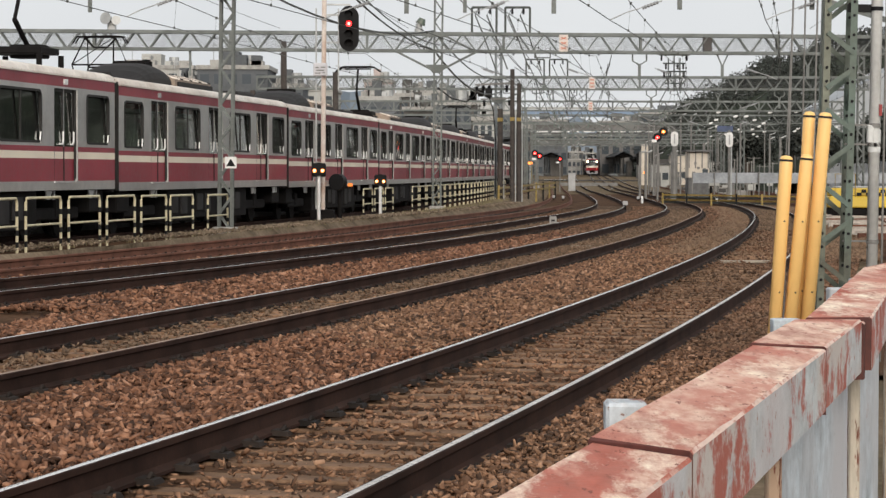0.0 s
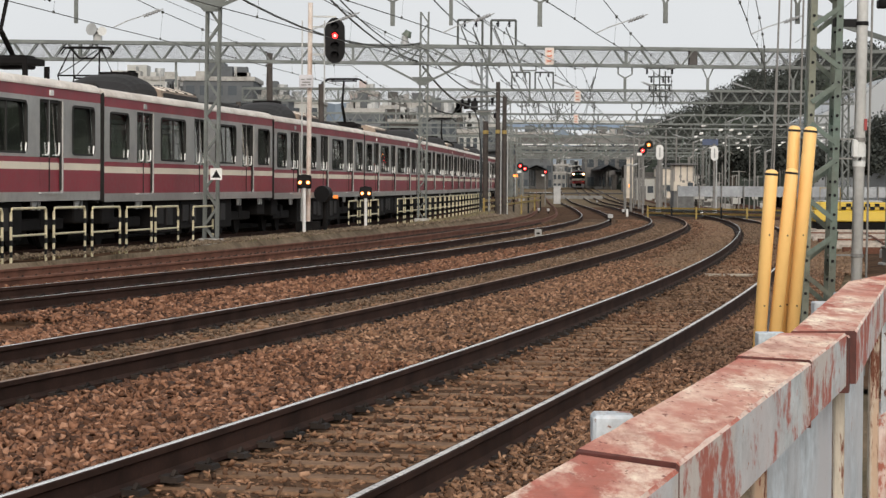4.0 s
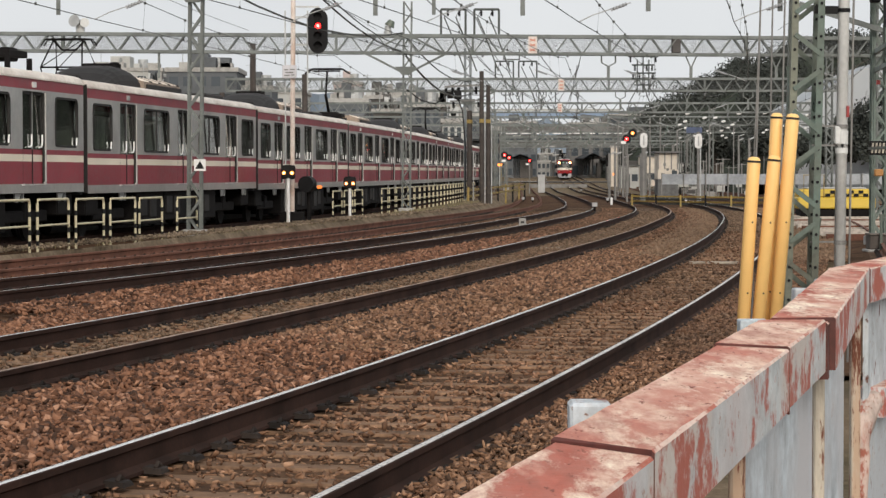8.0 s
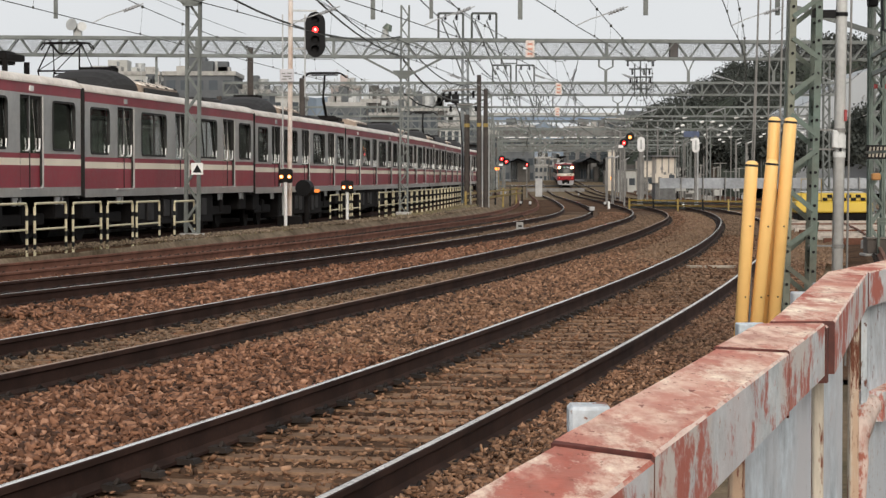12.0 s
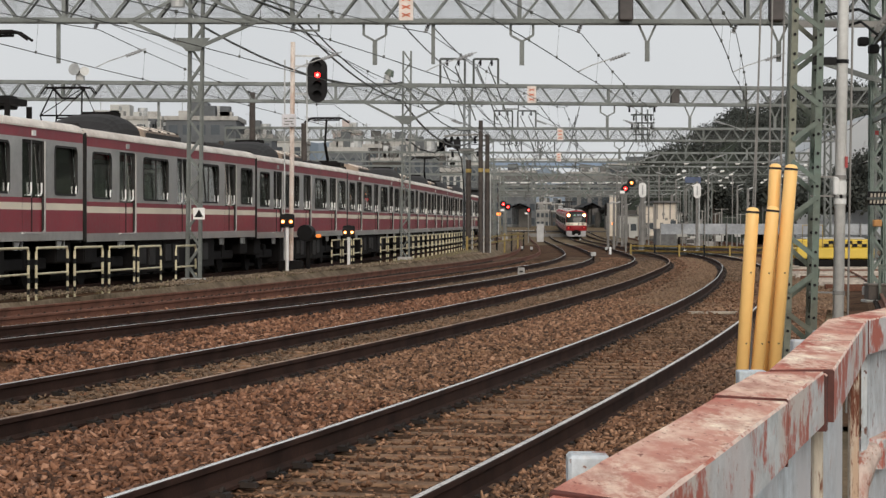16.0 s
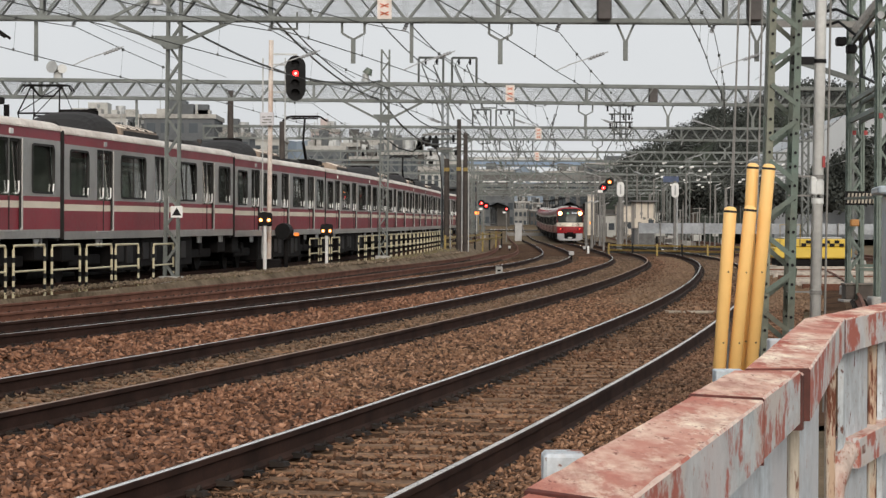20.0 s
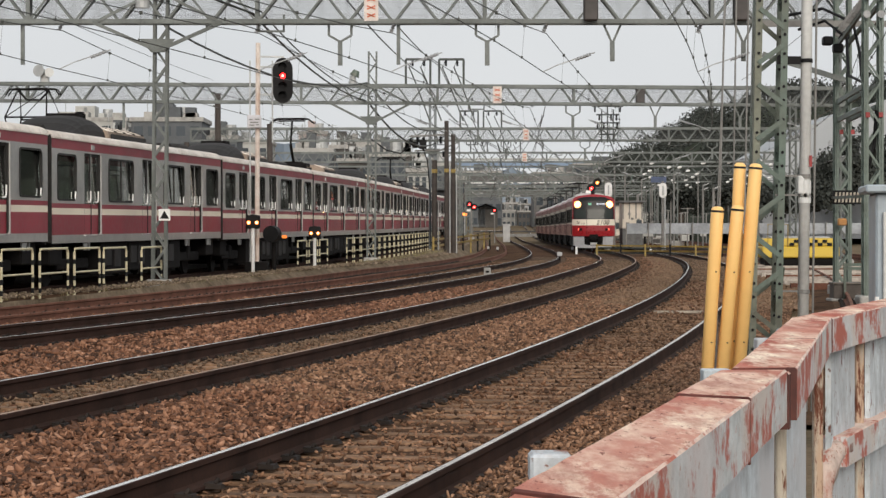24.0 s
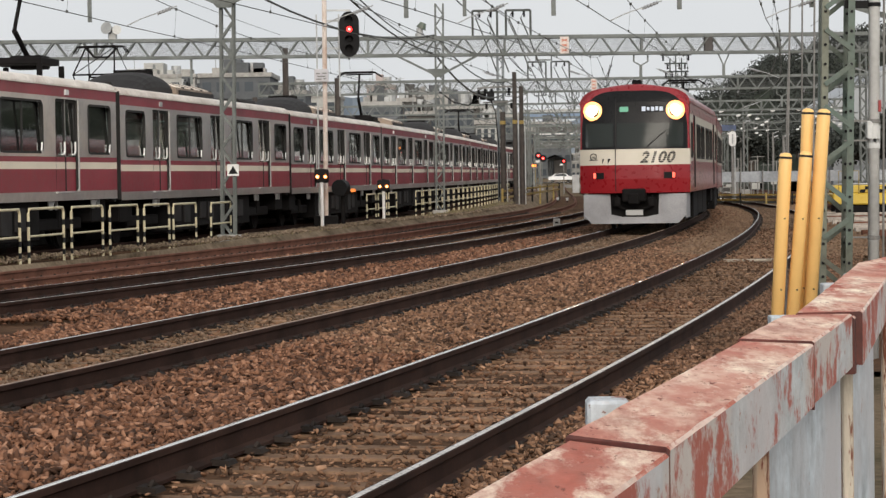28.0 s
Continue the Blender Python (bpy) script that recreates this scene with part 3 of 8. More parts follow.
M_DARKROOF = mat("sooty_roof_unit", (0.015, 0.013, 0.013), 0.8, vary=0.35, scale=1.5)
M_HOOK = mat("bright_steel_hook", (0.86, 0.86, 0.85), 0.35, vary=0.05)
M_DPOST = mat("dull_steel_door_post", (0.46, 0.45, 0.44), 0.45, vary=0.15, scale=3)
M_PANE = glass("carriage_window_glass", (0.84, 0.92, 0.87), 1.0, 0.025)
M_PANE.node_tree.nodes["Principled BSDF"].inputs["Specular IOR Level"].default_value = 0.5
M_DOORS = mat("stainless_door", (0.34, 0.34, 0.33), 0.4, 0.5, vary=0.1, scale=1.0)


def lean_box(b, x0, x1, y, s, z0, z1, lean=0.042):
    """A pane whose top leans towards the middle of the car."""
    o, i = y, y - s * 0.012
    ring = [(x0, o), (x1, o), (x1, i), (x0, i)] if s < 0 else [(x0, i), (x1, i), (x1, o), (x0, o)]
    return b.hexa([(p, q, z0) for p, q in ring] + [(p, q - s * lean, z1) for p, q in ring])


def carriage(name, label, style, group, panto=None):
    """One carriage on x = -8.75..8.75, rails at z = 0. style: stainless commuter or red express."""
    commuter = style == "commuter"
    t = thing(name, label, "train car", group=group)
    L, W = 8.86 if commuter else 8.72, 1.40
    if commuter:
        zb = [0.98, 1.16, 1.60, 1.74, 1.84, 1.92, 2.90, 2.98, 3.02, 3.26]
        mats = [M_SILVER, M_MAROON, M_CREAM, M_RUBBER]
        def row(z):
            return 1 if 1.16 < z < 1.60 or 1.74 < z < 1.84 or z > 3.02 else 2 if 1.60 < z < 1.74 else 0
        doors = [(-6.17, -4.83), (-0.67, 0.67), (4.83, 6.17)]
        wins = [(-8.42, -6.90), (-4.02, -1.62), (1.62, 4.02), (6.90, 8.42)]
        wz, dz = (1.92, 2.90), (1.16, 2.98)
    else:
        zb = [0.95, 1.05, 1.68, 1.74, 1.84, 2.72, 2.95, 3.05, 3.26]
        mats = [M_RED, M_RED, M_IVORY, M_RUBBER]
        def row(z):
            return 2 if 1.74 < z < 2.95 else 0
        doors = [(-7.0, -5.8), (5.8, 7.0)]
        wins = [(-5.2, -3.1), (-2.6, -0.5), (0.5, 2.6), (3.1, 5.2), (7.35, 8.3), (-8.3, -7.35)]
        wz, dz = (1.84, 2.72), (1.05, 2.95)
    holes = [(a, c, *wz) for a, c in wins] + [(a, c, *dz) for a, c in doors]
    xb = sorted({-L, L, *[q for w in wins + doors for q in w]})
    for s in (-1, 1):
        part("body_side", side_grid(xb, zb, holes, s * W, row), mats, t, "brushed steel side with maroon bands and a cream stripe" if commuter else "red side with an ivory window band")
    for s in (-1, 1):
        part("body_end", Build().box(s * L - 0.02, s * L + 0.02, -W + 0.01, W - 0.01, 1.0, 3.3), M_RUBBER if commuter else M_RED, t)
    fl = Build().box(-L + 0.03, L - 0.03, -W + 0.06, W - 0.06, 0.98, 1.13)
    part("floor", fl, M_DARK, t)
    for s in (-1, 1):
        bench = Build().prism([(-L + 0.1, s * 0.9, 1.13), (-L + 0.1, s * 0.9, 1.75), (-L + 0.1, s * 0.95, 1.75), (-L + 0.1, s * 0.95, 1.5), (-L + 0.1, s * 1.3, 1.5), (-L + 0.1, s * 1.3, 1.13)][::s], (2 * L - 0.2, 0, 0))
        part("seat_bench", bench, M_INTER, t, "dim longitudinal seat seen through the windows")
    pr = roof_profile(W, 3.26, 3.47) if commuter else [(p, q) for p, q in roof_profile(W, 3.20, 3.68, 20, 0.72)]
    r = Build()
    n = len(pr)
    for x in (-L, -L + 0.05, L - 0.05, L):
        r.v += [(x, p, q) for p, q in pr]
    for i in range(3):
        for j in range(n - 1):
            r.f.append((i * n + j, i * n + j + 1, (i + 1) * n + j + 1, (i + 1) * n + j))
            r.m.append(0 if commuter or abs(pr[j][0] + pr[j + 1][0]) < 1.9 else 1)
    r.f += [tuple(range(n)), tuple(range(3 * n, 4 * n))]
    r.m += [0, 0] if commuter else [1, 1]
    roof = part("roof", r, M_ROOF if commuter else [M_LGREY, M_RED], t, "pale curved roof with grime", smooth=True)
    gut = Build()
    for s in (-1, 1):
        gut.bar((-L, s * (W + 0.012), 3.24), (L, s * (W + 0.012), 3.24), 0.03, 0.03)
    part("rain_gutter", gut, M_ROOF if commuter else M_RED, roof)
    for a, c in wins:
        for s in (-1, 1):
            k = Build()
            y = s * (W - 0.035)
            lean_box(k, a - 0.004, c + 0.004, y, s, wz[0] - 0.004, wz[1] + 0.004)
            w = part("window", k, M_PANE, t)
            w.visible_shadow = False
            f = Build()
            yo = s * (W - 0.005)
            rr = 0.13
            ring = []
            for cx, cz, w0 in ((c - rr, wz[1] - rr, 0), (a + rr, wz[1] - rr, 90), (a + rr, wz[0] + rr, 180), (c - rr, wz[0] + rr, 270)):
                ring += [(cx + rr * math.cos(radians(w0 + q)), yo, cz + rr * math.sin(radians(w0 + q))) for q in (0, 22, 45, 68, 90)]
            for p0, p1 in zip(ring, ring[1:] + ring[:1]):
                f.bar(p0, p1, 0.04, 0.045)
            if c - a > 2:
                f.bar(((a + c) / 2, yo, wz[0]), ((a + c) / 2, yo, wz[1]), 0.05, 0.03)
            part("window_frame", f, M_RUBBER, w)
            if commuter and s > 0:
                h = Build().bar((a + 0.09, s * (W + 0.005), wz[0] - 0.02), (a + 0.04, s * (W + 0.005), wz[0] + 0.19), 0.02, 0.028)
                part("window_catch", h, M_HOOK, w)
    for a, c in doors:
        for s in (-1, 1):
            y = s * (W - 0.04)
            mid = (a + c) / 2
            sill = 1.84 if commuter else 1.9
            y0, y1 = min(y, y - s * 0.03), max(y, y - s * 0.03)
            for q0, q1 in ((a, mid - 0.006), (mid + 0.006, c)):
                d = Build()
                d.box(q0, q0 + 0.05, y0, y1, sill, dz[1], 3 if commuter else 0)
                d.box(q1 - 0.05, q1, y0, y1, sill, dz[1], 0)
                d.box(q0 + 0.05, q1 - 0.05, y0, y1, dz[1] - 0.06, dz[1], 3 if commuter else 0)
                if commuter:
                    for z0, z1, mi in ((dz[0], 1.60, 1), (1.60, 1.74, 2), (1.74, 1.84, 1)):
                        d.box(q0, q1, y0, y1, z0, z1, mi)
                else:
                    d.box(q0, q1, y0, y1, dz[0], 1.9, 0)
                door = part("door", d, [M_DOORS, M_MAROON, M_CREAM, M_RUBBER] if commuter else [M_RED], t, "closed sliding door leaf")
                gl = lean_box(Build(), q0 + 0.045, q1 - 0.045, y, s, sill, dz[1] - 0.05)
                part("door_window", gl, M_PANE, door).visible_shadow = False
            if commuter:
                # white grab hooks at the foot of each leaf's pane, on the trailing side
                for q in (a + 0.09, mid + 0.09):
                    yh = s * (W - 0.012)
                    hk = [(q, yh, 2.14), (q, yh, 1.97), (q + 0.03, yh, 1.915), (q + 0.08, yh, 1.89), (q + 0.20, yh, 1.89)]
                    gr = Build()
                    for p0, p1 in zip(hk, hk[1:]):
                        gr.bar(p0, p1, 0.028, 0.028)
                    part("grab_hook", gr, M_HOOK, door)
                st = Build().box(a - 0.05, c + 0.03, min(s * (W + 0.035), s * W), max(s * (W + 0.035), s * W), 1.125, 1.155)
                st.bar((a - 0.02, s * (W + 0.012), 1.155), (a - 0.02, s * (W + 0.012), 2.98), 0.03, 0.05).bar((a - 0.04, s * (W + 0.02), 1.19), (a + 0.05, s * (W + 0.02), 1.17), 0.03, 0.05)
                part("door_post", st, M_DPOST, door)
                for xg, wg in ((c + 0.012, 0.02), (a + 0.014, 0.045)):
                    part("door_seal", Build().bar((xg, s * (W - 0.01), 1.16), (xg, s * (W - 0.01), 2.98), 0.02, wg), M_RUBBER, door)
                part("door_joint", Build().bar((mid, s * (W - 0.03), 1.16), (mid, s * (W - 0.03), 1.84), 0.02, 0.018), M_RUBBER, door)
                if mid > 3 or mid < -3 and panto:
                    lam = Build().cbox(mid - 0.11, mid + 0.11, min(s * (W + 0.03), s * W - s * 0.01), max(s * (W + 0.03), s * W - s * 0.01), 3.06, 3.17, 0.008)
                    part("side_lamp", lam, M_WHITE if panto else M_GALV, door)
    for x in (-6.0, 6.0):
        bogie(t, x)
    for x0, x1, z0 in ((-4.2, -1.5, 0.22), (-1.4, 1.5, 0.26), (1.6, 4.2, 0.2), (-8.5, -7.5, 0.5), (7.5, 8.5, 0.5)):
        part("equipment_box", Build().cbox(x0, x1, -1.25, 1.25, z0, 0.97, 0.03), M_DARK, t, "grimy equipment box under the floor")
    if commuter:
        for x in (-4.75, 5.75, -7.5):
            for s in (-1, 1):
                br = Build().prism([(x - 0.16, s * 1.30, 0.97), (x + 0.24, s * 1.30, 0.97), (x + 0.16, s * 1.30, 0.80), (x + 0.02, s * 1.30, 0.80)], (0, s * 0.03, 0))
                br.bar((x - 0.34, s * 1.3, 0.97), (x - 0.30, s * 1.3, 0.80), 0.05, 0.04)
                part("sill_bracket", br, M_GALV, t, "pale steel bracket under the sill")
        for x, z0 in ((-3.0, 0.42), (-2.2, 0.36), (0.3, 0.40), (1.1, 0.45), (2.7, 0.38), (3.6, 0.42)):
            for s in (-1, 1):
                part("box_cover", Build().cbox(x - 0.3, x + 0.3, min(s * 1.25, s * 1.29), max(s * 1.25, s * 1.29), z0, 0.86, 0.012), M_UNDER, t)
        if not panto or panto[0] < 0:
            roof_ac(t, 2.0, 5.3, 3.36, 3.97, True)
        duct = Build().prism([(-1.5, -0.98, 3.36), (-1.5, -0.92, 3.62), (-1.5, -0.55, 3.74), (-1.5, 0.55, 3.74), (-1.5, 0.92, 3.62), (-1.5, 0.98, 3.36)], (3.7, 0, 0))
        dk = part("roof_duct", duct, mat("tan_roof_duct", (0.30, 0.235, 0.185), 0.75, vary=0.3), t, "low brown roof duct")
        for k in range(12):
            part("duct_rib", Build().bar((-1.35 + k * 0.31, 0.54, 3.755), (-1.35 + k * 0.31, 0.94, 3.63), 0.05, 0.03), M_DARKROOF if k % 3 == 0 else M_ROOF, dk)
        part("duct_louvre", Build().box(-1.4, 2.1, -1.0, -0.965, 3.42, 3.56).box(-1.4, 2.1, 0.965, 1.0, 3.42, 3.56), M_DARKROOF, dk)
        if not panto:
            part("roof_vent", Build().cbox(-8.4, -6.2, -0.55, 0.55, 3.4, 3.62, 0.04), M_DARKROOF, t)
    else:
        roof_ac(t, -2.4, 2.4, 3.6, 3.88, material=M_LGREY)
    gw = 0.135 if commuter else 0.28
    for x0 in (L, -L - gw) if style != "lead" else (-L - gw,):
        part("gangway", Build().box(x0, x0 + gw, -1.28, 1.28, 0.95, 3.45), M_RUBBER, t, "black rubber gangway between cars")
    if panto:
        pantograph(t, *panto)
    return t


def on_line(line, length, z=0.0, half=6.0):
    """The pose of a carriage with its middle at that length of the line, nose towards the camera."""
    a, b = line.at(line.y_of(length - half))[0], line.at(line.y_of(length + half))[0]
    c = (a + b) / 2
    d = a - b
    return pose(c.x, c.y, z + c.z, 0, 0, math.degrees(math.atan2(d.y, d.x)))


# stabled train: eight carriages
stab = carriage("train_car", "stainless steel commuter train car with maroon bands, in the siding", "commuter", "cars of the stabled train")
stab_p = carriage("train_car", "stainless steel commuter train car with maroon bands and a raised pantograph", "commuter", "cars of the stabled train", panto=(-7.0, 3.74, 1.35))
stab_r = carriage("train_car", "stainless steel commuter train car with a tall raised pantograph", "commuter", "cars of the stabled train", panto=(4.4, 3.60, 1.7))
stab_d = carriage("train_car", "stainless steel commuter train car with a raised diamond pantograph", "commuter", "cars of the stabled train", panto=(7.0, 3.60, 0.0))
JOINT = LINE_E.len_of(50.55)
slots = [(-2, 0), (-1, 1), (0, 0), (1, 0), (2, 2), (3, 0), (4, 1), (5, 0), (6, 0)]
used = set()
for i, kind in slots:
    m = on_line(LINE_E, JOINT + 18 * i + 9)
    src = (stab, stab_p, stab_r)[kind]
    if kind in used:
        copy_thing(src, m)
    else:
        src.matrix_world = m
        used.add(kind)


# a second train on the siding behind, seen over the roofs and through the windows
LINE_H = Line(0.00105, 150.0, -11.65, 0.0300, 1.2, 165.0, 9.0, dips=False)
for i, src in ((0, stab), (1, stab_d), (2, stab), (3, stab), (4, stab), (5, stab)):
    m = on_line(LINE_H, LINE_H.len_of(50.55) + 18 * i + 6.6)
    if src is stab_d:
        src.matrix_world = m
    else:
        tagged(copy_thing(src, m), group="cars of the second train")
tagged(stab_d, group="cars of the second train")
track("track_8", LINE_H, 30.0, 190, "track under the second stabled train", near=0, rust=True)


# red express: a leading car with a cab, then seven more
def cab_front(t):
    """The shaped front of the leading car, at x = 8.72 onwards."""
    # outline of the front, bulging forward in the middle and raked at the top
    zs = [0.95, 1.30, 1.66, 2.06, 2.45, 2.85, 3.12, 3.28, 3.42, 3.54, 3.63, 3.69, 3.72]
    hw = [1.41, 1.415, 1.415, 1.41, 1.40, 1.395, 1.375, 1.31, 1.19, 1.02, 0.80, 0.50, 0.20]
    fx = [0.62, 0.66, 0.66, 0.62, 0.53, 0.42, 0.34, 0.29, 0.23, 0.17, 0.12, 0.07, 0.03]
    zn = sorted({*np.round(np.linspace(0.95, 3.72, 70), 3).tolist(), 1.66, 2.06})
    hw = np.interp(zn, zs, hw).tolist()
    fx = np.interp(zn, zs, fx).tolist()
    zs = zn
    us = sorted({*np.round(np.linspace(-1, 1, 61), 4).tolist(), -0.97, 0.97, 0.99, -0.99})
    def pt(u, j):
        bulge = (1 - abs(u) ** 3.2)
        return Vector((8.72 + fx[j] * (0.25 + 0.75 * bulge) if abs(u) < 1 else 8.72, u * hw[j], zs[j]))
    body, band, brow, mask = Build(), Build(), Build(), Build()
    for j in range(len(zs) - 1):
        for i in range(len(us) - 1):
            q = [pt(us[i], j), pt(us[i + 1], j), pt(us[i + 1], j + 1), pt(us[i], j + 1)]
            zc = (zs[j] + zs[j + 1]) / 2
            if 1.66 < zc < 2.06:
                band.face(q)
            elif zc > 2.06:
                brow.face(q)
            else:
                body.face(q)
    part("cab_nose", body, M_RED, t, "glossy red lower front", smooth=True)
    part("cab_brow", brow, M_RED, t, "glossy red brow above the windscreen", smooth=True)
    bd = part("cab_band", band, M_IVORY, t, "ivory band across the front", smooth=True)
    def front_x(y, z):
        hwz, fxz = float(np.interp(z, zs, hw)), float(np.interp(z, zs, fx))
        u = min(abs(y) / hwz, 0.999)
        return 8.72 + fxz * (0.25 + 0.75 * (1 - u ** 3.2))
    cols = np.linspace(-1.345, 1.345, 81)
    for ya, yb in zip(cols, cols[1:]):
        za, zb = (2.062 + (0.5 + 0.99 * (1 - abs(q / 1.346) ** 4.5) ** (1 / 2.2)) * 1.0 for q in (ya, yb))
        for j in range(16):
            zz = [(q, 2.062 + (w - 2.062) * (j + k) / 16) for q, w, k in ((ya, za, 0), (yb, zb, 0), (yb, zb, 1), (ya, za, 1))]
            mask.face([(front_x(q, z) + 0.006, q, z) for q, z in zz])
    mk = part("windscreen_surround", mask, M_MASK, t, "black windscreen surround", smooth=True)

    def patch(y0, y1, z0, z1, proud, n=6):
        b = Build()
        for i in range(n):
            for j in range(4):
                ya, yb = y0 + (y1 - y0) * i / n, y0 + (y1 - y0) * (i + 1) / n
                za, zc = z0 + (z1 - z0) * j / 4, z0 + (z1 - z0) * (j + 1) / 4
                b.face([(front_x(y, z) + proud, y, z) for y, z in ((ya, za), (yb, za), (yb, zc), (ya, zc))])
        return b
    # the car looks along +x, so its own right is at negative y
    part("windscreen", patch(-0.42, 1.24, 2.12, 2.72, 0.015, 24), M_GLASSC, mk, "large pale windscreen", smooth=True)
    part("cab_door_window", patch(-1.24, -0.52, 2.12, 2.72, 0.015, 12), M_GLASSC, mk, smooth=True)
    ds = part("destination_sign", patch(0.16, 0.78, 3.0, 3.16, 0.014), M_BLACK, mk, "destination sign with lit white bars")
    for y0, y1, z0, z1 in ((0.20, 0.30, 3.02, 3.14), (0.33, 0.40, 3.04, 3.12), (0.44, 0.52, 3.02, 3.13), (0.55, 0.62, 3.03, 3.14), (0.65, 0.74, 3.02, 3.13)):
        part("lit_bar", patch(y0, y1, z0, z1, 0.02, 2), M_LED, ds)
    part("service_sign", patch(-0.36, -0.14, 3.01, 3.14, 0.014), M_LEDG, mk, "lit green service sign")
    wp = Build().tube([(front_x(0.35, 2.12) + 0.03, 0.35, 2.12), (front_x(0.75, 2.5) + 0.03, 0.78, 2.5)], 0.012, 5)
    part("wiper", wp, M_BLACK, mk)
    fr = Build()
    for y in (-0.46,):
        fr.tube([(front_x(y, z) + 0.012, y, z) for z in (1.0, 1.5, 2.0, 2.5, 3.0, 3.35)], 0.012, 5)
    part("cab_door_joint", fr, M_RUBBER, t)
    for s in (-1, 1):
        y = s * 1.05
        hl = part("headlight", Build().disc((front_x(y, 3.04) - 0.02, y, 3.04), (1, 0, 0.05), 0.165, 0.055, 24), M_GLOWL, mk, "bright warm headlight")
        part("headlight_core", Build().disc((front_x(y, 3.04) + 0.048, y, 3.04), (1, 0, 0.05), 0.105, 0.012, 20), M_HEAD, hl)
        rim = Build()
        for k in range(18):
            a0, a1 = 2 * math.pi * k / 18, 2 * math.pi * (k + 1) / 18
            rim.tube([(front_x(y, 3.04) + 0.06, y + 0.200 * math.cos(a), 3.04 + 0.200 * math.sin(a)) for a in (a0, a1)], 0.046, 5)
        part("headlight_rim", rim, M_HALO, mk, "lamp bowl lit orange")
        part("tail_light_housing", patch(min(s * 0.76, s * 1.06), max(s * 0.76, s * 1.06), 1.31, 1.47, 0.012), M_BLACK, t)
        tl = Build().cbox(front_x(s * 1.0, 1.39) - 0.02, front_x(s * 1.0, 1.39) + 0.03, s * 1.0 - 0.035, s * 1.0 + 0.035, 1.33, 1.46, 0.008)
        part("tail_light", tl, M_TAIL, t, "small red tail light")
    sk = Build()
    for s in (-1, 1):
        o = [(s * 1.28, 0.92), (s * 0.62, 0.92), (s * 0.60, 0.40), (s * 0.30, 0.34), (0.0, 0.34), (0.0, 0.17), (s * 1.10, 0.17), (s * 1.28, 0.36)]
        sk.prism([(9.18 - 0.10 * abs(y), y, z) for y, z in o], (0.05, 0, 0))
        sk.prism([(9.05, s * 1.28, 0.92), (9.05, s * 1.28, 0.30), (7.6, s * 1.30, 0.30), (7.6, s * 1.30, 0.92)], (0, s * 0.03, 0))
    part("front_skirt", sk, mat("grey_front_skirt", (0.31, 0.31, 0.325), 0.5, vary=0.2, scale=2), t, "light grey front skirt with an opening for the coupler")
    cp = Build().cbox(8.9, 9.44, -0.30, 0.30, 0.72, 1.06, 0.04).cbox(9.0, 9.36, -0.52, -0.34, 0.60, 0.84, 0.03).cbox(9.0, 9.36, 0.34, 0.52, 0.60, 0.84, 0.03).cbox(9.2, 9.5, -0.14, 0.14, 0.66, 0.94, 0.03).box(8.8, 9.1, -0.6, 0.6, 0.36, 0.95)
    cp.tube([(9.2, -0.45, 0.9), (9.32, -0.42, 0.62), (9.22, -0.2, 0.52)], 0.03, 6).tube([(9.2, 0.45, 0.9), (9.32, 0.42, 0.62), (9.22, 0.2, 0.52)], 0.03, 6)
    cpl = part("coupler", cp, M_DARK, t, "black coupler with hoses")
    part("step_plate", Build().cbox(9.22, 9.30, -0.22, 0.22, 0.38, 0.52, 0.01), M_LGREY, cpl)
    part("roof_aerial", Build().cbox(7.6, 8.0, -0.12, 0.12, 3.68, 3.86, 0.03).cbox(8.05, 8.3, -0.06, 0.06, 3.66, 3.78, 0.02), M_DARK, t)
    # lettering on the ivory band
    cu = bpy.data.curves.new("series_lettering", "FONT")
    cu.body, cu.size, cu.shear, cu.extrude, cu.space_character, cu.offset = "2100", 0.38, 0.32, 0.003, 1.12, 0.014
    cu.materials.append(M_BLACK)
    tx = new("series_lettering", cu)
    dg = bpy.context.evaluated_depsgraph_get()
    me = bpy.data.meshes.new_from_object(tx.evaluated_get(dg))
    bpy.data.objects.remove(tx)
    for q in me.vertices:
        y, z = 0.17 + q.co.x, 1.725 + q.co.y
        q.co = Vector((front_x(y, z) + 0.006 + q.co.z, y, z))
    lt = new("series_lettering", me)
    lt.parent = bd
    tagged(lt, "black slanted series number on ivory")
    for k in range(5):
        part("lettering_stripe", patch(0.12, 1.16, 1.752 + k * 0.054, 1.764 + k * 0.054, 0.013, 20), M_IVORY, bd)
    nb = Build()
    for y in (-0.80, -0.66):
        nb.box(front_x(y, 1.76) + 0.002, front_x(y, 1.76) + 0.008, y, y + 0.10, 1.70, 1.82)
    part("number_bars", nb, M_BLACK, bd)
    em = Build()
    for k in range(16):
        em.tube([(front_x(-1.03 + 0.085 * math.cos(a), 1.87) + 0.006, -1.03 + 0.085 * math.cos(a), 1.87 + 0.085 * math.sin(a)) for a in (k * math.pi / 8, (k + 1) * math.pi / 8)], 0.011, 4)
    for z, w in ((1.83, 0.06), (1.79, 0.11), (1.87, 0.05)):
        em.bar((front_x(-1.03 - w, z) + 0.006, -1.03 - w, z), (front_x(-1.03 + w, z) + 0.006, -1.03 + w, z), 0.012, 0.016)
    part("round_emblem", em, M_RUBBER, bd)


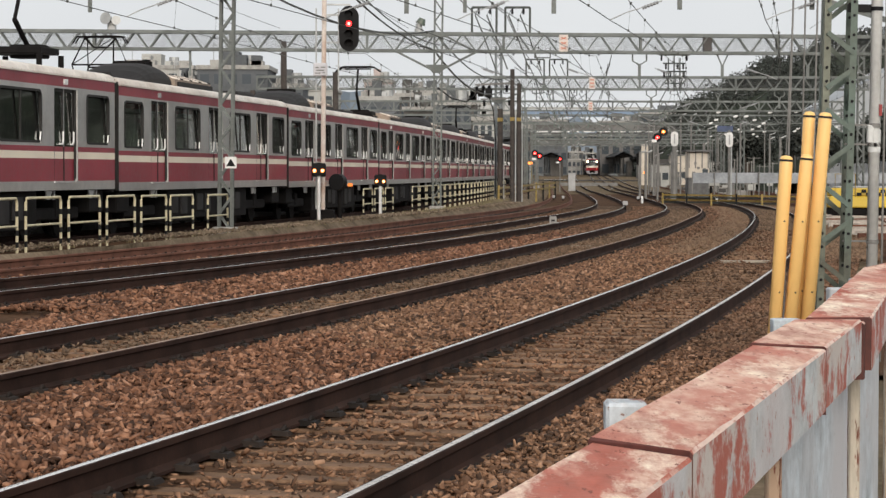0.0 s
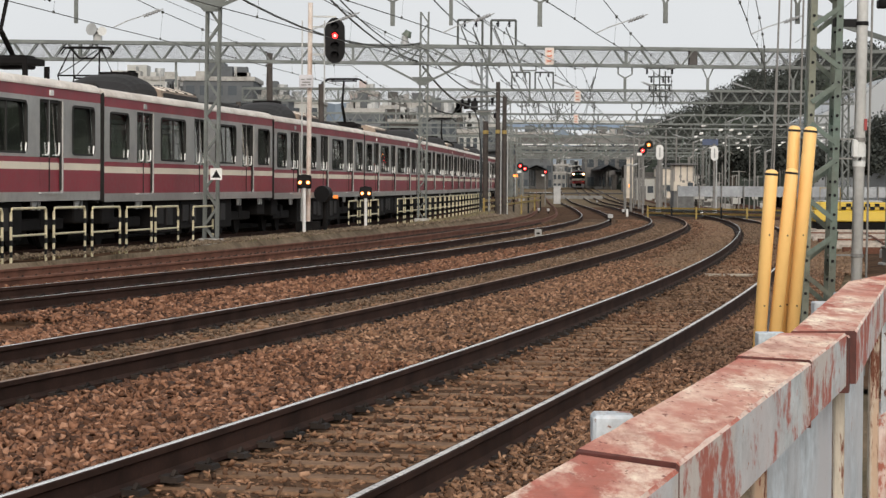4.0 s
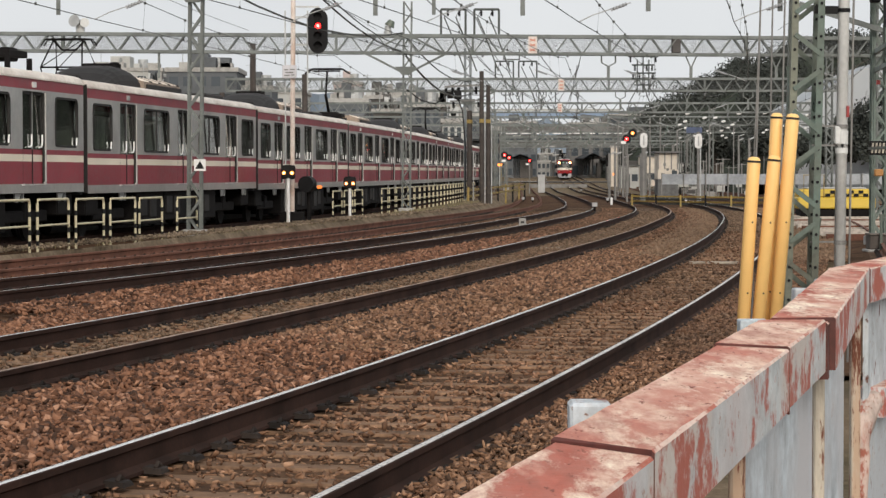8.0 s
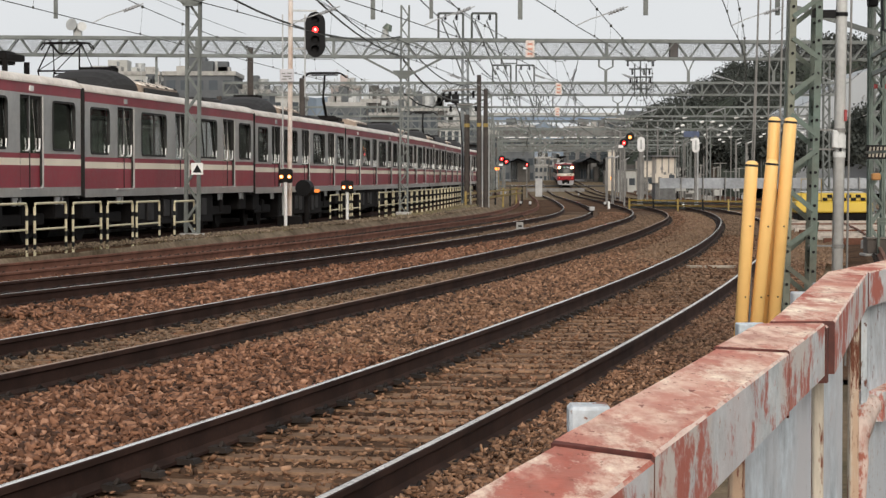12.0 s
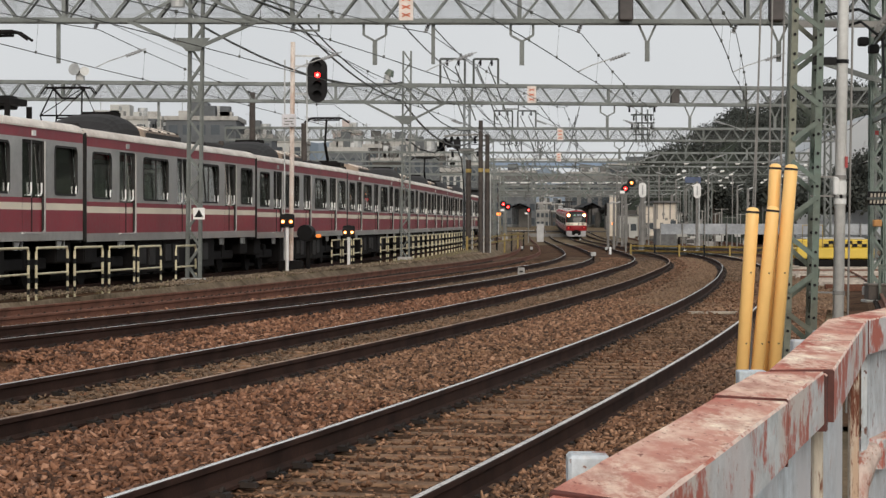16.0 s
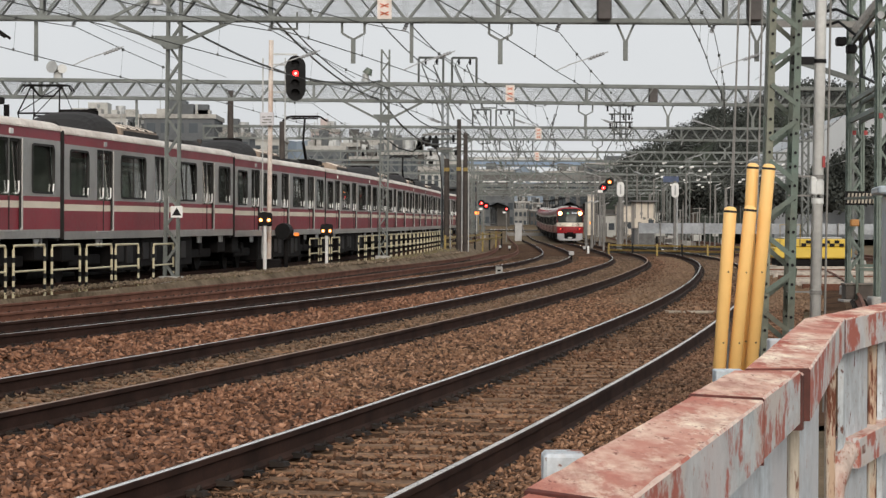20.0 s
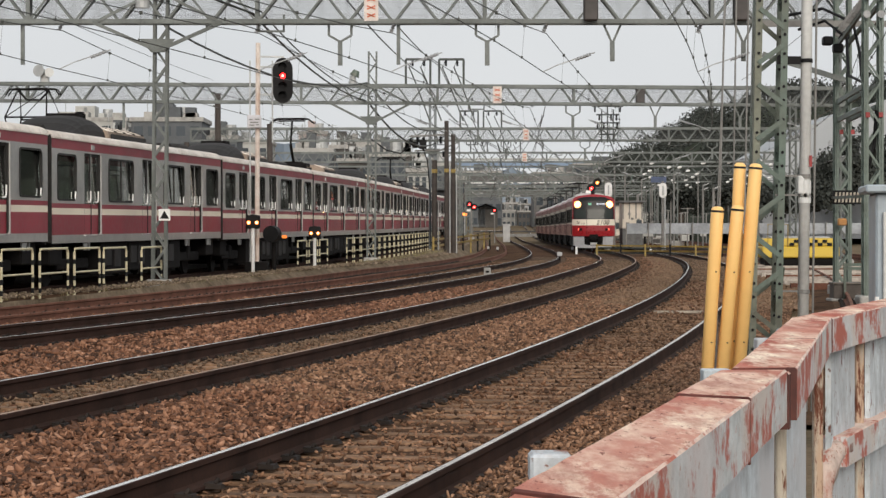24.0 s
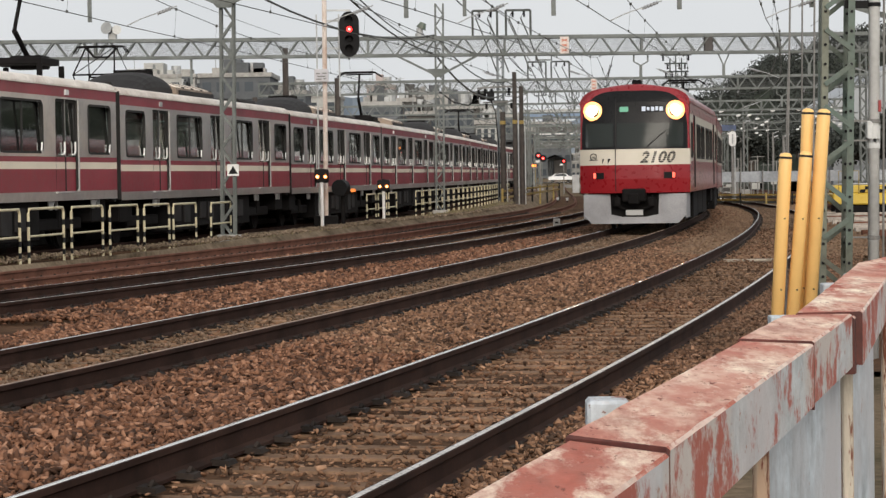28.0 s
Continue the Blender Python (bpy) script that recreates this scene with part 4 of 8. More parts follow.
lead = carriage("express_car", "bright red and ivory express leading car with lit headlights", "lead", "cars of the express train")
cab_front(lead)
mid_car = carriage("express_car", "bright red and ivory express car", "express", "cars of the express train", panto=(-4.6, 3.60, 1.3))
EXPRESS = [lead, mid_car]
for i in range(6):
    EXPRESS.append(copy_thing(mid_car, Matrix.Identity(4)))
# distance of the leading nose ahead of the camera, by time
NOSE = [(-0.5, 558), (0, 555), (2, 540), (5, 505), (8, 462), (10, 427), (12, 391), (15, 340), (17, 305), (18, 288), (19, 271), (20, 252), (21, 228.5), (22.5, 192), (23, 180.5), (24, 156.6), (25, 132.2), (26, 108.3), (27, 83.8), (28, 60.2), (28.5, 48)]


def motions():
    ts = [i * 0.5 for i in range(57)]
    nt, ny = [a for a, _ in NOSE], [b for _, b in NOSE]
    fine = np.arange(-3, 31, 0.05)
    soft = np.interp(fine, nt, ny)
    soft = np.where(fine < 27, np.convolve(np.pad(soft, 15, mode="edge"), np.ones(31) / 31, "valid"), soft)
    for k, car in enumerate(EXPRESS):
        rows = []
        for t in ts:
            y = float(np.interp(t, fine, soft))
            rows.append((t, on_line(LINE_B, LINE_B.len_of(y) + 9.35 + 18 * k)))
        walk(car, rows)
    walk(wc, [(t, pose(14.45 - 3.4 * (28 - t), 409, -0.02)) for t in (0, 7, 14, 21, 28)])

# ---------- overhead line gantries ----------
M_SAGE = mat("sage_green_mast_paint", (0.150, 0.190, 0.165), 0.55, vary=0.3, scale=1.5, fine=18)
def lattice_mast(name, label, x, y, z0, z1, w=0.30, leg=0.07, lean=0.0, mats=None, pitch=0.42, group="lattice masts"):
    """A square mast of four angle legs laced with flat bars."""
    t = thing(name, label, "mast", pose(x, y, z0, 0, lean, 0), group)
    h = z1 - z0
    ml = mats or M_GREEN
    shared = Build()
    shared.box(-leg / 2, leg / 2, -0.008, 0.008, 0, h).box(-0.008, 0.008, -leg / 2, leg / 2, 0, h)
    me = shared.mesh("leg", ml)
    for a in (-1, 1):
        for b in (-1, 1):
            o = part("leg", me, ml, t)
            o.location = (a * w / 2, b * w / 2, 0)
    lace = Build()
    n = int(h / pitch)
    for k in range(n):
        za, zb = k * h / n, (k + 1) * h / n
        s = 1 if k % 2 else -1
        for b in (-1, 1):
            lace.bar((-s * w / 2, b * w / 2, za), (s * w / 2, b * w / 2, zb), 0.012, 0.045)
            lace.bar((b * w / 2, -s * w / 2, za), (b * w / 2, s * w / 2, zb), 0.045, 0.012)
    part("lacing", lace, ml, t, kind="stuff")
    part("base_block", Build().cbox(-w / 2 - 0.15, w / 2 + 0.15, -w / 2 - 0.15, w / 2 + 0.15, -1.1 if y > 100 else -0.4, -0.2 if y > 100 else 0.12, 0.03), M_CONC, t, "concrete footing")
    return t


def gantry(y, x0, x1, zt, h=0.68, near=True, slope=0.0, group="overhead line gantries", hangers=(), marks=(), panel=1.05):
    t = thing("overhead_gantry", "grey-green steel lattice gantry beam across the tracks", "gantry", pose(0, y, 0, 0, slope, 0), group)
    d = 0.40
    for yy in (-d / 2, d / 2):
        part("top_chord", Build().bar((x0, yy, zt), (x1, yy, zt), 0.07, 0.07).bar((x0, yy + (0.04 if yy > 0 else -0.04), zt - 0.05), (x1, yy + (0.04 if yy > 0 else -0.04), zt - 0.05), 0.012, 0.1), M_GREEN, t)
        part("bottom_chord", Build().bar((x0, yy, zt - h), (x1, yy, zt - h), 0.07, 0.07).bar((x0, yy + (0.04 if yy > 0 else -0.04), zt - h + 0.03), (x1, yy + (0.04 if yy > 0 else -0.04), zt - h + 0.03), 0.012, 0.1), M_GREEN, t)
    n = max(2, int((x1 - x0) / panel))
    p = (x1 - x0) / n
    if near:
        up = Build().bar((-p / 4, 0, -h / 2), (p / 4, 0, h / 2), 0.035, 0.05).mesh("diagonal_brace", M_GREEN)
        dn = Build().bar((-p / 4, 0, h / 2), (p / 4, 0, -h / 2), 0.035, 0.05).mesh("diagonal_brace", M_GREEN)
        for k in range(n):
            for me, q in ((up, 0.25), (dn, 0.75)):
                for yy in (-d / 2, d / 2):
                    o = part("diagonal_brace", me, M_GREEN, t)
                    o.location = (x0 + (k + q) * p, yy, zt - h / 2)
    else:
        b = Build()
        for k in range(n):
            for yy in (-d / 2, d / 2):
                b.bar((x0 + k * p, yy, zt - h), (x0 + (k + 0.5) * p, yy, zt), 0.035, 0.05)
                b.bar((x0 + (k + 0.5) * p, yy, zt), (x0 + (k + 1) * p, yy, zt - h), 0.035, 0.05)
        part("bracing", b, M_GREEN, t, kind="stuff")
    for k in range(0, n, 5):
        for yy in (-d / 2, d / 2):
            part("vertical_post", Build().bar((x0 + k * p, yy, zt - h), (x0 + k * p, yy, zt), 0.09, 0.05), M_GREEN, t)
    if near:
        net = Build()
        for k in range(int((x1 - x0) / 0.025)):
            xx = x0 + 0.025 * k
            net.box(xx - 0.0022, xx + 0.0022, d / 2 - 0.09, d / 2 - 0.08, zt - h, zt)
        for k in range(24):
            zz = zt - h + h * (k + 0.5) / 24
            net.box(x0, x1, d / 2 - 0.095, d / 2 - 0.085, zz - 0.0022, zz + 0.0022)
        part("bird_netting", net, M_NET, t, "fine dark netting inside the beam", kind="stuff")
    lid = Build()
    for k in range(n):
        lid.bar((x0 + k * p, -d / 2, zt), (x0 + (k + 1) * p, d / 2, zt), 0.03, 0.03)
        lid.bar((x0 + k * p, d / 2, zt - h), (x0 + (k + 1) * p, -d / 2, zt - h), 0.03, 0.03)
    part("cross_lacing", lid, M_GREEN, t, kind="stuff")
    for hx, hk in hangers:
        hb = Build()
        zb = zt - h
        if hk == "hex":
            o = [(-0.27, 0), (-0.27, -0.30), (0, -0.45), (0.27, -0.30), (0.27, 0)]
            for a, c in zip(o, o[1:]):
                hb.bar((hx + a[0], 0, zb + a[1]), (hx + c[0], 0, zb + c[1]), 0.06, 0.05)
            hb.bar((hx, 0, zb - 0.45), (hx, 0, zb - 1.02), 0.11, 0.09)
        elif hk == "y":
            hb.bar((hx - 0.22, 0, zb), (hx, 0, zb - 0.5), 0.06, 0.05).bar((hx + 0.22, 0, zb), (hx, 0, zb - 0.5), 0.06, 0.05)
            hb.bar((hx, 0, zb - 0.45), (hx, 0, zb - 0.92), 0.11, 0.09)
        elif hk == "u":
            hb.bar((hx - 0.3, 0, zb + 0.2), (hx - 0.3, 0, zb - 0.2), 0.05, 0.05).bar((hx + 0.3, 0, zb + 0.2), (hx + 0.3, 0, zb - 0.2), 0.05, 0.05).bar((hx - 0.32, 0, zb - 0.2), (hx + 0.32, 0, zb - 0.2), 0.05, 0.05)
        else:
            hb.bar((hx, 0, zb), (hx, 0, zb - 1.0), 0.09, 0.08)
        part("hanger", hb, M_GREEN, t)
    for mx in marks:
        part("marker_plate", Build().box(mx - 0.17, mx + 0.17, -d / 2 - 0.06, -d / 2 - 0.045, zt - h + 0.03, zt - 0.04), M_PLATE, t, "faded white plate with orange-red marks")
        for k in range(3):
            zz = zt - h + 0.12 + k * 0.19
            cb = Build().bar((mx - 0.10, -d / 2 - 0.07, zz), (mx + 0.10, -d / 2 - 0.07, zz + 0.08), 0.008, 0.03)
            cb.bar((mx - 0.10, -d / 2 - 0.07, zz + 0.08), (mx + 0.10, -d / 2 - 0.07, zz), 0.008, 0.03)
            part("cross_mark", cb, M_ORANGE, t)
    return t


def knee(y, x, zt, h, drop, reach=1.55):
    """Braces and gusset plates that carry a beam on a mast."""
    t = thing("knee_brace", "grey-green knee brace with gusset plate under the gantry beam", "brace", pose(x, y, 0), "knee braces")
    za, zb = zt - h - drop, zt - h
    for s in (-1, 1):
        part("strut", Build().bar((s * 0.1, -0.24, za + 0.08), (s * reach, -0.24, zb), 0.10, 0.08), M_GREEN, t)
        part("strut", Build().bar((s * reach * 0.95, -0.24, zb), (s * 0.12, -0.24, zt), 0.08, 0.07), M_GREEN, t)
    part("gusset", Build().prism([(-0.42, -0.27, za + 0.32), (0.42, -0.27, za + 0.32), (0.16, -0.27, za), (-0.16, -0.27, za)], (0, 0.05, 0)), M_GREEN, t)
    part("head_plate", Build().prism([(-0.6, -0.27, zt + 0.03), (0.6, -0.27, zt + 0.03), (0.35, -0.27, zt - 0.16), (-0.35, -0.27, zt - 0.16)], (0, 0.05, 0)), M_GREEN, t)


M_PLATE = mat("faded_white_plate", (0.70, 0.62, 0.57), 0.6, vary=0.15)
M_ORANGE = mat("orange_red_marks", (0.62, 0.16, 0.08), 0.6, vary=0.2)

G0, G1, G2, G3 = 57.0, 92.0, 132.0, 172.0
gantry(G0, -14.5, 10.6, 6.96, 0.69, hangers=((-9.2, "post"), (-3.25, "u"), (-1.6, "hex"), (1.93, "hex"), (4.94, "y"), (-0.2, "post"), (8.1, "y")), marks=(-0.85,))
gantry(G1, -20.0, 17.0, 6.80, 0.72, slope=0.35, hangers=((6.4, "hex"), (9.6, "y"), (12.9, "y"), (2.65, "u"), (-11.0, "post")), marks=(3.45,))
gantry(G2, -12.0, 22.0, 6.72, 0.72, hangers=((5.5, "hex"), (9.9, "hex"), (13.6, "y"), (17.0, "hex"), (2.0, "u"), (3.6, "u")), marks=(6.6,))
gantry(G3, -11.0, 27.0, 6.55, 0.72, near=False, hangers=((6.5, "hex"), (12.0, "hex"), (17.0, "y"), (3.5, "u")), marks=(8.5,))
for yy, a, b, z in ((212, -10, 34, 6.5), (252, -10, 40, 6.5), (292, -8, 44, 6.5), (332, -8, 50, 6.6), (375, -5, 56, 6.6), (420, -5, 62, 6.7)):
    gantry(yy, a, b, z, 0.75, near=False, panel=1.3, hangers=((6.5 + (yy - 172) * 0.04, "hex"), (12.5 + (yy - 172) * 0.04, "hex")))
knee(G0, -5.95, 6.96, 0.69, 0.72)
knee(G1, -1.40, 6.80, 0.72, 0.82)
knee(G2, 1.42, 6.72, 0.72, 0.75)
lattice_mast("lattice_mast", "grey-green lattice mast beside the stabled train", -5.95, G0, 0.0, 7.0, 0.30, lean=0.6)
lattice_mast("lattice_mast", "grey-green lattice mast on the gravel strip", -1.40, G1, 0.0, 8.1, 0.30, lean=0.5)
lattice_mast("lattice_mast", "blue-grey lattice mast between sidings", 1.42, G2, 0.0, 8.4, 0.30, leg=0.14, mats=mat("blue_grey_mast_paint", (0.20, 0.225, 0.24), 0.55, vary=0.25, scale=1.2, fine=14))
lattice_mast("lattice_mast", "grey-green lattice mast between sidings", 3.6, G3, 0.0, 7.5, 0.34)
lattice_mast("lattice_mast", "tall grey-green lattice mast in the yard", 10.12, 55.0, -0.1, 9.5, 0.30, leg=0.09, mats=M_SAGE)
lattice_mast("lattice_mast", "tall grey-green lattice mast in the yard", 9.25, 47.0, -0.1, 9.5, 0.30, leg=0.09, mats=M_SAGE)
lattice_mast("lattice_mast", "grey-green lattice mast in the yard", 17.0, G1, -0.1, 8.5, 0.34)
lattice_mast("lattice_mast", "grey-green lattice mast in the yard", 21.5, G2, -0.1, 8.5, 0.34)
for yy, xx in ((212, 4.6), (252, 6.0), (292, 7.5), (332, 9.0), (212, 24.0), (252, 26.5), (292, 30.0), (332, 33.0), (212, 33.0), (252, 37.0)):
    lattice_mast("lattice_mast", "distant grey-green lattice mast", xx, yy, 0.0, 7.2, 0.36, 0.09, pitch=0.8)

# the big mast just past the fence, and the pipe clamped to it
big = thing("corner_mast", "riveted green lattice mast with a faded olive leg beside the fence", "mast", pose(3.165, 21.0, -0.3, 0, 1.2, 0))
for sx, sy, mm, nm in ((-0.128, -0.14, M_OLIVE, "faded olive leg"), (0.10, -0.14, M_GREEND, "dark green leg"), (-0.105, 0.16, M_GREEND, ""), (0.105, 0.16, M_GREEND, "")):
    b = Build().box(sx - 0.03, sx + 0.03, sy - 0.006, sy + 0.006, 0, 8.5)
    b.box(sx - 0.03 if sx < 0 else sx + 0.02, sx - 0.02 if sx < 0 else sx + 0.03, sy, sy + 0.08, 0, 8.5)
    leg = part("leg", b, mm, big, nm)
    rv = Build()
    for k in range(28):
        z = 0.25 + k * 0.29
        for dz in (0, 0.12):
            rv.disc((sx, sy - 0.006, z + dz), (0, -1, 0), 0.014, 0.010, 6)
    part("rivets", rv, M_BLACK, leg, kind="stuff")
for k in range(13):
    z = 0.315 + k * 0.67
    part("lacing_bar", Build().bar((-0.128, -0.155, z), (0.10, -0.155, z - 0.17), 0.012, 0.042), M_GREEND, big)
    part("lacing_bar", Build().bar((0.10, -0.155, z + 0.357), (-0.128, -0.155, z + 0.187), 0.012, 0.042), M_GREEND, big)
    part("lacing_bar", Build().bar((-0.12, 0.17, z + 0.1), (0.12, 0.17, z + 0.3), 0.012, 0.042), M_GREEND, big)
    part("lacing_bar", Build().bar((0.12, 0.17, z + 0.4), (-0.12, 0.17, z + 0.6), 0.012, 0.042), M_GREEND, big)
    if k % 2:
        part("side_bar", Build().bar((-0.13, -0.14, z), (-0.13, 0.16, z + 0.4), 0.05, 0.012), M_GREEND, big)
        part("side_bar", Build().bar((0.12, 0.16, z), (0.12, -0.14, z + 0.4), 0.05, 0.012), M_GREEND, big)
pp = thing("steel_pipe", "pale grey steel conduit pipe clamped to the mast", "pipe", pose(3.495, 20.9, -0.3, 0, 0.7, 0))
part("pipe", Build().tube([(0, 0, 0), (0, 0, 8.5)], 0.049, 16), M_GREYPOLE, pp, smooth=True)
for z in (3.19, 1.15, 2.00, 2.17):
    part("clamp", Build().tube([(0, 0, z), (0, 0, z + 0.035)], 0.056, 16).bar((-0.05, 0, z + 0.02), (-0.26, 0, z + 0.02), 0.03, 0.07 if z > 3 else 0.015), M_BLACK if z > 3 else M_DULL, pp)
part("conduit_joint", Build().tube([(0, 0, 1.95), (0, 0, 2.15)], 0.056, 16).cbox(-0.068, -0.01, -0.05, 0.04, 2.03, 2.19, 0.01), M_GREYPOLE, pp)
part("red_tag", Build().box(0.030, 0.054, -0.056, -0.03, 2.27, 2.37), mat("red_tag", (0.34, 0.03, 0.03), 0.5), pp, "small red tag")
part("thin_conduit", Build().tube([(0.085, 0, 0), (0.085, 0, 5)], 0.010, 6), M_DULL, pp)

# thin stays and rods left of the big mast
for x0, x1, yy, r in ((2.55, 2.74, 19.6, 0.010), (2.72, 2.84, 19.9, 0.009), (2.86, 2.99, 20.2, 0.010), (2.62, 2.93, 20.5, 0.007)):
    solid("stay_wire", Build().tube([(x0, yy, -0.3), (x1, yy, 7.5)], r * 0.8, 6), M_DULL, "grey stay wire running up to the mast head", "stay wire", group="stay wires")

# yellow guards round the stays
gy = thing("stay_guards", "three yellow plastic tubes sheathing the mast stays", "guard tube")
for xb, xt, yy, zt, r in ((2.303, 2.423, 18.4, 1.605, 0.051), (2.40, 2.58, 18.4, 1.615, 0.050), (2.52, 2.625, 18.6, 1.95, 0.048), (2.546, 2.729, 18.45, 1.94, 0.052)):
    q, u = Vector((xb, yy, -0.3)), Vector((xt, yy, zt))
    d = (u - q).normalized()
    tb = part("guard_tube", Build().tube([q, u - d * 0.040, u - d * 0.020, u - d * 0.007, u], [r, r, r * 0.94, r * 0.74, r * 0.35], 18), M_YELLOW, gy, "yellow plastic guard tube", smooth=True)
    part("dark_ring", Build().tube([u - d * 0.047, u - d * 0.030], r * 1.025, 18), M_RUBBER, tb)
    ho = Build()
    for k in range(3):
        c = q + d * (0.3 + k * 0.55)
        ho.disc(c + Vector((0.012, -r + 0.002, 0)), (0, -1, 0), 0.007, 0.004, 6)
    part("rivet", ho, M_RUBBER, tb)

# ---------- overhead wires ----------
SUPPORTS = [18.0, G0, G1, G2, G3, 212.0, 252.0, 292.0, 332.0, 375.0, 420.0]


def overhead(line, label, off0=0.2, y_end=420.0, zc=5.1, zm=6.02):
    t = thing("overhead_wire", label, "overhead wire", group="overhead wires")
    c, m, dr, cl = [], [], Build(), Build()
    sup = [q for q in [-20.0] + SUPPORTS if q <= y_end]
    for i in range(len(sup) - 1):
        a, b = sup[i], sup[i + 1]
        n = 8
        for k in range(n + (i == len(sup) - 2)):
            u = k / n
            y = a + (b - a) * u
            st = off0 * (1 if i % 2 else -1) * (1 - 2 * u)
            pc = line.at(y, st, zc)[0]
            pm = line.at(y, st * 0.6, zm - 0.48 * 4 * u * (1 - u))[0]
            c.append(pc)
            m.append(pm)
            if k > 0:
                dr.tube([pc, pm], 0.004 if y < 100 else 0.006, 4)
                cl.box(pm.x - 0.03, pm.x + 0.03, pm.y - 0.03, pm.y + 0.03, pm.z - 0.04, pm.z + 0.03)
                cl.box(pc.x - 0.02, pc.x + 0.02, pc.y - 0.03, pc.y + 0.03, pc.z - 0.02, pc.z + 0.04)
    part("contact_wire", Build().tube(c, 0.011, 5), M_WIRE, t)
    part("carrier_wire", Build().tube(m, 0.011, 5), M_WIRE, t)
    part("dropper_wire", dr, M_WIRE, t, kind="stuff")
    part("wire_clip", cl, M_WIRE, t, kind="stuff")
    # a steady arm with insulators at every support
    for i, y in enumerate(sup[1:6]):
        st = off0 * (-1 if i % 2 else 1)
        pc, side, ahead = line.at(y, st, zc)
        s = 1 if i % 2 else -1
        top = pc + side * (s * 1.25) + Vector((0, 0, 0.45))
        arm = part("steady_arm", Build().tube([pc, pc + side * (s * 0.35) + Vector((0, 0, 0.16)), top], 0.014, 5), M_GALV, t)
        ins = Build().tube([pc.lerp(top, 0.62 + k * 0.03) for k in range(11)], [0.05 if k % 2 == 0 else 0.028 for k in range(11)], 8)
        part("insulator", ins, M_INS, arm)
        up = pc + Vector((0, 0, zm - zc))
        hi = Build().tube([up + Vector((0.012 * k, 0, 0.02 + k * 0.03)) for k in range(9)], [0.06 if k % 2 == 0 else 0.03 for k in range(9)], 8)
        part("suspension_insulator", hi, M_INS, arm)
    return t


overhead(LINE_A, "contact and carrier wire over the outermost track")
overhead(LINE_B, "contact and carrier wire over the express track")
overhead(LINE_C, "contact and carrier wire over the third track")
overhead(LINE_D, "contact and carrier wire over the rusty siding")
overhead(LINE_E, "contact and carrier wire over the stabled train", y_end=292.0)
LINE_F = Line(0.00184, 114.1, 11.6, 0.045)
LINE_G = Line(0.00184, 114.1, 15.8, 0.060)
overhead(LINE_F, "contact and carrier wire over the yard track")
overhead(LINE_G, "contact and carrier wire over the yard track")


def cable(pts, r, label, sag=0.0, n=10, group="feeder cables"):
    path = []
    for a, b in zip(pts, pts[1:]):
        a, b = Vector(a), Vector(b)
        for k in range(n):
            u = k / n
            path.append(a.lerp(b, u) - Vector((0, 0, sag * 4 * u * (1 - u))))
    path.append(Vector(pts[-1]))
    return solid("feeder_cable", Build().tube(path, r, 6), M_WIRE, label, "cable", group=group)


cable([(-9.5, 30, 8.2), (-3.7, 57, 6.5), (-1.6, 92, 6.2)], 0.028, "thick black feeder cable slung between gantries", 0.35)
cable([(-9.2, 30, 8.25), (-3.5, 57, 6.55), (-1.3, 92, 6.35)], 0.02, "black feeder cable slung between gantries", 0.42)
cable([(-5.8, 57, 6.2), (-1.5, 92, 6.9), (1.6, 132, 6.6)], 0.03, "thick black feeder cable slung between gantries", 0.6)
cable([(-1.4, 92, 6.0), (1.6, 132, 5.9)], 0.04, "black cable loop under the gantry", 0.7)
cable([(-3.0, 40, 8.0), (0.6, 92, 7.2), (3.4, 132, 6.9)], 0.02, "black feeder cable along the tracks", 0.5)
cable([(-2.4, 40, 8.1), (1.3, 92, 7.5), (4.0, 132, 7.0)], 0.018, "black feeder cable along the tracks", 0.5)
cable([(-14.2, 57.0, 7.28), (10.5, 57.0, 7.22)], 0.02, "black cable laid along the gantry top", 0.08)
for x, y in ((-11.5, 95), (-6.5, 95), (9.0, 60)):
    cable([(x, 30, 7.6), (x + 4, 92, 7.0)], 0.009, "thin wire over the sidings", 0.3)


M_RACK = mat("dark_rack_steel", (0.055, 0.064, 0.06), 0.6, vary=0.3)


def cable_frame(x, y, z, w=0.95, h=1.0):
    t = thing("cable_support_rack", "square steel cable rack standing on the gantry beam", "cable rack", pose(x, y, z), "cable racks")
    for xx in (-w / 2, w / 2):
        part("rack_post", Build().bar((xx, 0, 0), (xx, 0, h), 0.085, 0.085), M_RACK, t)
    part("rack_beam", Build().bar((-w / 2, 0, h), (w / 2, 0, h), 0.085, 0.085), M_RACK, t)
    for xx in (-w * 0.22, w * 0.24):
        part("insulator", Build().tube([(xx, 0, h - 0.05 - 0.035 * k) for k in range(7)], [0.03 if k % 2 else 0.06 for k in range(7)], 8), M_BLACK, t)
    for s in (-0.25, 0.2):
        part("cable_bend", Build().tube([(s, 0, h - 0.1), (s - 0.1, 0.1, h - 0.3), (s + 0.15, -0.1, 0.1), (s + 0.7, -0.3, -1.4)], 0.028, 5), M_WIRE, t)


cable_frame(0.43, G1, 6.8)
cable_frame(1.72, G1, 6.8)
for x in (3.45, 4.75):
    cable_frame(x, G2, 6.72, 1.0, 0.95)
cable_frame(5.2, G3, 6.5, 1.2, 0.9)
cable_frame(7.6, G3, 6.5, 1.2, 0.9)


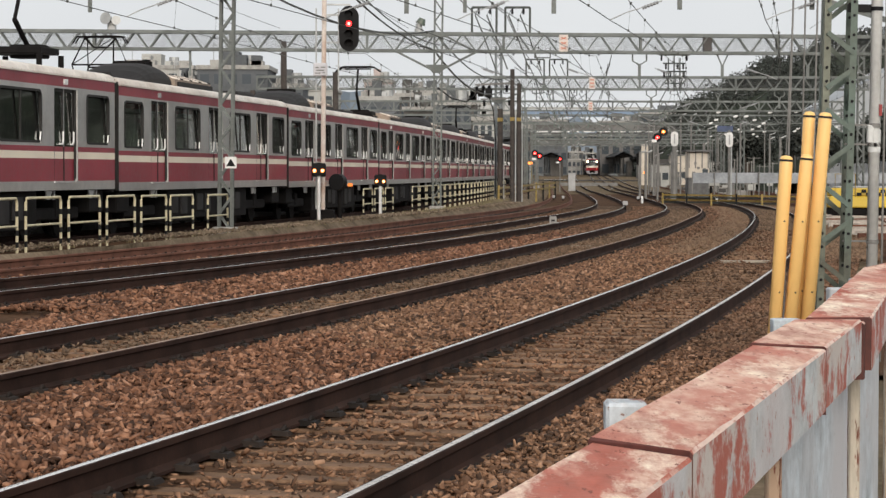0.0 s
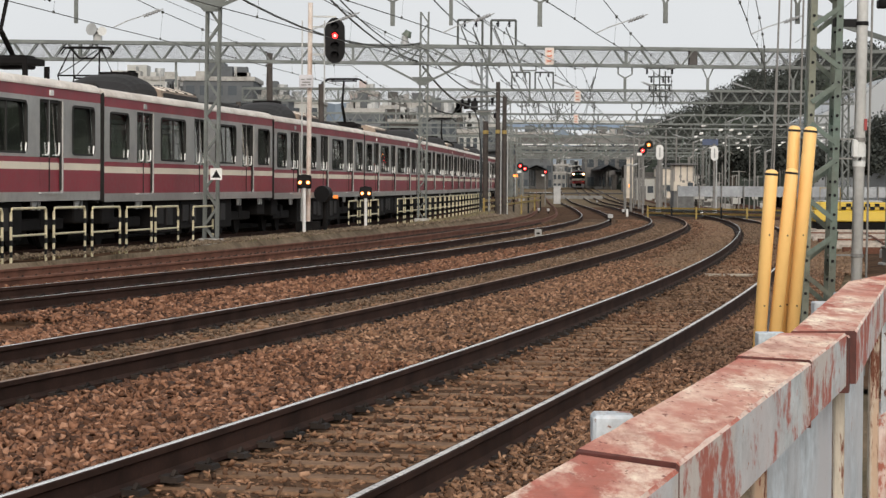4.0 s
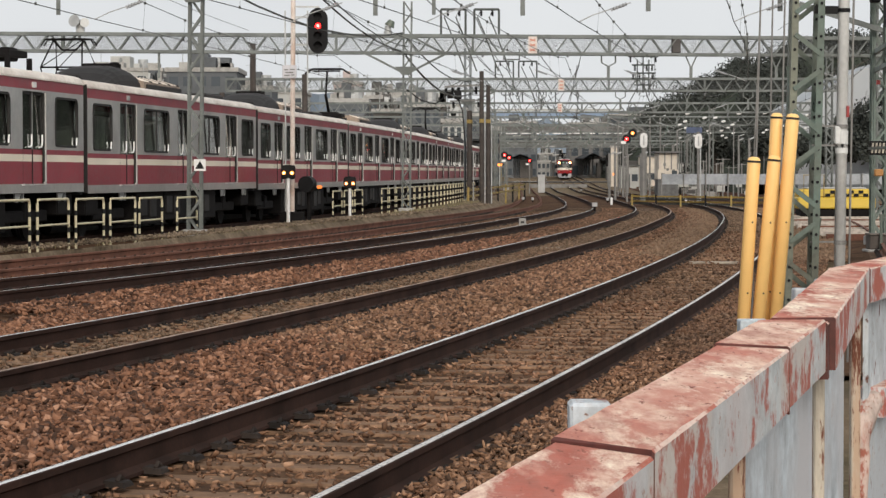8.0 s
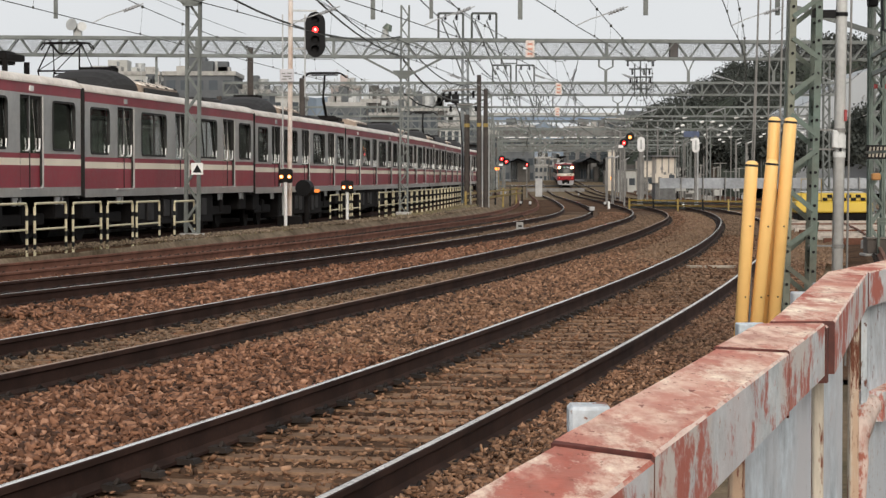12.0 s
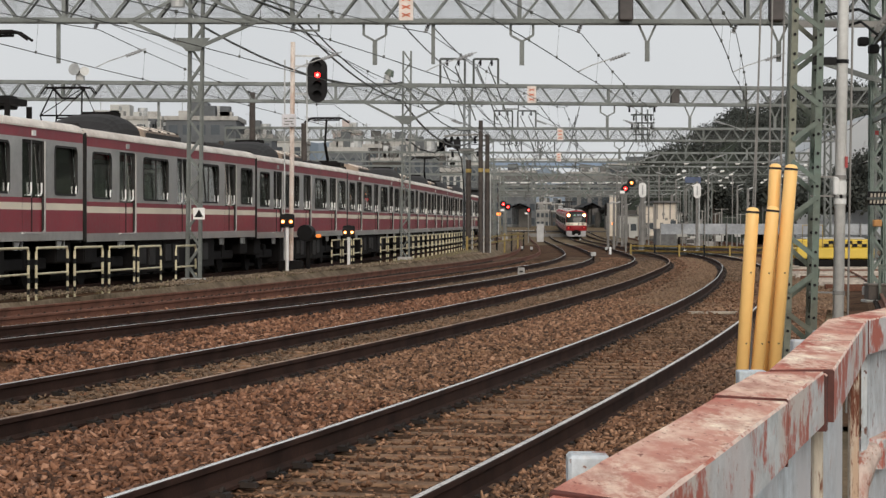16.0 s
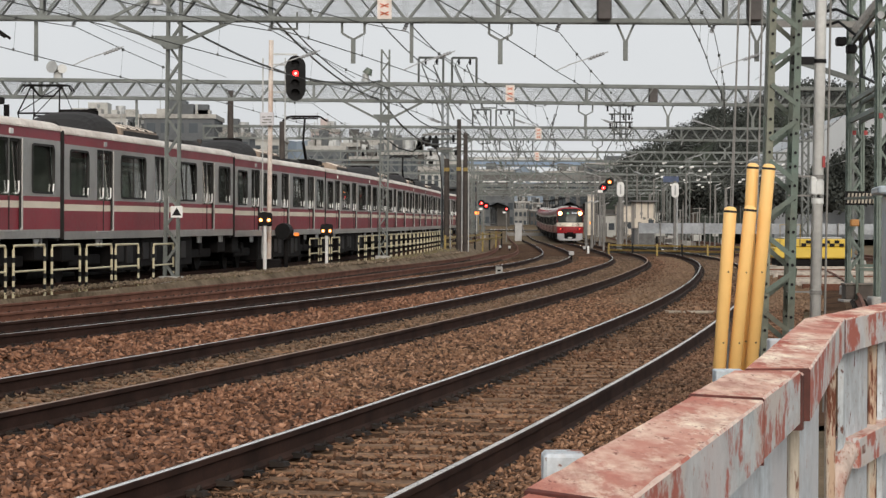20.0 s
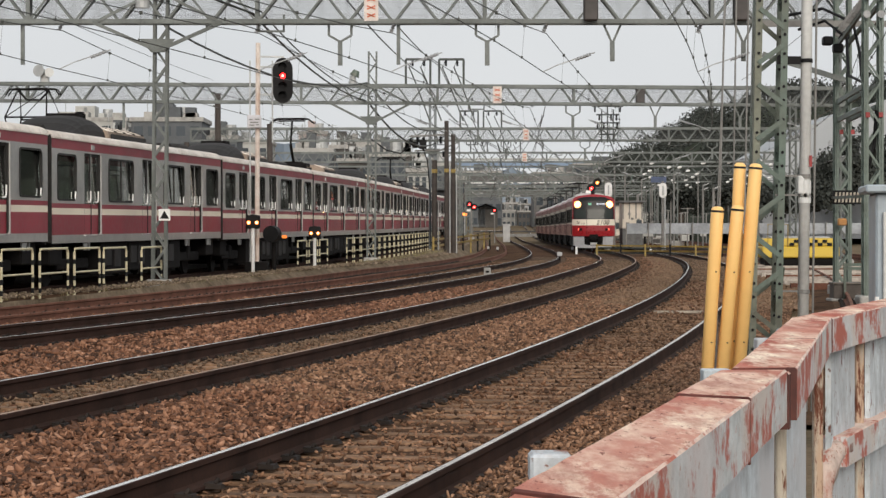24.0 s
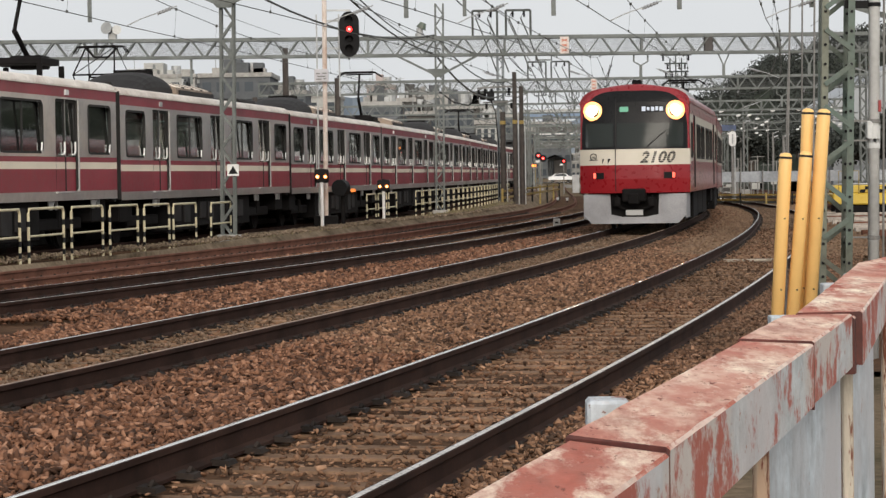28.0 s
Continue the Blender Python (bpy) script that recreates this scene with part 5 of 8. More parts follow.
def beam_unit(x, y, z, kind):
    if kind == "camera":
        t = thing("loudspeaker", "grey horn loudspeakers standing on the gantry beam", "loudspeaker", pose(x, y, z), "beam equipment")
        part("box", Build().cbox(-0.16, 0.16, -0.14, 0.14, 0, 0.42, 0.03), M_GALV, t)
        part("horn", Build().tube([(-0.05, 0.2, 0.52), (-0.12, -0.1, 0.52), (-0.2, -0.32, 0.55)], [0.10, 0.14, 0.24], 14), M_GALV, t)
        part("horn", Build().tube([(0.1, 0.2, 0.48), (0.16, -0.1, 0.48), (0.2, -0.25, 0.48)], [0.08, 0.12, 0.18], 14), M_GREYPOLE, t)
    elif kind == "switch":
        t = thing("line_switch", "grey line switch with insulators on the gantry beam", "switch", pose(x, y, z), "beam equipment")
        part("drum", Build().tube([(0, 0, 0.05), (0, 0, 0.2), (0, 0, 0.24), (0, 0, 0.42)], [0.17, 0.17, 0.13, 0.13], 12), M_GALV, t)
        part("cap", Build().tube([(0.05, 0, 0.4), (0.15, 0, 0.62)], [0.2, 0.12], 10), M_GREEND, t)
    else:
        t = thing("equipment_box", "dark brown equipment box in the gantry beam", "box", pose(x, y, z), "beam equipment")
        part("box", Build().cbox(-0.17, 0.17, -0.2, 0.2, 0, 0.62, 0.03), mat("dark_brown_box", (0.06, 0.052, 0.05), 0.6), t)
        part("lid", Build().cbox(-0.24, 0.24, -0.22, 0.22, 0.62, 0.66, 0.01), M_DARK, t)


# switch rack standing on the third gantry beam
sr = thing("switch_rack", "dark switch rack with insulators standing on the gantry beam", "switch rack", pose(11.13, G2 - 0.3, 0))
for x in (-0.32, 0.0, 0.32):
    part("rack_post", Build().bar((x, 0, 5.9), (x, 0, 7.95 if x == 0 else 7.75), 0.07, 0.07), M_RACK, sr)
for z, w in ((7.92, 0.85), (7.45, 0.62), (7.0, 0.7), (6.35, 0.5)):
    part("cross_arm", Build().bar((-w, 0, z), (w, 0, z), 0.07, 0.08), M_RACK, sr)
for x, z in ((-0.7, 7.88), (0.7, 7.88), (-0.45, 7.41), (0.5, 7.41), (-0.55, 6.96), (0.55, 6.96), (0.2, 7.41), (-0.2, 6.96)):
    part("insulator", Build().tube([(x, 0, z - 0.04 * k) for k in range(8)], [0.035 if k % 2 else 0.075 for k in range(8)], 8), M_BLACK, sr)
for x0, x1 in ((-0.45, -0.75), (0.1, 0.35), (0.5, 0.9)):
    part("drop_cable", Build().tube([(x0, -0.05, 6.9), (x0 * 0.7, -0.1, 6.2), (x1, -0.1, 5.4), (x1 * 1.1, -0.1, 5.1)], 0.028, 5), M_WIRE, sr)

beam_unit(-14.0, G1, 6.8, "camera")
beam_unit(-2.1, G1, 6.75, "switch")
beam_unit(9.05, G1, 6.10, "box")
beam_unit(4.4, G0 - 0.25, 6.30, "box")
beam_unit(8.0, G0 - 0.25, 6.30, "box")
beam_unit(-6.3, G0 - 0.3, 6.55, "switch")

# ---------- colour-light signal ----------
sg = thing("railway_signal", "black oval colour-light signal showing red beside a white post", "signal", pose(-4.37, 69.0, 0.0))
part("post", Build().tube([(0, 0, -0.1), (0.05, 0, 6.7)], 0.07, 12), mat("dirty_white_post", (0.66, 0.60, 0.55), 0.6, vary=0.3, scale=1.5, tint=(0.52, 0.36, 0.28)), sg, "dirty white steel post")
hd = []
for i in range(28):
    a = 2 * math.pi * i / 28
    hd.append((0.77 + 0.29 * math.cos(a), -0.12, 5.60 + 0.36 * math.sin(a) + (0.30 if math.sin(a) > 0 else -0.30)))
bk = part("backboard", Build().prism(hd, (0, 0.05, 0)), M_BLACK, sg, "black oval backboard")
part("lamp_housing", Build().cbox(0.58, 0.96, -0.05, 0.35, 5.05, 6.1, 0.05), M_BLACK, sg)
for k, z in enumerate((5.74, 5.46, 5.18, 6.02)):
    hood = Build()
    for i in range(10):
        a0, a1 = math.pi * (i / 10), math.pi * ((i + 1) / 10)
        hood.face([(0.77 + 0.12 * math.cos(a0), -0.12, z + 0.12 * math.sin(a0)), (0.77 + 0.12 * math.cos(a1), -0.12, z + 0.12 * math.sin(a1)), (0.77 + 0.12 * math.cos(a1), -0.36, z + 0.12 * math.sin(a1) - 0.02), (0.77 + 0.12 * math.cos(a0), -0.36, z + 0.12 * math.sin(a0) - 0.02)])
    part("hood", hood, M_BLACK, bk)
    ls = part("lens", Build().disc((0.77, -0.13, z), (0, -1, 0), 0.085, 0.02, 16), M_REDL if k == 0 else M_BLACK, bk, "glowing red lens" if k == 0 else "unlit lens")
    if k == 0:
        part("lamp_core", Build().disc((0.77, -0.155, z), (0, -1, 0), 0.035, 0.01, 12), M_CORER, bk, "bright lamp core")
for z in (5.2, 6.0, 6.3):
    part("bracket", Build().bar((0.05, 0, z), (0.8, 0.1, z), 0.05, 0.05), M_GALV, sg)
part("ladder", Build().bar((-0.2, 0.2, 0.2), (-0.2, 0.2, 6.2), 0.04, 0.04).bar((0.45, 0.2, 3.8), (0.45, 0.2, 6.2), 0.04, 0.04), M_GALV, sg)
sbx = part("plate_box", Build().cbox(-0.26, 0.15, -0.22, -0.12, 4.22, 4.60, 0.02), mat("pale_lilac_plate", (0.58, 0.57, 0.60), 0.5, vary=0.1), sg, "pale plate with grey marks")
for x0, x1, z0 in ((-0.20, -0.05, 4.29), (0.0, 0.09, 4.30), (-0.17, 0.06, 4.37), (-0.20, -0.10, 4.45), (-0.04, 0.10, 4.46)):
    part("mark_bar", Build().box(x0, x1, -0.226, -0.221, z0, z0 + 0.03), M_DULL, sbx)
part("relay_box", Build().cbox(-0.35, 0.35, -0.2, 0.25, -0.05, 0.35, 0.03), M_DARK, sg)


def dwarf_signal(x, y, z, h, label):
    t = thing("shunting_signal", label, "signal", pose(x, y, z), "shunting signals")
    part("post", Build().tube([(0, 0, 0), (0, 0, h)], 0.05, 10), M_WHITE if h > 1 else M_DARK, t)
    o = [(0.21 * math.cos(2 * math.pi * i / 20), -0.02, h + 0.02 + 0.20 * math.sin(2 * math.pi * i / 20)) for i in range(20)]
    bb = part("backboard", Build().prism(o, (0, -0.06, 0)), M_BLACK, t, "round black backboard")
    for s in (-1, 1):
        part("lamp", Build().disc((s * 0.115, -0.08, h - 0.02), (0, -1, 0), 0.055, 0.03, 14), M_AMBL, bb, "glowing amber lamp")
        part("lamp_core", Build().disc((s * 0.115, -0.115, h - 0.02), (0, -1, 0), 0.032, 0.01, 12), M_CORE, bb, "bright lamp core")
    part("lamp_case", Build().cbox(-0.2, 0.2, -0.02, 0.22, h - 0.2, h + 0.2, 0.04), M_BLACK, t)


dwarf_signal(-4.43, 68.2, 0.0, 1.50, "shunting signal with two amber lamps on a white post")
dwarf_signal(-3.06, 78.5, 0.0, 1.15, "low shunting signal with two amber lamps")
dw = thing("round_case", "round black lamp case with an amber glint beside the signal", "lamp case", pose(-3.9, 69.5, 0.6), "shunting signals")
part("case", Build().disc((0, 0, 0.55), (-0.3, -1, 0), 0.24, 0.3, 18), M_BLACK, dw)
part("stand", Build().tube([(0, 0, -0.6), (0, 0, 0.4)], 0.07, 8), M_DARK, dw)
part("lamp", Build().cbox(0.25, 0.40, -0.4, -0.3, 0.42, 0.52, 0.02), glow("dim_amber_lens", (1.0, 0.25, 0.03), 1.2), dw)

# warning triangle on the mast
wt = thing("warning_plate", "white plate with a black warning triangle on the mast", "sign", pose(-5.80, G0 - 0.2, 1.67))
part("plate", Build().box(-0.14, 0.14, -0.012, 0.0, -0.14, 0.14), M_WHITE, wt)
part("triangle", Build().prism([(-0.11, -0.018, -0.09), (0.11, -0.018, -0.09), (0, -0.018, 0.10)], (0, 0.004, 0)), M_BLACK, wt)

# ---------- yellow barriers beside the stabled train ----------
def barrier(length):
    y = LINE_E.y_of(length + 1.2)
    p, side, ahead = LINE_E.at(y, 2.15)
    ang = math.degrees(math.atan2(ahead.y, ahead.x))
    return pose(p.x, p.y, 0.06 + 0.10 * max(0, min(1, (60 - y) / 15)), 0, 0, ang)


br0 = thing("safety_barrier", "low barrier of pale yellow tube with black banded legs", "barrier", group="barriers beside the stabled train")
part("hoop", Build().tube([(-1.0, 0, -0.3), (-1.0, 0, 0.74), (-0.94, 0, 0.82), (0.94, 0, 0.82), (1.0, 0, 0.74), (1.0, 0, -0.3)], 0.026, 8), M_PALEY, br0)
part("mid_rail", Build().tube([(-1.0, 0, 0.33), (1.0, 0, 0.33)], 0.022, 8), M_PALEY, br0)
band_me = Build().tube([(0, 0, 0), (0, 0, 0.10)], 0.0285, 8).mesh("black_band", M_BLACK)
for s in (-1.0, 1.0):
    for z in (-0.05, 0.16, 0.50):
        part("black_band", band_me, M_BLACK, br0).location = (s, 0, z)
first = True
for along in [-20.7 + 2.47 * k for k in range(7)] + [-3.40, -0.91, 1.43, 4.85] + [-3.5 + 2.55 * k for k in (12, 13, 14)] + [-3.5 + 2.55 * k for k in range(17, 42)]:
    m = barrier(JOINT + along)
    if first:
        br0.matrix_world = m
        first = False
    else:
        copy_thing(br0, m)

# ---------- the rusty fence in front ----------
M_RUSTP = bpy.data.materials.new("flaking_red_and_white_paint")
M_RUSTP.use_nodes = True


def rusty(m, base, flake, amount, stain=None, dark=(0.20, 0.06, 0.04), soft=0.06):
    """Old paint: a ground colour, large worn patches and streaks of rust."""
    m.use_nodes = True
    n, l = m.node_tree.nodes, m.node_tree.links
    b = n["Principled BSDF"]
    co = n.new("ShaderNodeTexCoord").outputs["Object"]
    def noi(scale, detail, stretch=None, rough=0.6):
        q = n.new("ShaderNodeTexNoise")
        q.inputs["Scale"].default_value, q.inputs["Detail"].default_value, q.inputs["Roughness"].default_value = scale, detail, rough
        if stretch:
            mp = n.new("ShaderNodeMapping")
            mp.inputs["Scale"].default_value = stretch
            l.new(co, mp.inputs["Vector"])
            l.new(mp.outputs[0], q.inputs["Vector"])
        else:
            l.new(co, q.inputs["Vector"])
        return q.outputs["Fac"]
    def ramp(src, a, c, lo=0.0, hi=1.0):
        r = n.new("ShaderNodeMapRange")
        r.inputs["From Min"].default_value, r.inputs["From Max"].default_value = a, c
        r.inputs["To Min"].default_value, r.inputs["To Max"].default_value = lo, hi
        l.new(src, r.inputs["Value"])
        return r.outputs[0]
    def mixc(f, a, c):
        q = n.new("ShaderNodeMix")
        q.data_type = "RGBA"
        l.new(f, q.inputs["Factor"])
        for k, v in (("A", a), ("B", c)):
            if isinstance(v, tuple):
                q.inputs[k].default_value = (*v, 1)
            else:
                l.new(v, q.inputs[k])
        return q.outputs["Result"]
    c = mixc(ramp(noi(17, 9, amount[2], 0.7), 0.34, 0.66), tuple(q * 0.55 for q in base), tuple(min(1, q * 1.12) for q in base))
    c = mixc(ramp(noi(3.0, 5, amount[2]), 0.42, 0.62), c, tuple((p * 0.75 + q * 0.25) for p, q in zip(base, flake)))
    c = mixc(ramp(noi(amount[1] * 0.6, 6, amount[2], 0.66), amount[0] - 0.02, amount[0] + 0.10), c, tuple((p * 0.45 + q * 0.55) for p, q in zip(base, stain or flake)))
    c = mixc(ramp(noi(amount[1], 10, amount[2], 0.74), amount[0], amount[0] + soft), c, flake)
    c = mixc(ramp(noi(70, 6, amount[2], 0.7), 0.60, 0.66), c, dark)
    if soft > 0.1:
        c = mixc(ramp(noi(5.5, 9, amount[2], 0.72), 0.54, 0.66, 0.0, 0.65), c, tuple(q * 0.62 for q in base))
    l.new(c, b.inputs["Base Color"])
    b.inputs["Roughness"].default_value = 0.7
    b.inputs["Specular IOR Level"].default_value = 0.15
    bp = n.new("ShaderNodeBump")
    bp.inputs["Strength"].default_value, bp.inputs["Distance"].default_value = 0.5, 0.004
    l.new(noi(45, 5), bp.inputs["Height"])
    l.new(bp.outputs[0], b.inputs["Normal"])
    return m


M_TOP = rusty(M_RUSTP, (0.47, 0.115, 0.076), (0.99, 0.86, 0.69), (0.503, 9.0, (1.0, 0.24, 1.0)), dark=(0.22, 0.065, 0.045), soft=0.16)
M_FACE = rusty(bpy.data.materials.new("worn_grey_paint_with_rust_runs"), (0.60, 0.635, 0.65), (0.40, 0.13, 0.10), (0.505, 8.0, (1.0, 0.30, 0.5)), (0.52, 0.40, 0.33), dark=(0.36, 0.20, 0.14))
M_PANEL = rusty(bpy.data.materials.new("pale_blue_grey_sheet_paint"), (0.58, 0.64, 0.69), (0.38, 0.20, 0.14), (0.64, 9.0, (1.0, 0.3, 0.5)), (0.52, 0.50, 0.50), dark=(0.46, 0.46, 0.47))
M_FPOST = rusty(bpy.data.materials.new("cream_post_with_rust_runs"), (0.58, 0.52, 0.43), (0.14, 0.05, 0.03), (0.50, 26.0, (1.0, 1.0, 0.16)), (0.40, 0.20, 0.10))
M_PANELR = rusty(bpy.data.materials.new("pale_sheet_paint_with_rust_spots"), (0.58, 0.63, 0.67), (0.13, 0.055, 0.04), (0.605, 20.0, (1.0, 0.7, 0.42)), (0.50, 0.46, 0.43), dark=(0.30, 0.20, 0.16), soft=0.03)
M_CAPR = rusty(bpy.data.materials.new("white_post_paint_with_rust"), (0.56, 0.60, 0.64), (0.26, 0.12, 0.09), (0.53, 22.0, (1.0, 0.7, 0.8)), (0.62, 0.52, 0.46), dark=(0.24, 0.13, 0.10), soft=0.04)
M_ARRIS = rusty(bpy.data.materials.new("flaking_pale_edge"), (0.80, 0.66, 0.57), (0.42, 0.13, 0.09), (0.53, 11.0, (1.0, 0.5, 1.0)), dark=(0.40, 0.20, 0.15))
M_PRIMER = mat("deep_red_primer", (0.105, 0.030, 0.023), 0.75, vary=0.5, scale=9)
fence = thing("trackside_fence", "steel fence with worn red top rail and rusty grey panels", "fence")


def edge(y):
    """The right-hand edge of the top rail."""
    return 0.26 + 0.245 * (y - 2.84)


def rail_piece(y0, y1, w0, w1, top=1.15, depth=0.118, e=None, skew=(0.0, 0.0)):
    f = e or edge
    b = Build()
    n = max(2, int((y1 - y0) / 0.03))
    rows = []
    for i in range(n + 1):
        y = y0 + (y1 - y0) * i / n
        w = w0 + (w1 - w0) * i / n
        x = f(y)
        jit = 0.0016 * noise.noise(Vector((y * 7, 1.0, top)))
        lip = 0.0022 * noise.noise(Vector((y * 5, 5.0, top)))
        c = 0.0042
        k = skew[0] + (skew[1] - skew[0]) * i / n
        rows.append([(x - w + k * 0.245, y + k, top - depth), (x - w + k * 0.245, y + k, top - c), (x - w + c + k * 0.245, y + k, top + jit), (x - c - abs(lip) * 0.6, y, top - jit + lip * 0.3), (x + lip * 0.5, y, top - c + lip * 0.4), (x, y, top - depth + lip * 0.4)])
    for r in rows:
        b.v += r
    for i in range(n):
        for j in range(5):
            b.f.append((i * 6 + j, i * 6 + j + 1, i * 6 + 7 + j, i * 6 + 6 + j))
            b.m.append((1, 0, 0, 2, 1)[j])
    b.f += [tuple(range(6)), tuple(range(n * 6, n * 6 + 6))[::-1]]
    b.m += [3, 3]
    return b


cuts = [0.9, 1.62, 2.83, 4.48, 5.30]
skews = [0.0, 0.0, 0.15, 0.08, 0.0]
for k, (a, b) in enumerate(zip(cuts, cuts[1:])):
    part("top_rail", rail_piece(a + 0.004, b - 0.004, 0.155, 0.152, (1.1385, 1.1415, 1.1480, 1.1525)[k], skew=skews[k:k + 2]), [M_TOP, M_FACE, M_ARRIS, M_PRIMER], fence, "worn red top face and flaking grey side")
for y, k in ((2.83, 0.15), (4.48, 0.08)):
    part("seam", rail_piece(y - 0.006, y + 0.006, 0.150, 0.150, 1.1410, skew=(k, k)), [M_PRIMER, M_RUSTRAIL, M_PRIMER, M_PRIMER], fence, "dark rusty seam between rail lengths")
part("joint_plate", rail_piece(5.318, 5.362, 0.152, 0.152, 1.144, 0.128, lambda y: edge(y) + 0.003), [M_TOP, M_PRIMER, M_ARRIS, M_PRIMER], fence, "deep red joint plate")
def edge2(y):
    return 0.965 + 0.207 * (y - 5.70)
part("top_rail", rail_piece(5.366, 6.7, 0.15, 0.145, 1.153, 0.12, edge2), [M_TOP, M_FACE, M_ARRIS, M_PRIMER], fence)
part("top_rail", rail_piece(6.71, 8.2, 0.145, 0.14, 1.153, 0.12, edge2), [M_TOP, M_FACE, M_ARRIS, M_PRIMER], fence)
def edge3(y):
    return 1.485 + 0.36 * (y - 8.2)
part("top_rail", rail_piece(8.21, 9.9, 0.15, 0.15, 1.15, 0.12, edge3), [M_TOP, M_FACE, M_ARRIS, M_PRIMER], fence)
part("top_rail", rail_piece(9.91, 13.0, 0.15, 0.15, 1.15, 0.12, edge3), [M_TOP, M_FACE, M_ARRIS, M_PRIMER], fence)
part("mid_rail", rail_piece(8.5, 13.0, 0.10, 0.10, 0.71, 0.11, edge3), [M_ARRIS, M_FACE, M_ARRIS, M_FACE], fence, "lower rail of the fence")


def fpost(x, y, w, d, z1, label="pale post with rust runs"):
    return Build().cbox(x - w / 2, x + w / 2, y - d / 2, y + d / 2, -0.3, z1, 0.004)


for y in (1.7, 3.46):
    part("post", Build().cbox(edge(y) - 0.224, edge(y) - 0.162, y - 0.038, y + 0.038, -0.3, 1.147, 0.005), M_CAPR, fence, "white post with a rusty cap")
for y, xx in ((6.95, 1.062), (7.55, 1.222)):
    part("post", fpost(xx, y, 0.058, 0.07, 1.142), M_PANEL, fence)
part("low_post", fpost(1.275, 9.7, 0.115, 0.12, 0.88), M_PANEL, fence, "low pale post")
for y in (2.6, 4.07, 5.70):
    part("post", fpost(edge(y) - 0.05, y, 0.026, 0.035, 1.03), M_FPOST, fence, "cream post with rust runs")
for y0, y1 in ((4.20, 5.60), (5.80, 6.60)):
    b = Build()
    ya, yb = y0, y1
    b.hexa([(edge(ya) - 0.072, ya, -0.2), (edge(ya) - 0.057, ya, -0.2), (edge(yb) - 0.057, yb, -0.2), (edge(yb) - 0.072, yb, -0.2), (edge(ya) - 0.072, ya, 1.02), (edge(ya) - 0.057, ya, 1.02), (edge(yb) - 0.057, yb, 1.02), (edge(yb) - 0.072, yb, 1.02)])
    part("sheet_panel", b, M_PANEL, fence, "pale blue-grey sheet panel")
for y0, y1 in ((8.45, 8.95), (9.3, 9.9), (10.3, 11.2)):
    b = Build().hexa([(edge3(y0) - 0.07, y0, -0.2), (edge3(y0) - 0.05, y0, -0.2), (edge3(y1) - 0.05, y1, -0.2), (edge3(y1) - 0.07, y1, -0.2), (edge3(y0) - 0.07, y0, 1.02), (edge3(y0) - 0.05, y0, 1.02), (edge3(y1) - 0.05, y1, 1.02), (edge3(y1) - 0.07, y1, 1.02)])
    part("sheet_panel", b, M_PANELR, fence)
for y in (8.25, 9.1, 10.1, 11.4):
    part("post", fpost(edge3(y) - 0.06, y, 0.032, 0.05, 1.03), M_FPOST, fence)
part("bent_rail_end", Build().tube([(1.60, 8.62, 0.662), (1.55, 8.5, 0.66), (1.525, 8.45, 0.635), (1.503, 8.41, 0.58), (1.485, 8.37, 0.48), (1.47, 8.33, 0.32), (1.455, 8.30, 0.0), (1.45, 8.29, -0.3)], [0.040, 0.040, 0.039, 0.037, 0.035, 0.032, 0.03, 0.03], 10), [rusty(bpy.data.materials.new("pink_rusty_rail_end"), (0.64, 0.52, 0.46), (0.34, 0.12, 0.085), (0.52, 18.0, (1.0, 1.0, 0.5)))], fence, "bent rail end with pink flaking paint", smooth=True)

# ---------- distance: hill, woods, mountains ----------
def hill_foot(y):
    """Where the slope begins: it stands back behind the yard buildings."""
    return 0.042 * y + 11.0 + 9.0 * max(0.0, min(1.0, (470.0 - y) / 70.0))


def hill_h(x, y):
    """Height of the wooded hill on the right of the line."""
    foot = max(0.0, min(1.0, (x - hill_foot(y)) / 12.0))
    prof = float(np.interp(x - 0.06 * (y - 500), (28, 34, 44, 54, 65, 73, 90, 130), (0, 8.5, 13.0, 16.6, 21.0, 25, 28, 31)))
    base = prof * math.exp(-((y - 520) / 230.0) ** 2)
    return base * foot * (1 + 0.12 * math.sin(x * 0.11 + 1.0) + 0.08 * math.sin(y * 0.05)) - 0.6 - 2.5 * max(0.0, 1 - 8 * foot)


h = Build()
hx = [25 + 6 * i for i in range(56)]
hy = [260 + 12 * i for i in range(50)]
for x in hx:
    for y in hy:
        h.v.append((x + 0.03 * (y - 500), y, hill_h(x + 0.03 * (y - 500), y)))
for i in range(len(hx) - 1):
    for j in range(len(hy) - 1):
        k = i * len(hy) + j
        h.f.append((k, k + len(hy), k + len(hy) + 1, k + 1))
        h.m.append(0)
solid("hillside", h, M_HILL, "dark wooded hillside behind the yard", "hill", kind="structure", smooth=True)


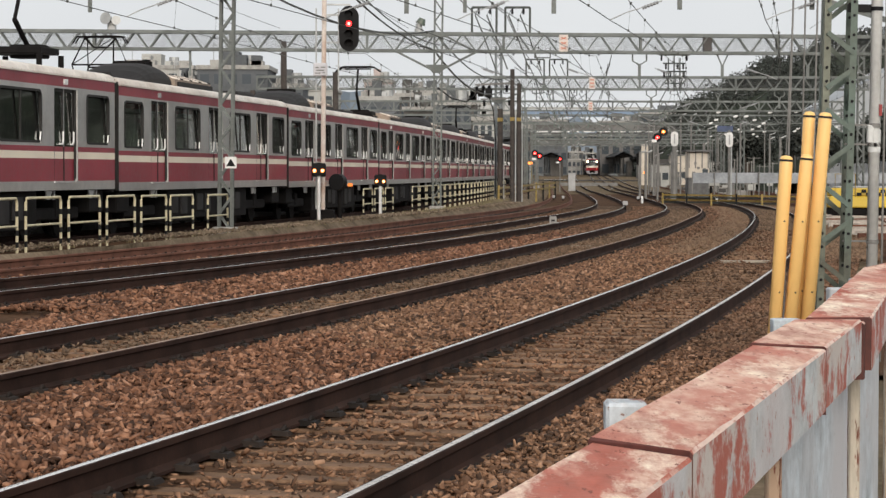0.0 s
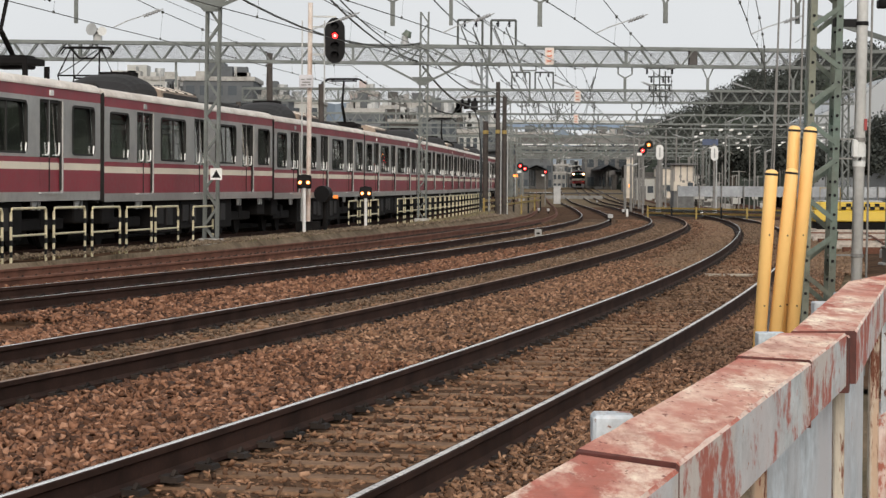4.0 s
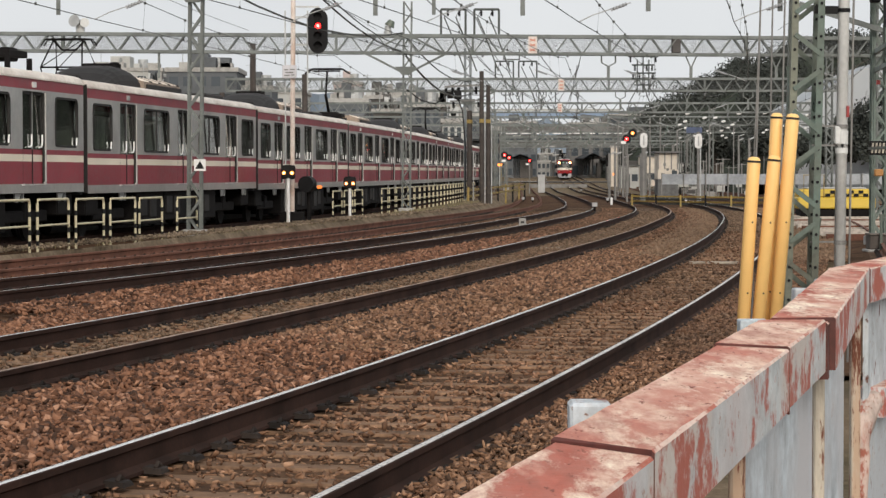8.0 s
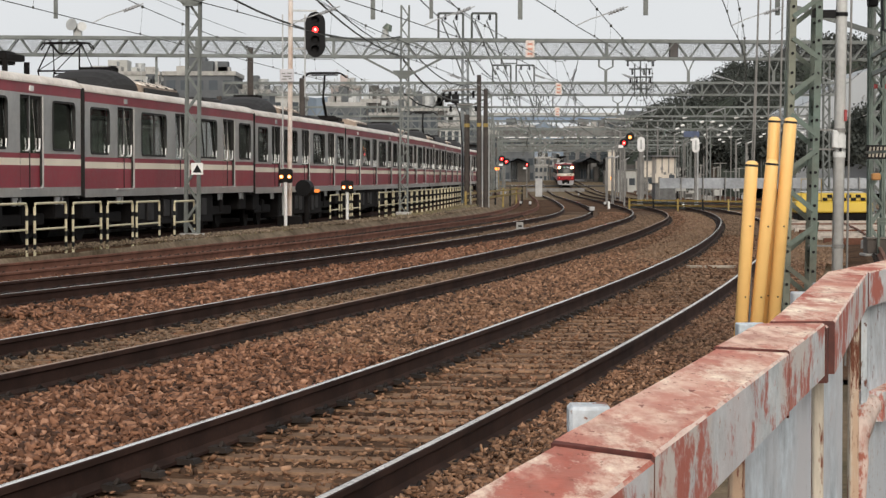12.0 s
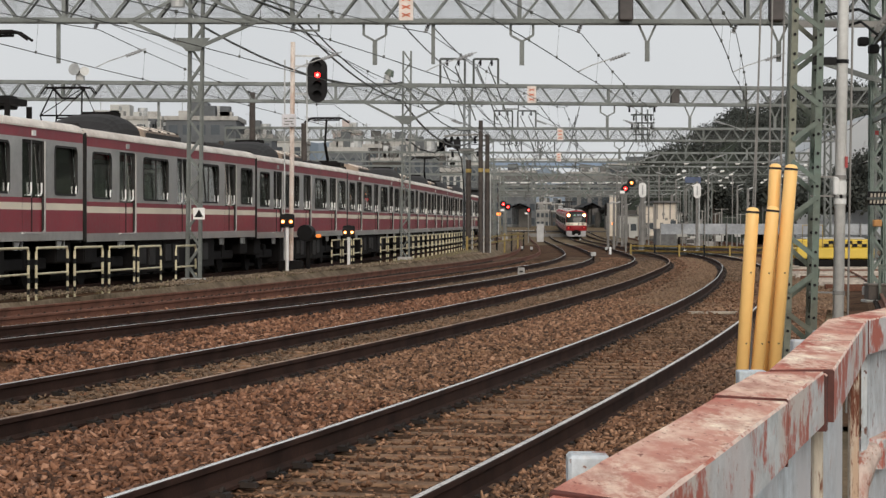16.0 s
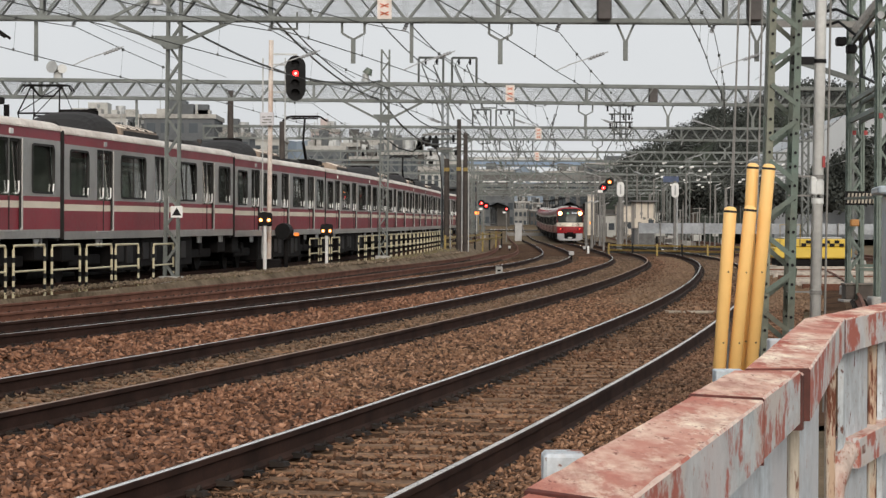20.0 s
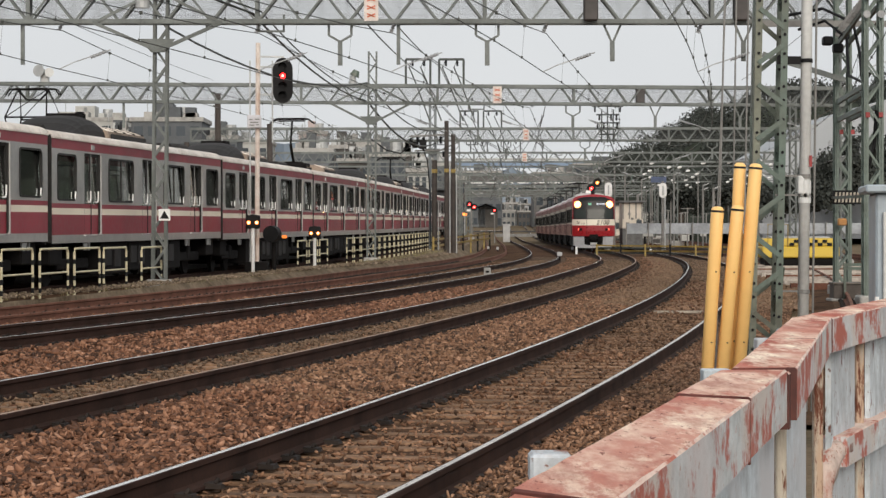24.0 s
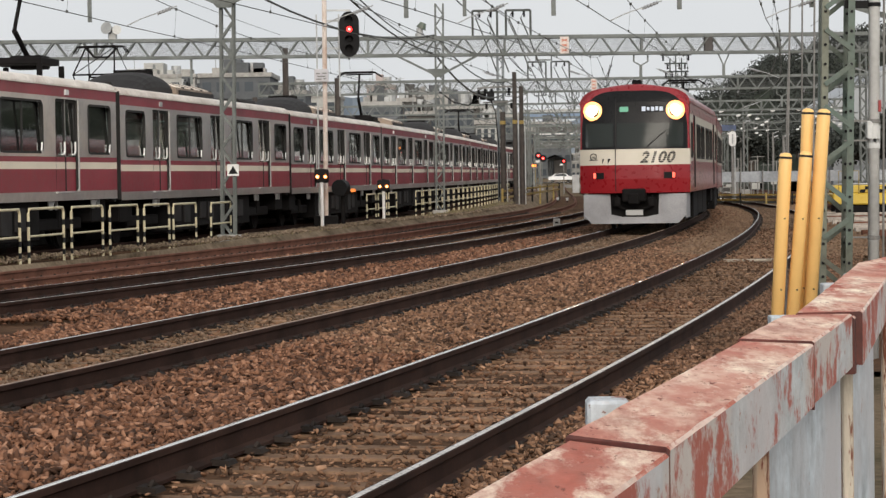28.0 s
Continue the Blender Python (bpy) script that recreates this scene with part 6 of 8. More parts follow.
def leaf_cloud(centres, radii, per, size, seed):
    """Many small leaf faces round clump centres, with gaps and an uneven outline."""
    rng = np.random.default_rng(seed)
    n = len(centres)
    c = np.repeat(np.array(centres, float), per, axis=0)
    r = np.repeat(np.array(radii, float), per, axis=0)
    d = rng.normal(size=(n * per, 3))
    d /= np.linalg.norm(d, axis=1)[:, None]
    lump = 0.72 + 0.35 * np.sin(d[:, :1] * 5 + c[:, :1]) * np.sin(d[:, 1:2] * 6 + c[:, 1:2])
    p = c + d * r * lump * rng.uniform(0.68, 1.0, (n * per, 1))
    a = rng.normal(size=(n * per, 3))
    a /= np.linalg.norm(a, axis=1)[:, None]
    b = np.cross(a, rng.normal(size=(n * per, 3)))
    b /= np.linalg.norm(b, axis=1)[:, None]
    s = size * rng.uniform(0.5, 1.4, (n * per, 1))
    quad = np.stack([p - a * s - b * s * 0.5, p + a * s * 0.9 - b * s * 0.6, p + a * s * 0.4 + b * s, p - a * s * 0.8 + b * s * 0.6], 1)
    v = quad.reshape(-1, 3)
    f = np.arange(len(v)).reshape(-1, 4)
    me = bpy.data.meshes.new("foliage")
    me.from_pydata(v.tolist(), [], f.tolist())
    return me


rngt = np.random.default_rng(5)
cen, rad = [], []
while len(cen) < 1000:
    x, y = rngt.uniform(30, 200), rngt.uniform(330, 640)
    if x < max(0.073 * y - 1, hill_foot(y) + 1.5):
        continue
    z = hill_h(x, y)
    s = rngt.uniform(1.3, 3.0)
    cen.append((x, y, z + s * 0.7))
    rad.append((s, s, s * rngt.uniform(0.8, 1.25)))
me = leaf_cloud(cen, rad, 320, 0.165, 6)
me.materials.append(M_LEAF)
tagged(new("hill_woods", me), "dense dark evergreen woods covering the hill", "woods", kind="stuff")


def tree(x, y, hgt, spread, seed, z=0.0, bare=False):
    rng = random.Random(seed)
    t = thing("tree", "dark evergreen tree behind the yard" if not bare else "bare grey tree behind the yard", "tree", pose(x, y, z), "trees behind the yard")
    tr = Build().tube([(0, 0, -0.5), (0.1, 0, hgt * 0.3), (0, 0.1, hgt * 0.75)], [0.28, 0.2, 0.07], 8)
    ends = []
    for k in range(9):
        a, zz = rng.uniform(0, 6.28), hgt * rng.uniform(0.3, 0.7)
        e = (math.cos(a) * spread * rng.uniform(0.5, 0.8), math.sin(a) * spread * 0.7, zz + hgt * rng.uniform(0.08, 0.25))
        tr.tube([(0, 0, zz), (e[0] * 0.5, e[1] * 0.5, zz + 0.1 * hgt), e], [0.08, 0.05, 0.02], 5)
        ends.append(e)
    part("trunk", tr, M_BARK, t)
    cs = ends + [(rng.uniform(-0.5, 0.5) * spread, rng.uniform(-0.5, 0.5) * spread, hgt * rng.uniform(0.5, 0.97)) for _ in range(12)]
    rs = [(spread * rng.uniform(0.30, 0.50),) * 3 for _ in cs]
    m2 = leaf_cloud(cs, rs, 14 if bare else 190, 0.14 if bare else 0.17, seed)
    m2.materials.append(M_LEAF)
    c = new("crown", m2)
    c.parent = t
    return t


for i, (x, y, hh, sp) in enumerate(((30, 262, 6.5, 3.0), (35, 250, 7.0, 3.2), (40, 255, 7.6, 3.4), (45, 248, 8.2, 3.6), (33, 285, 8.0, 3.6), (39, 290, 9.0, 4.0), (50, 252, 9.0, 3.8), (46, 285, 10.0, 4.2), (52, 290, 11.0, 4.4), (57, 270, 10.5, 4.4), (37.2, 236, 5.6, 2.6), (40.0, 238, 6.4, 2.8), (43.0, 237, 8.6, 3.2), (46.2, 239, 10.6, 3.6), (49.6, 238, 10.6, 3.7), (53.0, 240, 10.8, 3.7))):
    tree(x, y, hh, sp, 40 + i)
tree(43.5, 258, 16.5, 4.0, 90, bare=True)
for i, (x, y, hh, sp) in enumerate(((-26.5, 236, 8.6, 2.6), (-24.0, 232, 8.0, 2.2), (-21.2, 238, 8.4, 2.4), (-29.5, 238, 8.8, 2.4), (-17.8, 240, 7.8, 2.2))):
    tree(x, y, hh, sp, 120 + i)

# far mountains: a plain backdrop ridge
mt = Build()
pts = []
for i in range(90):
    x = -1500 + i * 45
    pts.append((x, 3800 + 60 * math.sin(i), 75 + 42 * math.sin(i * 0.23 + 1.2) + 18 * math.sin(i * 0.71) + 9 * math.sin(i * 1.9)))
for a, b in zip(pts, pts[1:]):
    mt.face([(a[0], a[1], -5), (b[0], b[1], -5), b, a])
    mt.face([a, b, (b[0], b[1] + 500, -5), (a[0], a[1] + 500, -5)])
solid("far_mountains", mt, mat("hazy_blue_ridge", (0.23, 0.28, 0.34), 1.0, vary=0.15, scale=0.004, fine=0.02, spec=0.0, world_pos=True), "hazy blue-grey mountain ridge on the horizon", "mountains", kind="structure")

# ---------- buildings ----------
M_WALLG = mat("grey_building_wall", (0.100, 0.108, 0.116), 0.8, vary=0.2, scale=0.4, fine=3)
M_WALLP = mat("pale_building_wall", (0.42, 0.42, 0.40), 0.8, vary=0.15, scale=0.4, fine=3)
M_WALLB = mat("beige_building_wall", (0.50, 0.43, 0.36), 0.8, vary=0.15, scale=0.4, fine=3)
M_WALLH = mat("weathered_house_wall", (0.27, 0.265, 0.25), 0.85, vary=0.35, scale=0.5, fine=3)
M_WALLD = mat("brownish_dark_wall", (0.085, 0.08, 0.075), 0.85, vary=0.3, scale=0.4, fine=3)
M_WIN = glass("far_window_glass", (0.06, 0.07, 0.08), 0.0, 0.1)
M_SHED = mat("dark_depot_sheet", (0.115, 0.115, 0.115), 0.7, vary=0.35, scale=0.5, fine=4)


def building(name, label, x0, x1, y0, y1, z1, wall, floors, cols, roof="flat", balcony=False):
    t = thing(name, label, "building", pose(x0, y0, -0.3), "far buildings")
    w, d, hh = x1 - x0, y1 - y0, z1 + 0.3
    part("wall", Build().box(0, w, 0, d, 0, hh), wall, t)
    rf = part("roof", Build().box(-0.2, w + 0.2, -0.2, d + 0.2, hh, hh + 0.5), M_CONC, t)
    part("roof_house", Build().box(w * 0.3, w * 0.55, d * 0.3, d * 0.6, hh + 0.5, hh + 2.3), wall, rf)
    rr = random.Random(int(abs(x0) * 10))
    for k in range(rr.randint(3, 6)):
        bx, bw, bh = rr.uniform(0.02, 0.85) * w, rr.uniform(0.06, 0.2) * w, rr.uniform(0.4, 1.6)
        part("roof_unit", Build().box(bx, min(w, bx + bw), d * 0.1, d * 0.3, hh + 0.5, hh + 0.5 + bh), rr.choice((wall, M_GALV, M_CONC)), rf)
    part("roof_aerial", Build().tube([(w * 0.2, d * 0.2, hh + 0.5), (w * 0.2, d * 0.2, hh + 3.2)], 0.05, 5).bar((w * 0.2 - 0.5, d * 0.2, hh + 3.0), (w * 0.2 + 0.5, d * 0.2, hh + 3.0), 0.04, 0.04), M_GALV, rf)
    part("roof_tank", Build().tube([(w * 0.7, d * 0.4, hh + 0.5), (w * 0.7, d * 0.4, hh + 1.9)], 0.7, 10), M_GALV, rf)
    fh = hh / floors
    wm = Build().box(-0.5, 0.5, -0.05, 0.03, -fh * 0.24, fh * 0.24).mesh("window", M_WIN)
    for f in range(floors):
        for c in range(cols):
            o = part("window", wm, M_WIN, t)
            o.location = (w * (c + 0.5) / cols, 0, fh * (f + 0.55))
            o.scale = (w / cols * 0.62, 1, 1)
        if balcony:
            part("balcony", Build().box(0, w, -1.1, 0, fh * f - 0.08, fh * f + 0.08).box(0, w, -1.1, -1.0, fh * f, fh * f + 1.0), wall, t)
    return t


building("apartment_block", "dark grey apartment block with balconies", -32.5, -24.2, 280, 292, 13.4, M_WALLG, 5, 5, balcony=True)
building("apartment_block", "grey stepped block with rooftop plant", -36.8, -32.7, 284, 296, 11.6, M_WALLG, 5, 3, balcony=True)
building("apartment_block", "grey stepped block with rooftop plant", -24.0, -20.5, 286, 296, 11.5, M_WALLG, 4, 3, balcony=True)
building("office_block", "pale low block beyond the depot", -50, -39, 330, 345, 15.6, M_WALLP, 5, 6)
building("office_block", "white low block beyond the depot", -33, -20, 345, 360, 13.0, M_WALLP, 4, 5)
building("tower_house", "beige block with a rooftop chimney", -17.4, -12.9, 380, 392, 15.6, mat("pinkish_house_wall", (0.46, 0.39, 0.37), 0.8, vary=0.15, scale=0.4, fine=3), 6, 3)
building("office_block", "grey block behind the sidings", -10, -3, 400, 412, 14.5, M_WALLG, 5, 4)

# depot sheds behind the stabled train
def shed(x0, x1, y0, y1, z, label):
    t = thing("depot_shed", label, "shed", pose(x0, y0, -0.2), "depot sheds")
    w, d = x1 - x0, y1 - y0
    for k in range(6):
        part("wall_panel", Build().box(w * k / 6 + 0.03, w * (k + 1) / 6 - 0.03, 0, 0.2, 0, z - 0.6), M_SHED, t)
    part("back_wall", Build().box(0, w, d - 0.2, d, 0, z), M_SHED, t)
    part("roof", Build().prism([(-0.6, -0.8, z), (-0.6, d / 2, z + 1.0), (-0.6, d + 0.6, z), (-0.6, d + 0.6, z - 0.25), (-0.6, -0.8, z - 0.25)], (w + 1.2, 0, 0)), M_SHED, t)
    part("eave_light_strip", Build().box(0, w, -0.1, 0, z - 0.55, z - 0.3), M_WALLP, t)
    for k in range(5):
        part("window", Build().box(w * (k + 0.25) / 5, w * (k + 0.75) / 5, -0.04, 0.0, z * 0.4, z * 0.7), M_WIN, t)


shed(-16, -4.0, 196, 225, 4.9, "dark grey depot shed behind the stabled train")
shed(-34, -17, 150, 180, 5.2, "dark grey depot shed behind the stabled train")
shed(-20, -9.0, 250, 285, 7.6, "large dark depot shed")
for i, (x, w, y, z, mm) in enumerate(((-12.5, 4.2, 262, 9.2, M_WALLG), (-8.0, 3.6, 275, 8.4, M_WALLD), (-4.2, 4.0, 268, 8.9, M_WALLG), (0.0, 3.2, 281, 7.4, M_WALLP), (-10.5, 5.0, 300, 10.8, M_WALLD), (-3.5, 4.6, 306, 10.0, M_WALLD), (1.5, 4.0, 300, 8.6, M_WALLG), (4.2, 3.4, 310, 7.0, M_WALLD))):
    building("yard_house", "dark cluttered house behind the sidings", x, x + w, y, y + 8, z, mm, 3, 4, balcony=i % 2 == 0)
pl = thing("depot_platform", "sooty concrete platform edge behind the stabled train", "platform", kind="structure")
for k in range(18):
    y = 22 + k * 8.5
    a, b = LINE_E.at(y, -1.75)[0], LINE_E.at(y + 8.45, -1.75)[0]
    part("edge_slab", Build().bar((a.x - 0.4, a.y, 0.4), (b.x - 0.4, b.y, 0.4), 0.8, 1.1), M_SHED, pl)

# dark service poles between the sidings
for x, y, z1, r in ((1.50, 130.5, 4.9, 0.16), (2.14, 129.0, 7.0, 0.13), (2.52, 130.0, 6.3, 0.13), (-9.4, 118, 7.9, 0.16), (-7.0, 121, 6.5, 0.16), (-10.2, 110, 5.2, 0.13)):
    t = thing("service_pole", "dark brown service pole with a yellow band", "pole", pose(x, y, -0.2), "service poles")
    part("pole", Build().tube([(0, 0, 0), (0, 0, z1 + 0.2)], [r, r * 0.9], 10), mat("dark_tarred_pole", (0.055, 0.045, 0.04), 0.8, vary=0.3), t)
    part("yellow_band", Build().tube([(0, 0, 4.4), (0, 0, 4.6)], r * 1.03, 10), M_YELP, t)
    part("cable_pipe", Build().tube([(r + 0.05, -0.05, 0), (r + 0.05, -0.05, z1 - 2)], 0.03, 6), M_GALV, t)

# ---------- station over the line, far off ----------
M_STN = mat("grey_station_steel", (0.135, 0.13, 0.125), 0.75, vary=0.45, scale=0.15, fine=1.2)
M_BLUEB = mat("pale_blue_bridge_paint", (0.22, 0.30, 0.42), 0.7, vary=0.1, scale=0.1, fine=1)
st = thing("station_concourse", "grey station building spanning the tracks", "station", pose(0, 500, 0))
part("hall", Build().box(10, 62, 0, 14, 7.6, 9.4), M_STN, st)
part("upper_hall", Build().box(9, 64, 3, 16, 10.2, 11.6), M_STN, st)
part("deck", Build().box(8, 66, -1, 15, 6.9, 7.55), mat("dark_deck", (0.12, 0.12, 0.12), 0.8, vary=0.3, scale=0.4), st)
for k in range(22):
    part("window", Build().box(11 + k * 2.3, 12.7 + k * 2.3, -0.12, 0.0, 8.1, 8.9), M_WIN, st)
for k in range(16):
    part("white_panel", Build().box(10 + k * 3.3, 12.6 + k * 3.3, 2.85, 3.0, 9.7, 10.1), M_WHITE, st)
for x in (11, 36.5, 40, 46, 52, 58):
    part("column", Build().cbox(x - 0.45, x + 0.45, -0.5, 0.5, -0.3, 7.0, 0.05), M_STN, st)
rk = random.Random(31)
for k in range(70):
    x, z, w, hh = rk.uniform(9, 58), rk.uniform(6.2, 9.6), rk.uniform(0.3, 2.4), rk.uniform(0.12, 0.5)
    part("facade_fitting", Build().box(x, x + w, -1.3, -0.02, z, z + hh), rk.choice((M_STN, M_WALLD, M_WALLD, M_WALLP, M_GREEN)), st)
bb = thing("road_bridge", "pale blue road bridge beyond the station", "bridge", pose(0, 640, 0))
part("girder", Build().box(12, 48, 0, 6, 16.2, 18.0), M_BLUEB, bb)
part("parapet", Build().box(12, 48, 0, 0.4, 18.1, 18.7), M_WALLP, bb)
for x in (13, 46):
    part("pier", Build().cbox(x - 1, x + 1, 1, 5, -0.3, 16.2, 0.1), M_CONC, bb)
building("white_roof_hall", "white-roofed hall beyond the station", 30, 40, 560, 575, 12.9, M_STN, 3, 4)
building("office_block", "grey block beyond the station", 14, 24, 600, 612, 14.0, M_WALLG, 4, 5)
building("office_block", "grey block beyond the station", 41, 58, 585, 600, 15.5, M_WALLG, 4, 7)


def canopy(x, y, w, ln, z, label):
    t = thing("platform_canopy", label, "canopy", pose(x, y, 0), "platform canopies")
    part("roof", Build().prism([(-w / 2, 0, z), (0, 0, z + 0.9), (w / 2, 0, z), (w / 2, 0, z - 0.3), (0, 0, z + 0.45), (-w / 2, 0, z - 0.3)], (0, ln, 0)), M_BLACK, t, "dark gabled canopy roof")
    for k in range(5):
        part("column", Build().tube([(0, 2 + k * ln / 5, -0.3), (0, 2 + k * ln / 5, z + 0.3)], 0.15, 8), M_STN, t)
    part("platform", Build().box(-w / 2 + 0.6, w / 2 - 0.6, 0, ln, -0.3, 0.9), M_CONC, t)


canopy(17.2, 520, 4.4, 60, 4.7, "dark canopy over a station platform")
canopy(33.2, 522, 3.8, 60, 4.9, "dark canopy over a station platform")
canopy(39.5, 524, 5.0, 60, 4.7, "dark canopy over a station platform")
for x, y, w, z in ((36.5, 452, 3.4, 3.8), (32.5, 455, 2.0, 3.2), (17.9, 506, 2.7, 4.3), (33.4, 506, 1.0, 3.6)):
    solid("station_kiosk", Build().cbox(x - w / 2, x + w / 2, y, y + 3, -0.3, z, 0.05), M_WALLD, "small dark station kiosk", "kiosk", group="station kiosks")

rt = random.Random(12)
for i in range(34):
    x = -62 + i * 4.6
    building("town_house", "small house in the town beyond the station", x, x + rt.uniform(3.4, 5.4), 735 + rt.uniform(0, 25), 768, rt.uniform(5.5, 11.5), rt.choice((M_WALLD, M_WALLG, M_WALLG, M_WALLD, M_WALLH)), 3, 3)
for i, (x, w, z, mm) in enumerate(((10.5, 4.5, 5.0, M_WALLD), (15.5, 4.0, 4.2, M_WALLG), (20.0, 3.5, 6.0, M_WALLD), (24.6, 3.8, 4.6, M_WALLH), (29.0, 3.6, 4.4, M_WALLD), (33.5, 4.2, 6.3, M_WALLP), (38.5, 4.5, 5.0, M_WALLG), (43.5, 4.0, 6.0, M_WALLB))):
    building("town_house", "small house beyond the station", x * 1.12, x * 1.12 + w, 690 + i % 3 * 6, 700, z, mm, 2, 3)

# level crossing and the white car on it
cr = thing("level_crossing", "grey road crossing the tracks at a level crossing", "road", kind="structure")
part("road_deck", Build().box(-90, 60, 405, 414, -0.2, -0.02), mat("road_asphalt", (0.07, 0.068, 0.066), 0.9, vary=0.2, scale=0.5, fine=5), cr)
for k in range(7):
    part("white_line", Build().box(12.4 + k * 0.55, 12.7 + k * 0.55, 404.5, 415, -0.01, 0.0), M_WHITE, cr)
part("edge_kerb", Build().box(13, 21.5, 352, 352.6, -0.9, -0.22), M_DULL, cr)
for x in (9.8, 29.5):
    t = thing("crossing_post", "crossing post with black and yellow bands", "post", pose(x, 398, -0.1), "crossing posts")
    part("post", Build().tube([(0, 0, 0), (0, 0, 3.6)], 0.12, 8), M_YELP, t)
    part("cross_board", Build().bar((-0.6, -0.15, 2.9), (0.6, -0.15, 3.5), 0.05, 0.18).bar((-0.6, -0.15, 3.5), (0.6, -0.15, 2.9), 0.05, 0.18), M_BLACK, t)
    part("lamp", Build().disc((0.3, -0.15, 2.3), (0, -1, 0), 0.22, 0.1, 12), M_BLACK, t)
wc = thing("white_car", "white hatchback car driving over the level crossing", "car")
bd = part("body", Build().prism([(-2.1, -0.82, 0.35), (-2.1, -0.82, 0.85), (-1.6, -0.82, 0.98), (-0.9, -0.82, 1.42), (0.8, -0.82, 1.45), (1.45, -0.82, 1.0), (2.1, -0.82, 0.86), (2.15, -0.82, 0.38)], (0, 1.64, 0)), mat("white_car_paint", (0.82, 0.82, 0.82), 0.25, vary=0.03), wc, "glossy white body")
for s in (-0.83, 0.83):
    part("side_window", Build().prism([(-1.2, s, 1.02), (-0.8, s, 1.35), (0.72, s, 1.38), (1.15, s, 1.02)], (0, -0.01 if s < 0 else 0.01, 0)), M_WIN, bd)
for x in (-1.35, 1.4):
    for s in (-0.8, 0.62):
        wh = part("wheel", Build().disc((x, s, 0.31), (0, 1, 0), 0.31, 0.18, 16), M_RUBBER, wc)
for s in (-0.6, 0.6):
    part("headlight", Build().cbox(2.08, 2.17, s - 0.16, s + 0.16, 0.68, 0.8, 0.01), M_GALV, wc)

# ---------- signals and signs down the line ----------
def far_signal(x, y, z, lamps, label, post=True):
    t = thing("railway_signal", label, "signal", pose(x, y, 0), "distant signals")
    if post:
        part("post", Build().tube([(0, 0.2, -1.1), (0, 0.2, z)], 0.07, 8), M_DULL, t)
    for dx, dz, mm, nm in lamps:
        o = [(dx + 0.31 * math.cos(2 * math.pi * i / 20), 0, z + dz + 0.31 * math.sin(2 * math.pi * i / 20)) for i in range(20)]
        hd2 = part("head", Build().prism(o, (0, 0.1, 0)), M_BLACK, t, "round black signal head")
        part("lens", Build().disc((dx, -0.01, z + dz), (0, -1, 0), 0.125, 0.03, 14), mm, hd2, nm)
        part("lamp_core", Build().disc((dx, -0.045, z + dz), (0, -1, 0), 0.05, 0.01, 12), M_CORER if mm is M_REDL else M_CORE, hd2, "bright lamp core")
        hood = Build()
        for i in range(8):
            a0, a1 = math.pi * i / 8, math.pi * (i + 1) / 8
            hood.face([(dx + 0.16 * math.cos(a), q, z + dz + 0.16 * math.sin(a)) for a, q in ((a0, 0), (a1, 0), (a1, -0.3), (a0, -0.3))])
        part("hood", hood, M_BLACK, hd2)
    part("number_plate", Build().box(-0.45, -0.1, -0.02, 0.0, z - 0.5, z - 0.3), M_WHITE, t)


far_signal(5.75, 212, 2.95, ((-0.2, 0.12, M_REDL, "glowing red lens"), (0.22, -0.12, M_REDL, "glowing red lens")), "twin red signal beside the sidings")
far_signal(10.3, 280, 2.9, ((0, 0, M_REDL, "glowing red lens"),), "distant red signal on a post")
far_signal(13.25, 170, 4.05, ((-0.05, -0.15, M_REDL, "glowing red lens"), (0.38, 0.26, M_AMBL, "glowing amber lens")), "red and amber signal on a post")
t = thing("platform_lamp", "small orange lamp by the sidings", "lamp", pose(7.0, 290, 0))
part("post", Build().tube([(0, 0, -1.1), (0, 0, 2.4)], 0.06, 8), M_GALV, t)
part("lamp", Build().cbox(-0.28, 0.28, -0.15, 0.15, 2.3, 2.6, 0.04), M_AMBL, t, "glowing orange lamp")
t = thing("track_lamp", "small orange lamp beside the yard tracks", "lamp", pose(19.6, 270, 0))
part("post", Build().tube([(0, 0, -1.1), (0, 0, 1.3)], 0.06, 8), M_GALV, t)
part("lamp", Build().cbox(-0.2, 0.2, -0.15, 0.15, 1.2, 1.45, 0.04), M_AMBL, t, "glowing orange lamp")

for x, y, zc, label in ((15.1, 178, 3.9, "white oval track sign on a thick grey post"), (19.2, 178, 3.85, "white oval track sign on a grey post")):
    t = thing("oval_sign", label, "sign", pose(x, y, 0), "oval signs")
    part("post", Build().tube([(0, 0.1, -0.9), (0, 0.1, zc + 0.7)], 0.16 if x < 16 else 0.10, 10), M_DULL, t)
    o = []
    for i in range(24):
        a = 2 * math.pi * i / 24
        o.append((0.28 * math.cos(a), -0.1, zc + 0.28 * math.sin(a) + (0.28 if math.sin(a) > 0 else -0.28)))
    bdp = part("board", Build().prism(o, (0, 0.05, 0)), M_WHITE, t, "white oval board")
    part("dark_bar", Build().box(-0.05, 0.05, -0.13, -0.1, zc - 0.35, zc + 0.35), M_GALV, bdp)
t = thing("blue_sign", "blue sign board in the yard", "sign", pose(19.2, 181, 0))
part("board", Build().box(-0.6, 0.6, -0.05, 0.05, 4.5, 4.95), mat("blue_sign_paint", (0.05, 0.075, 0.15), 0.5), t)
part("post", Build().tube([(0.5, 0.1, -0.9), (0.5, 0.1, 5.0)], 0.06, 8), M_GALV, t)

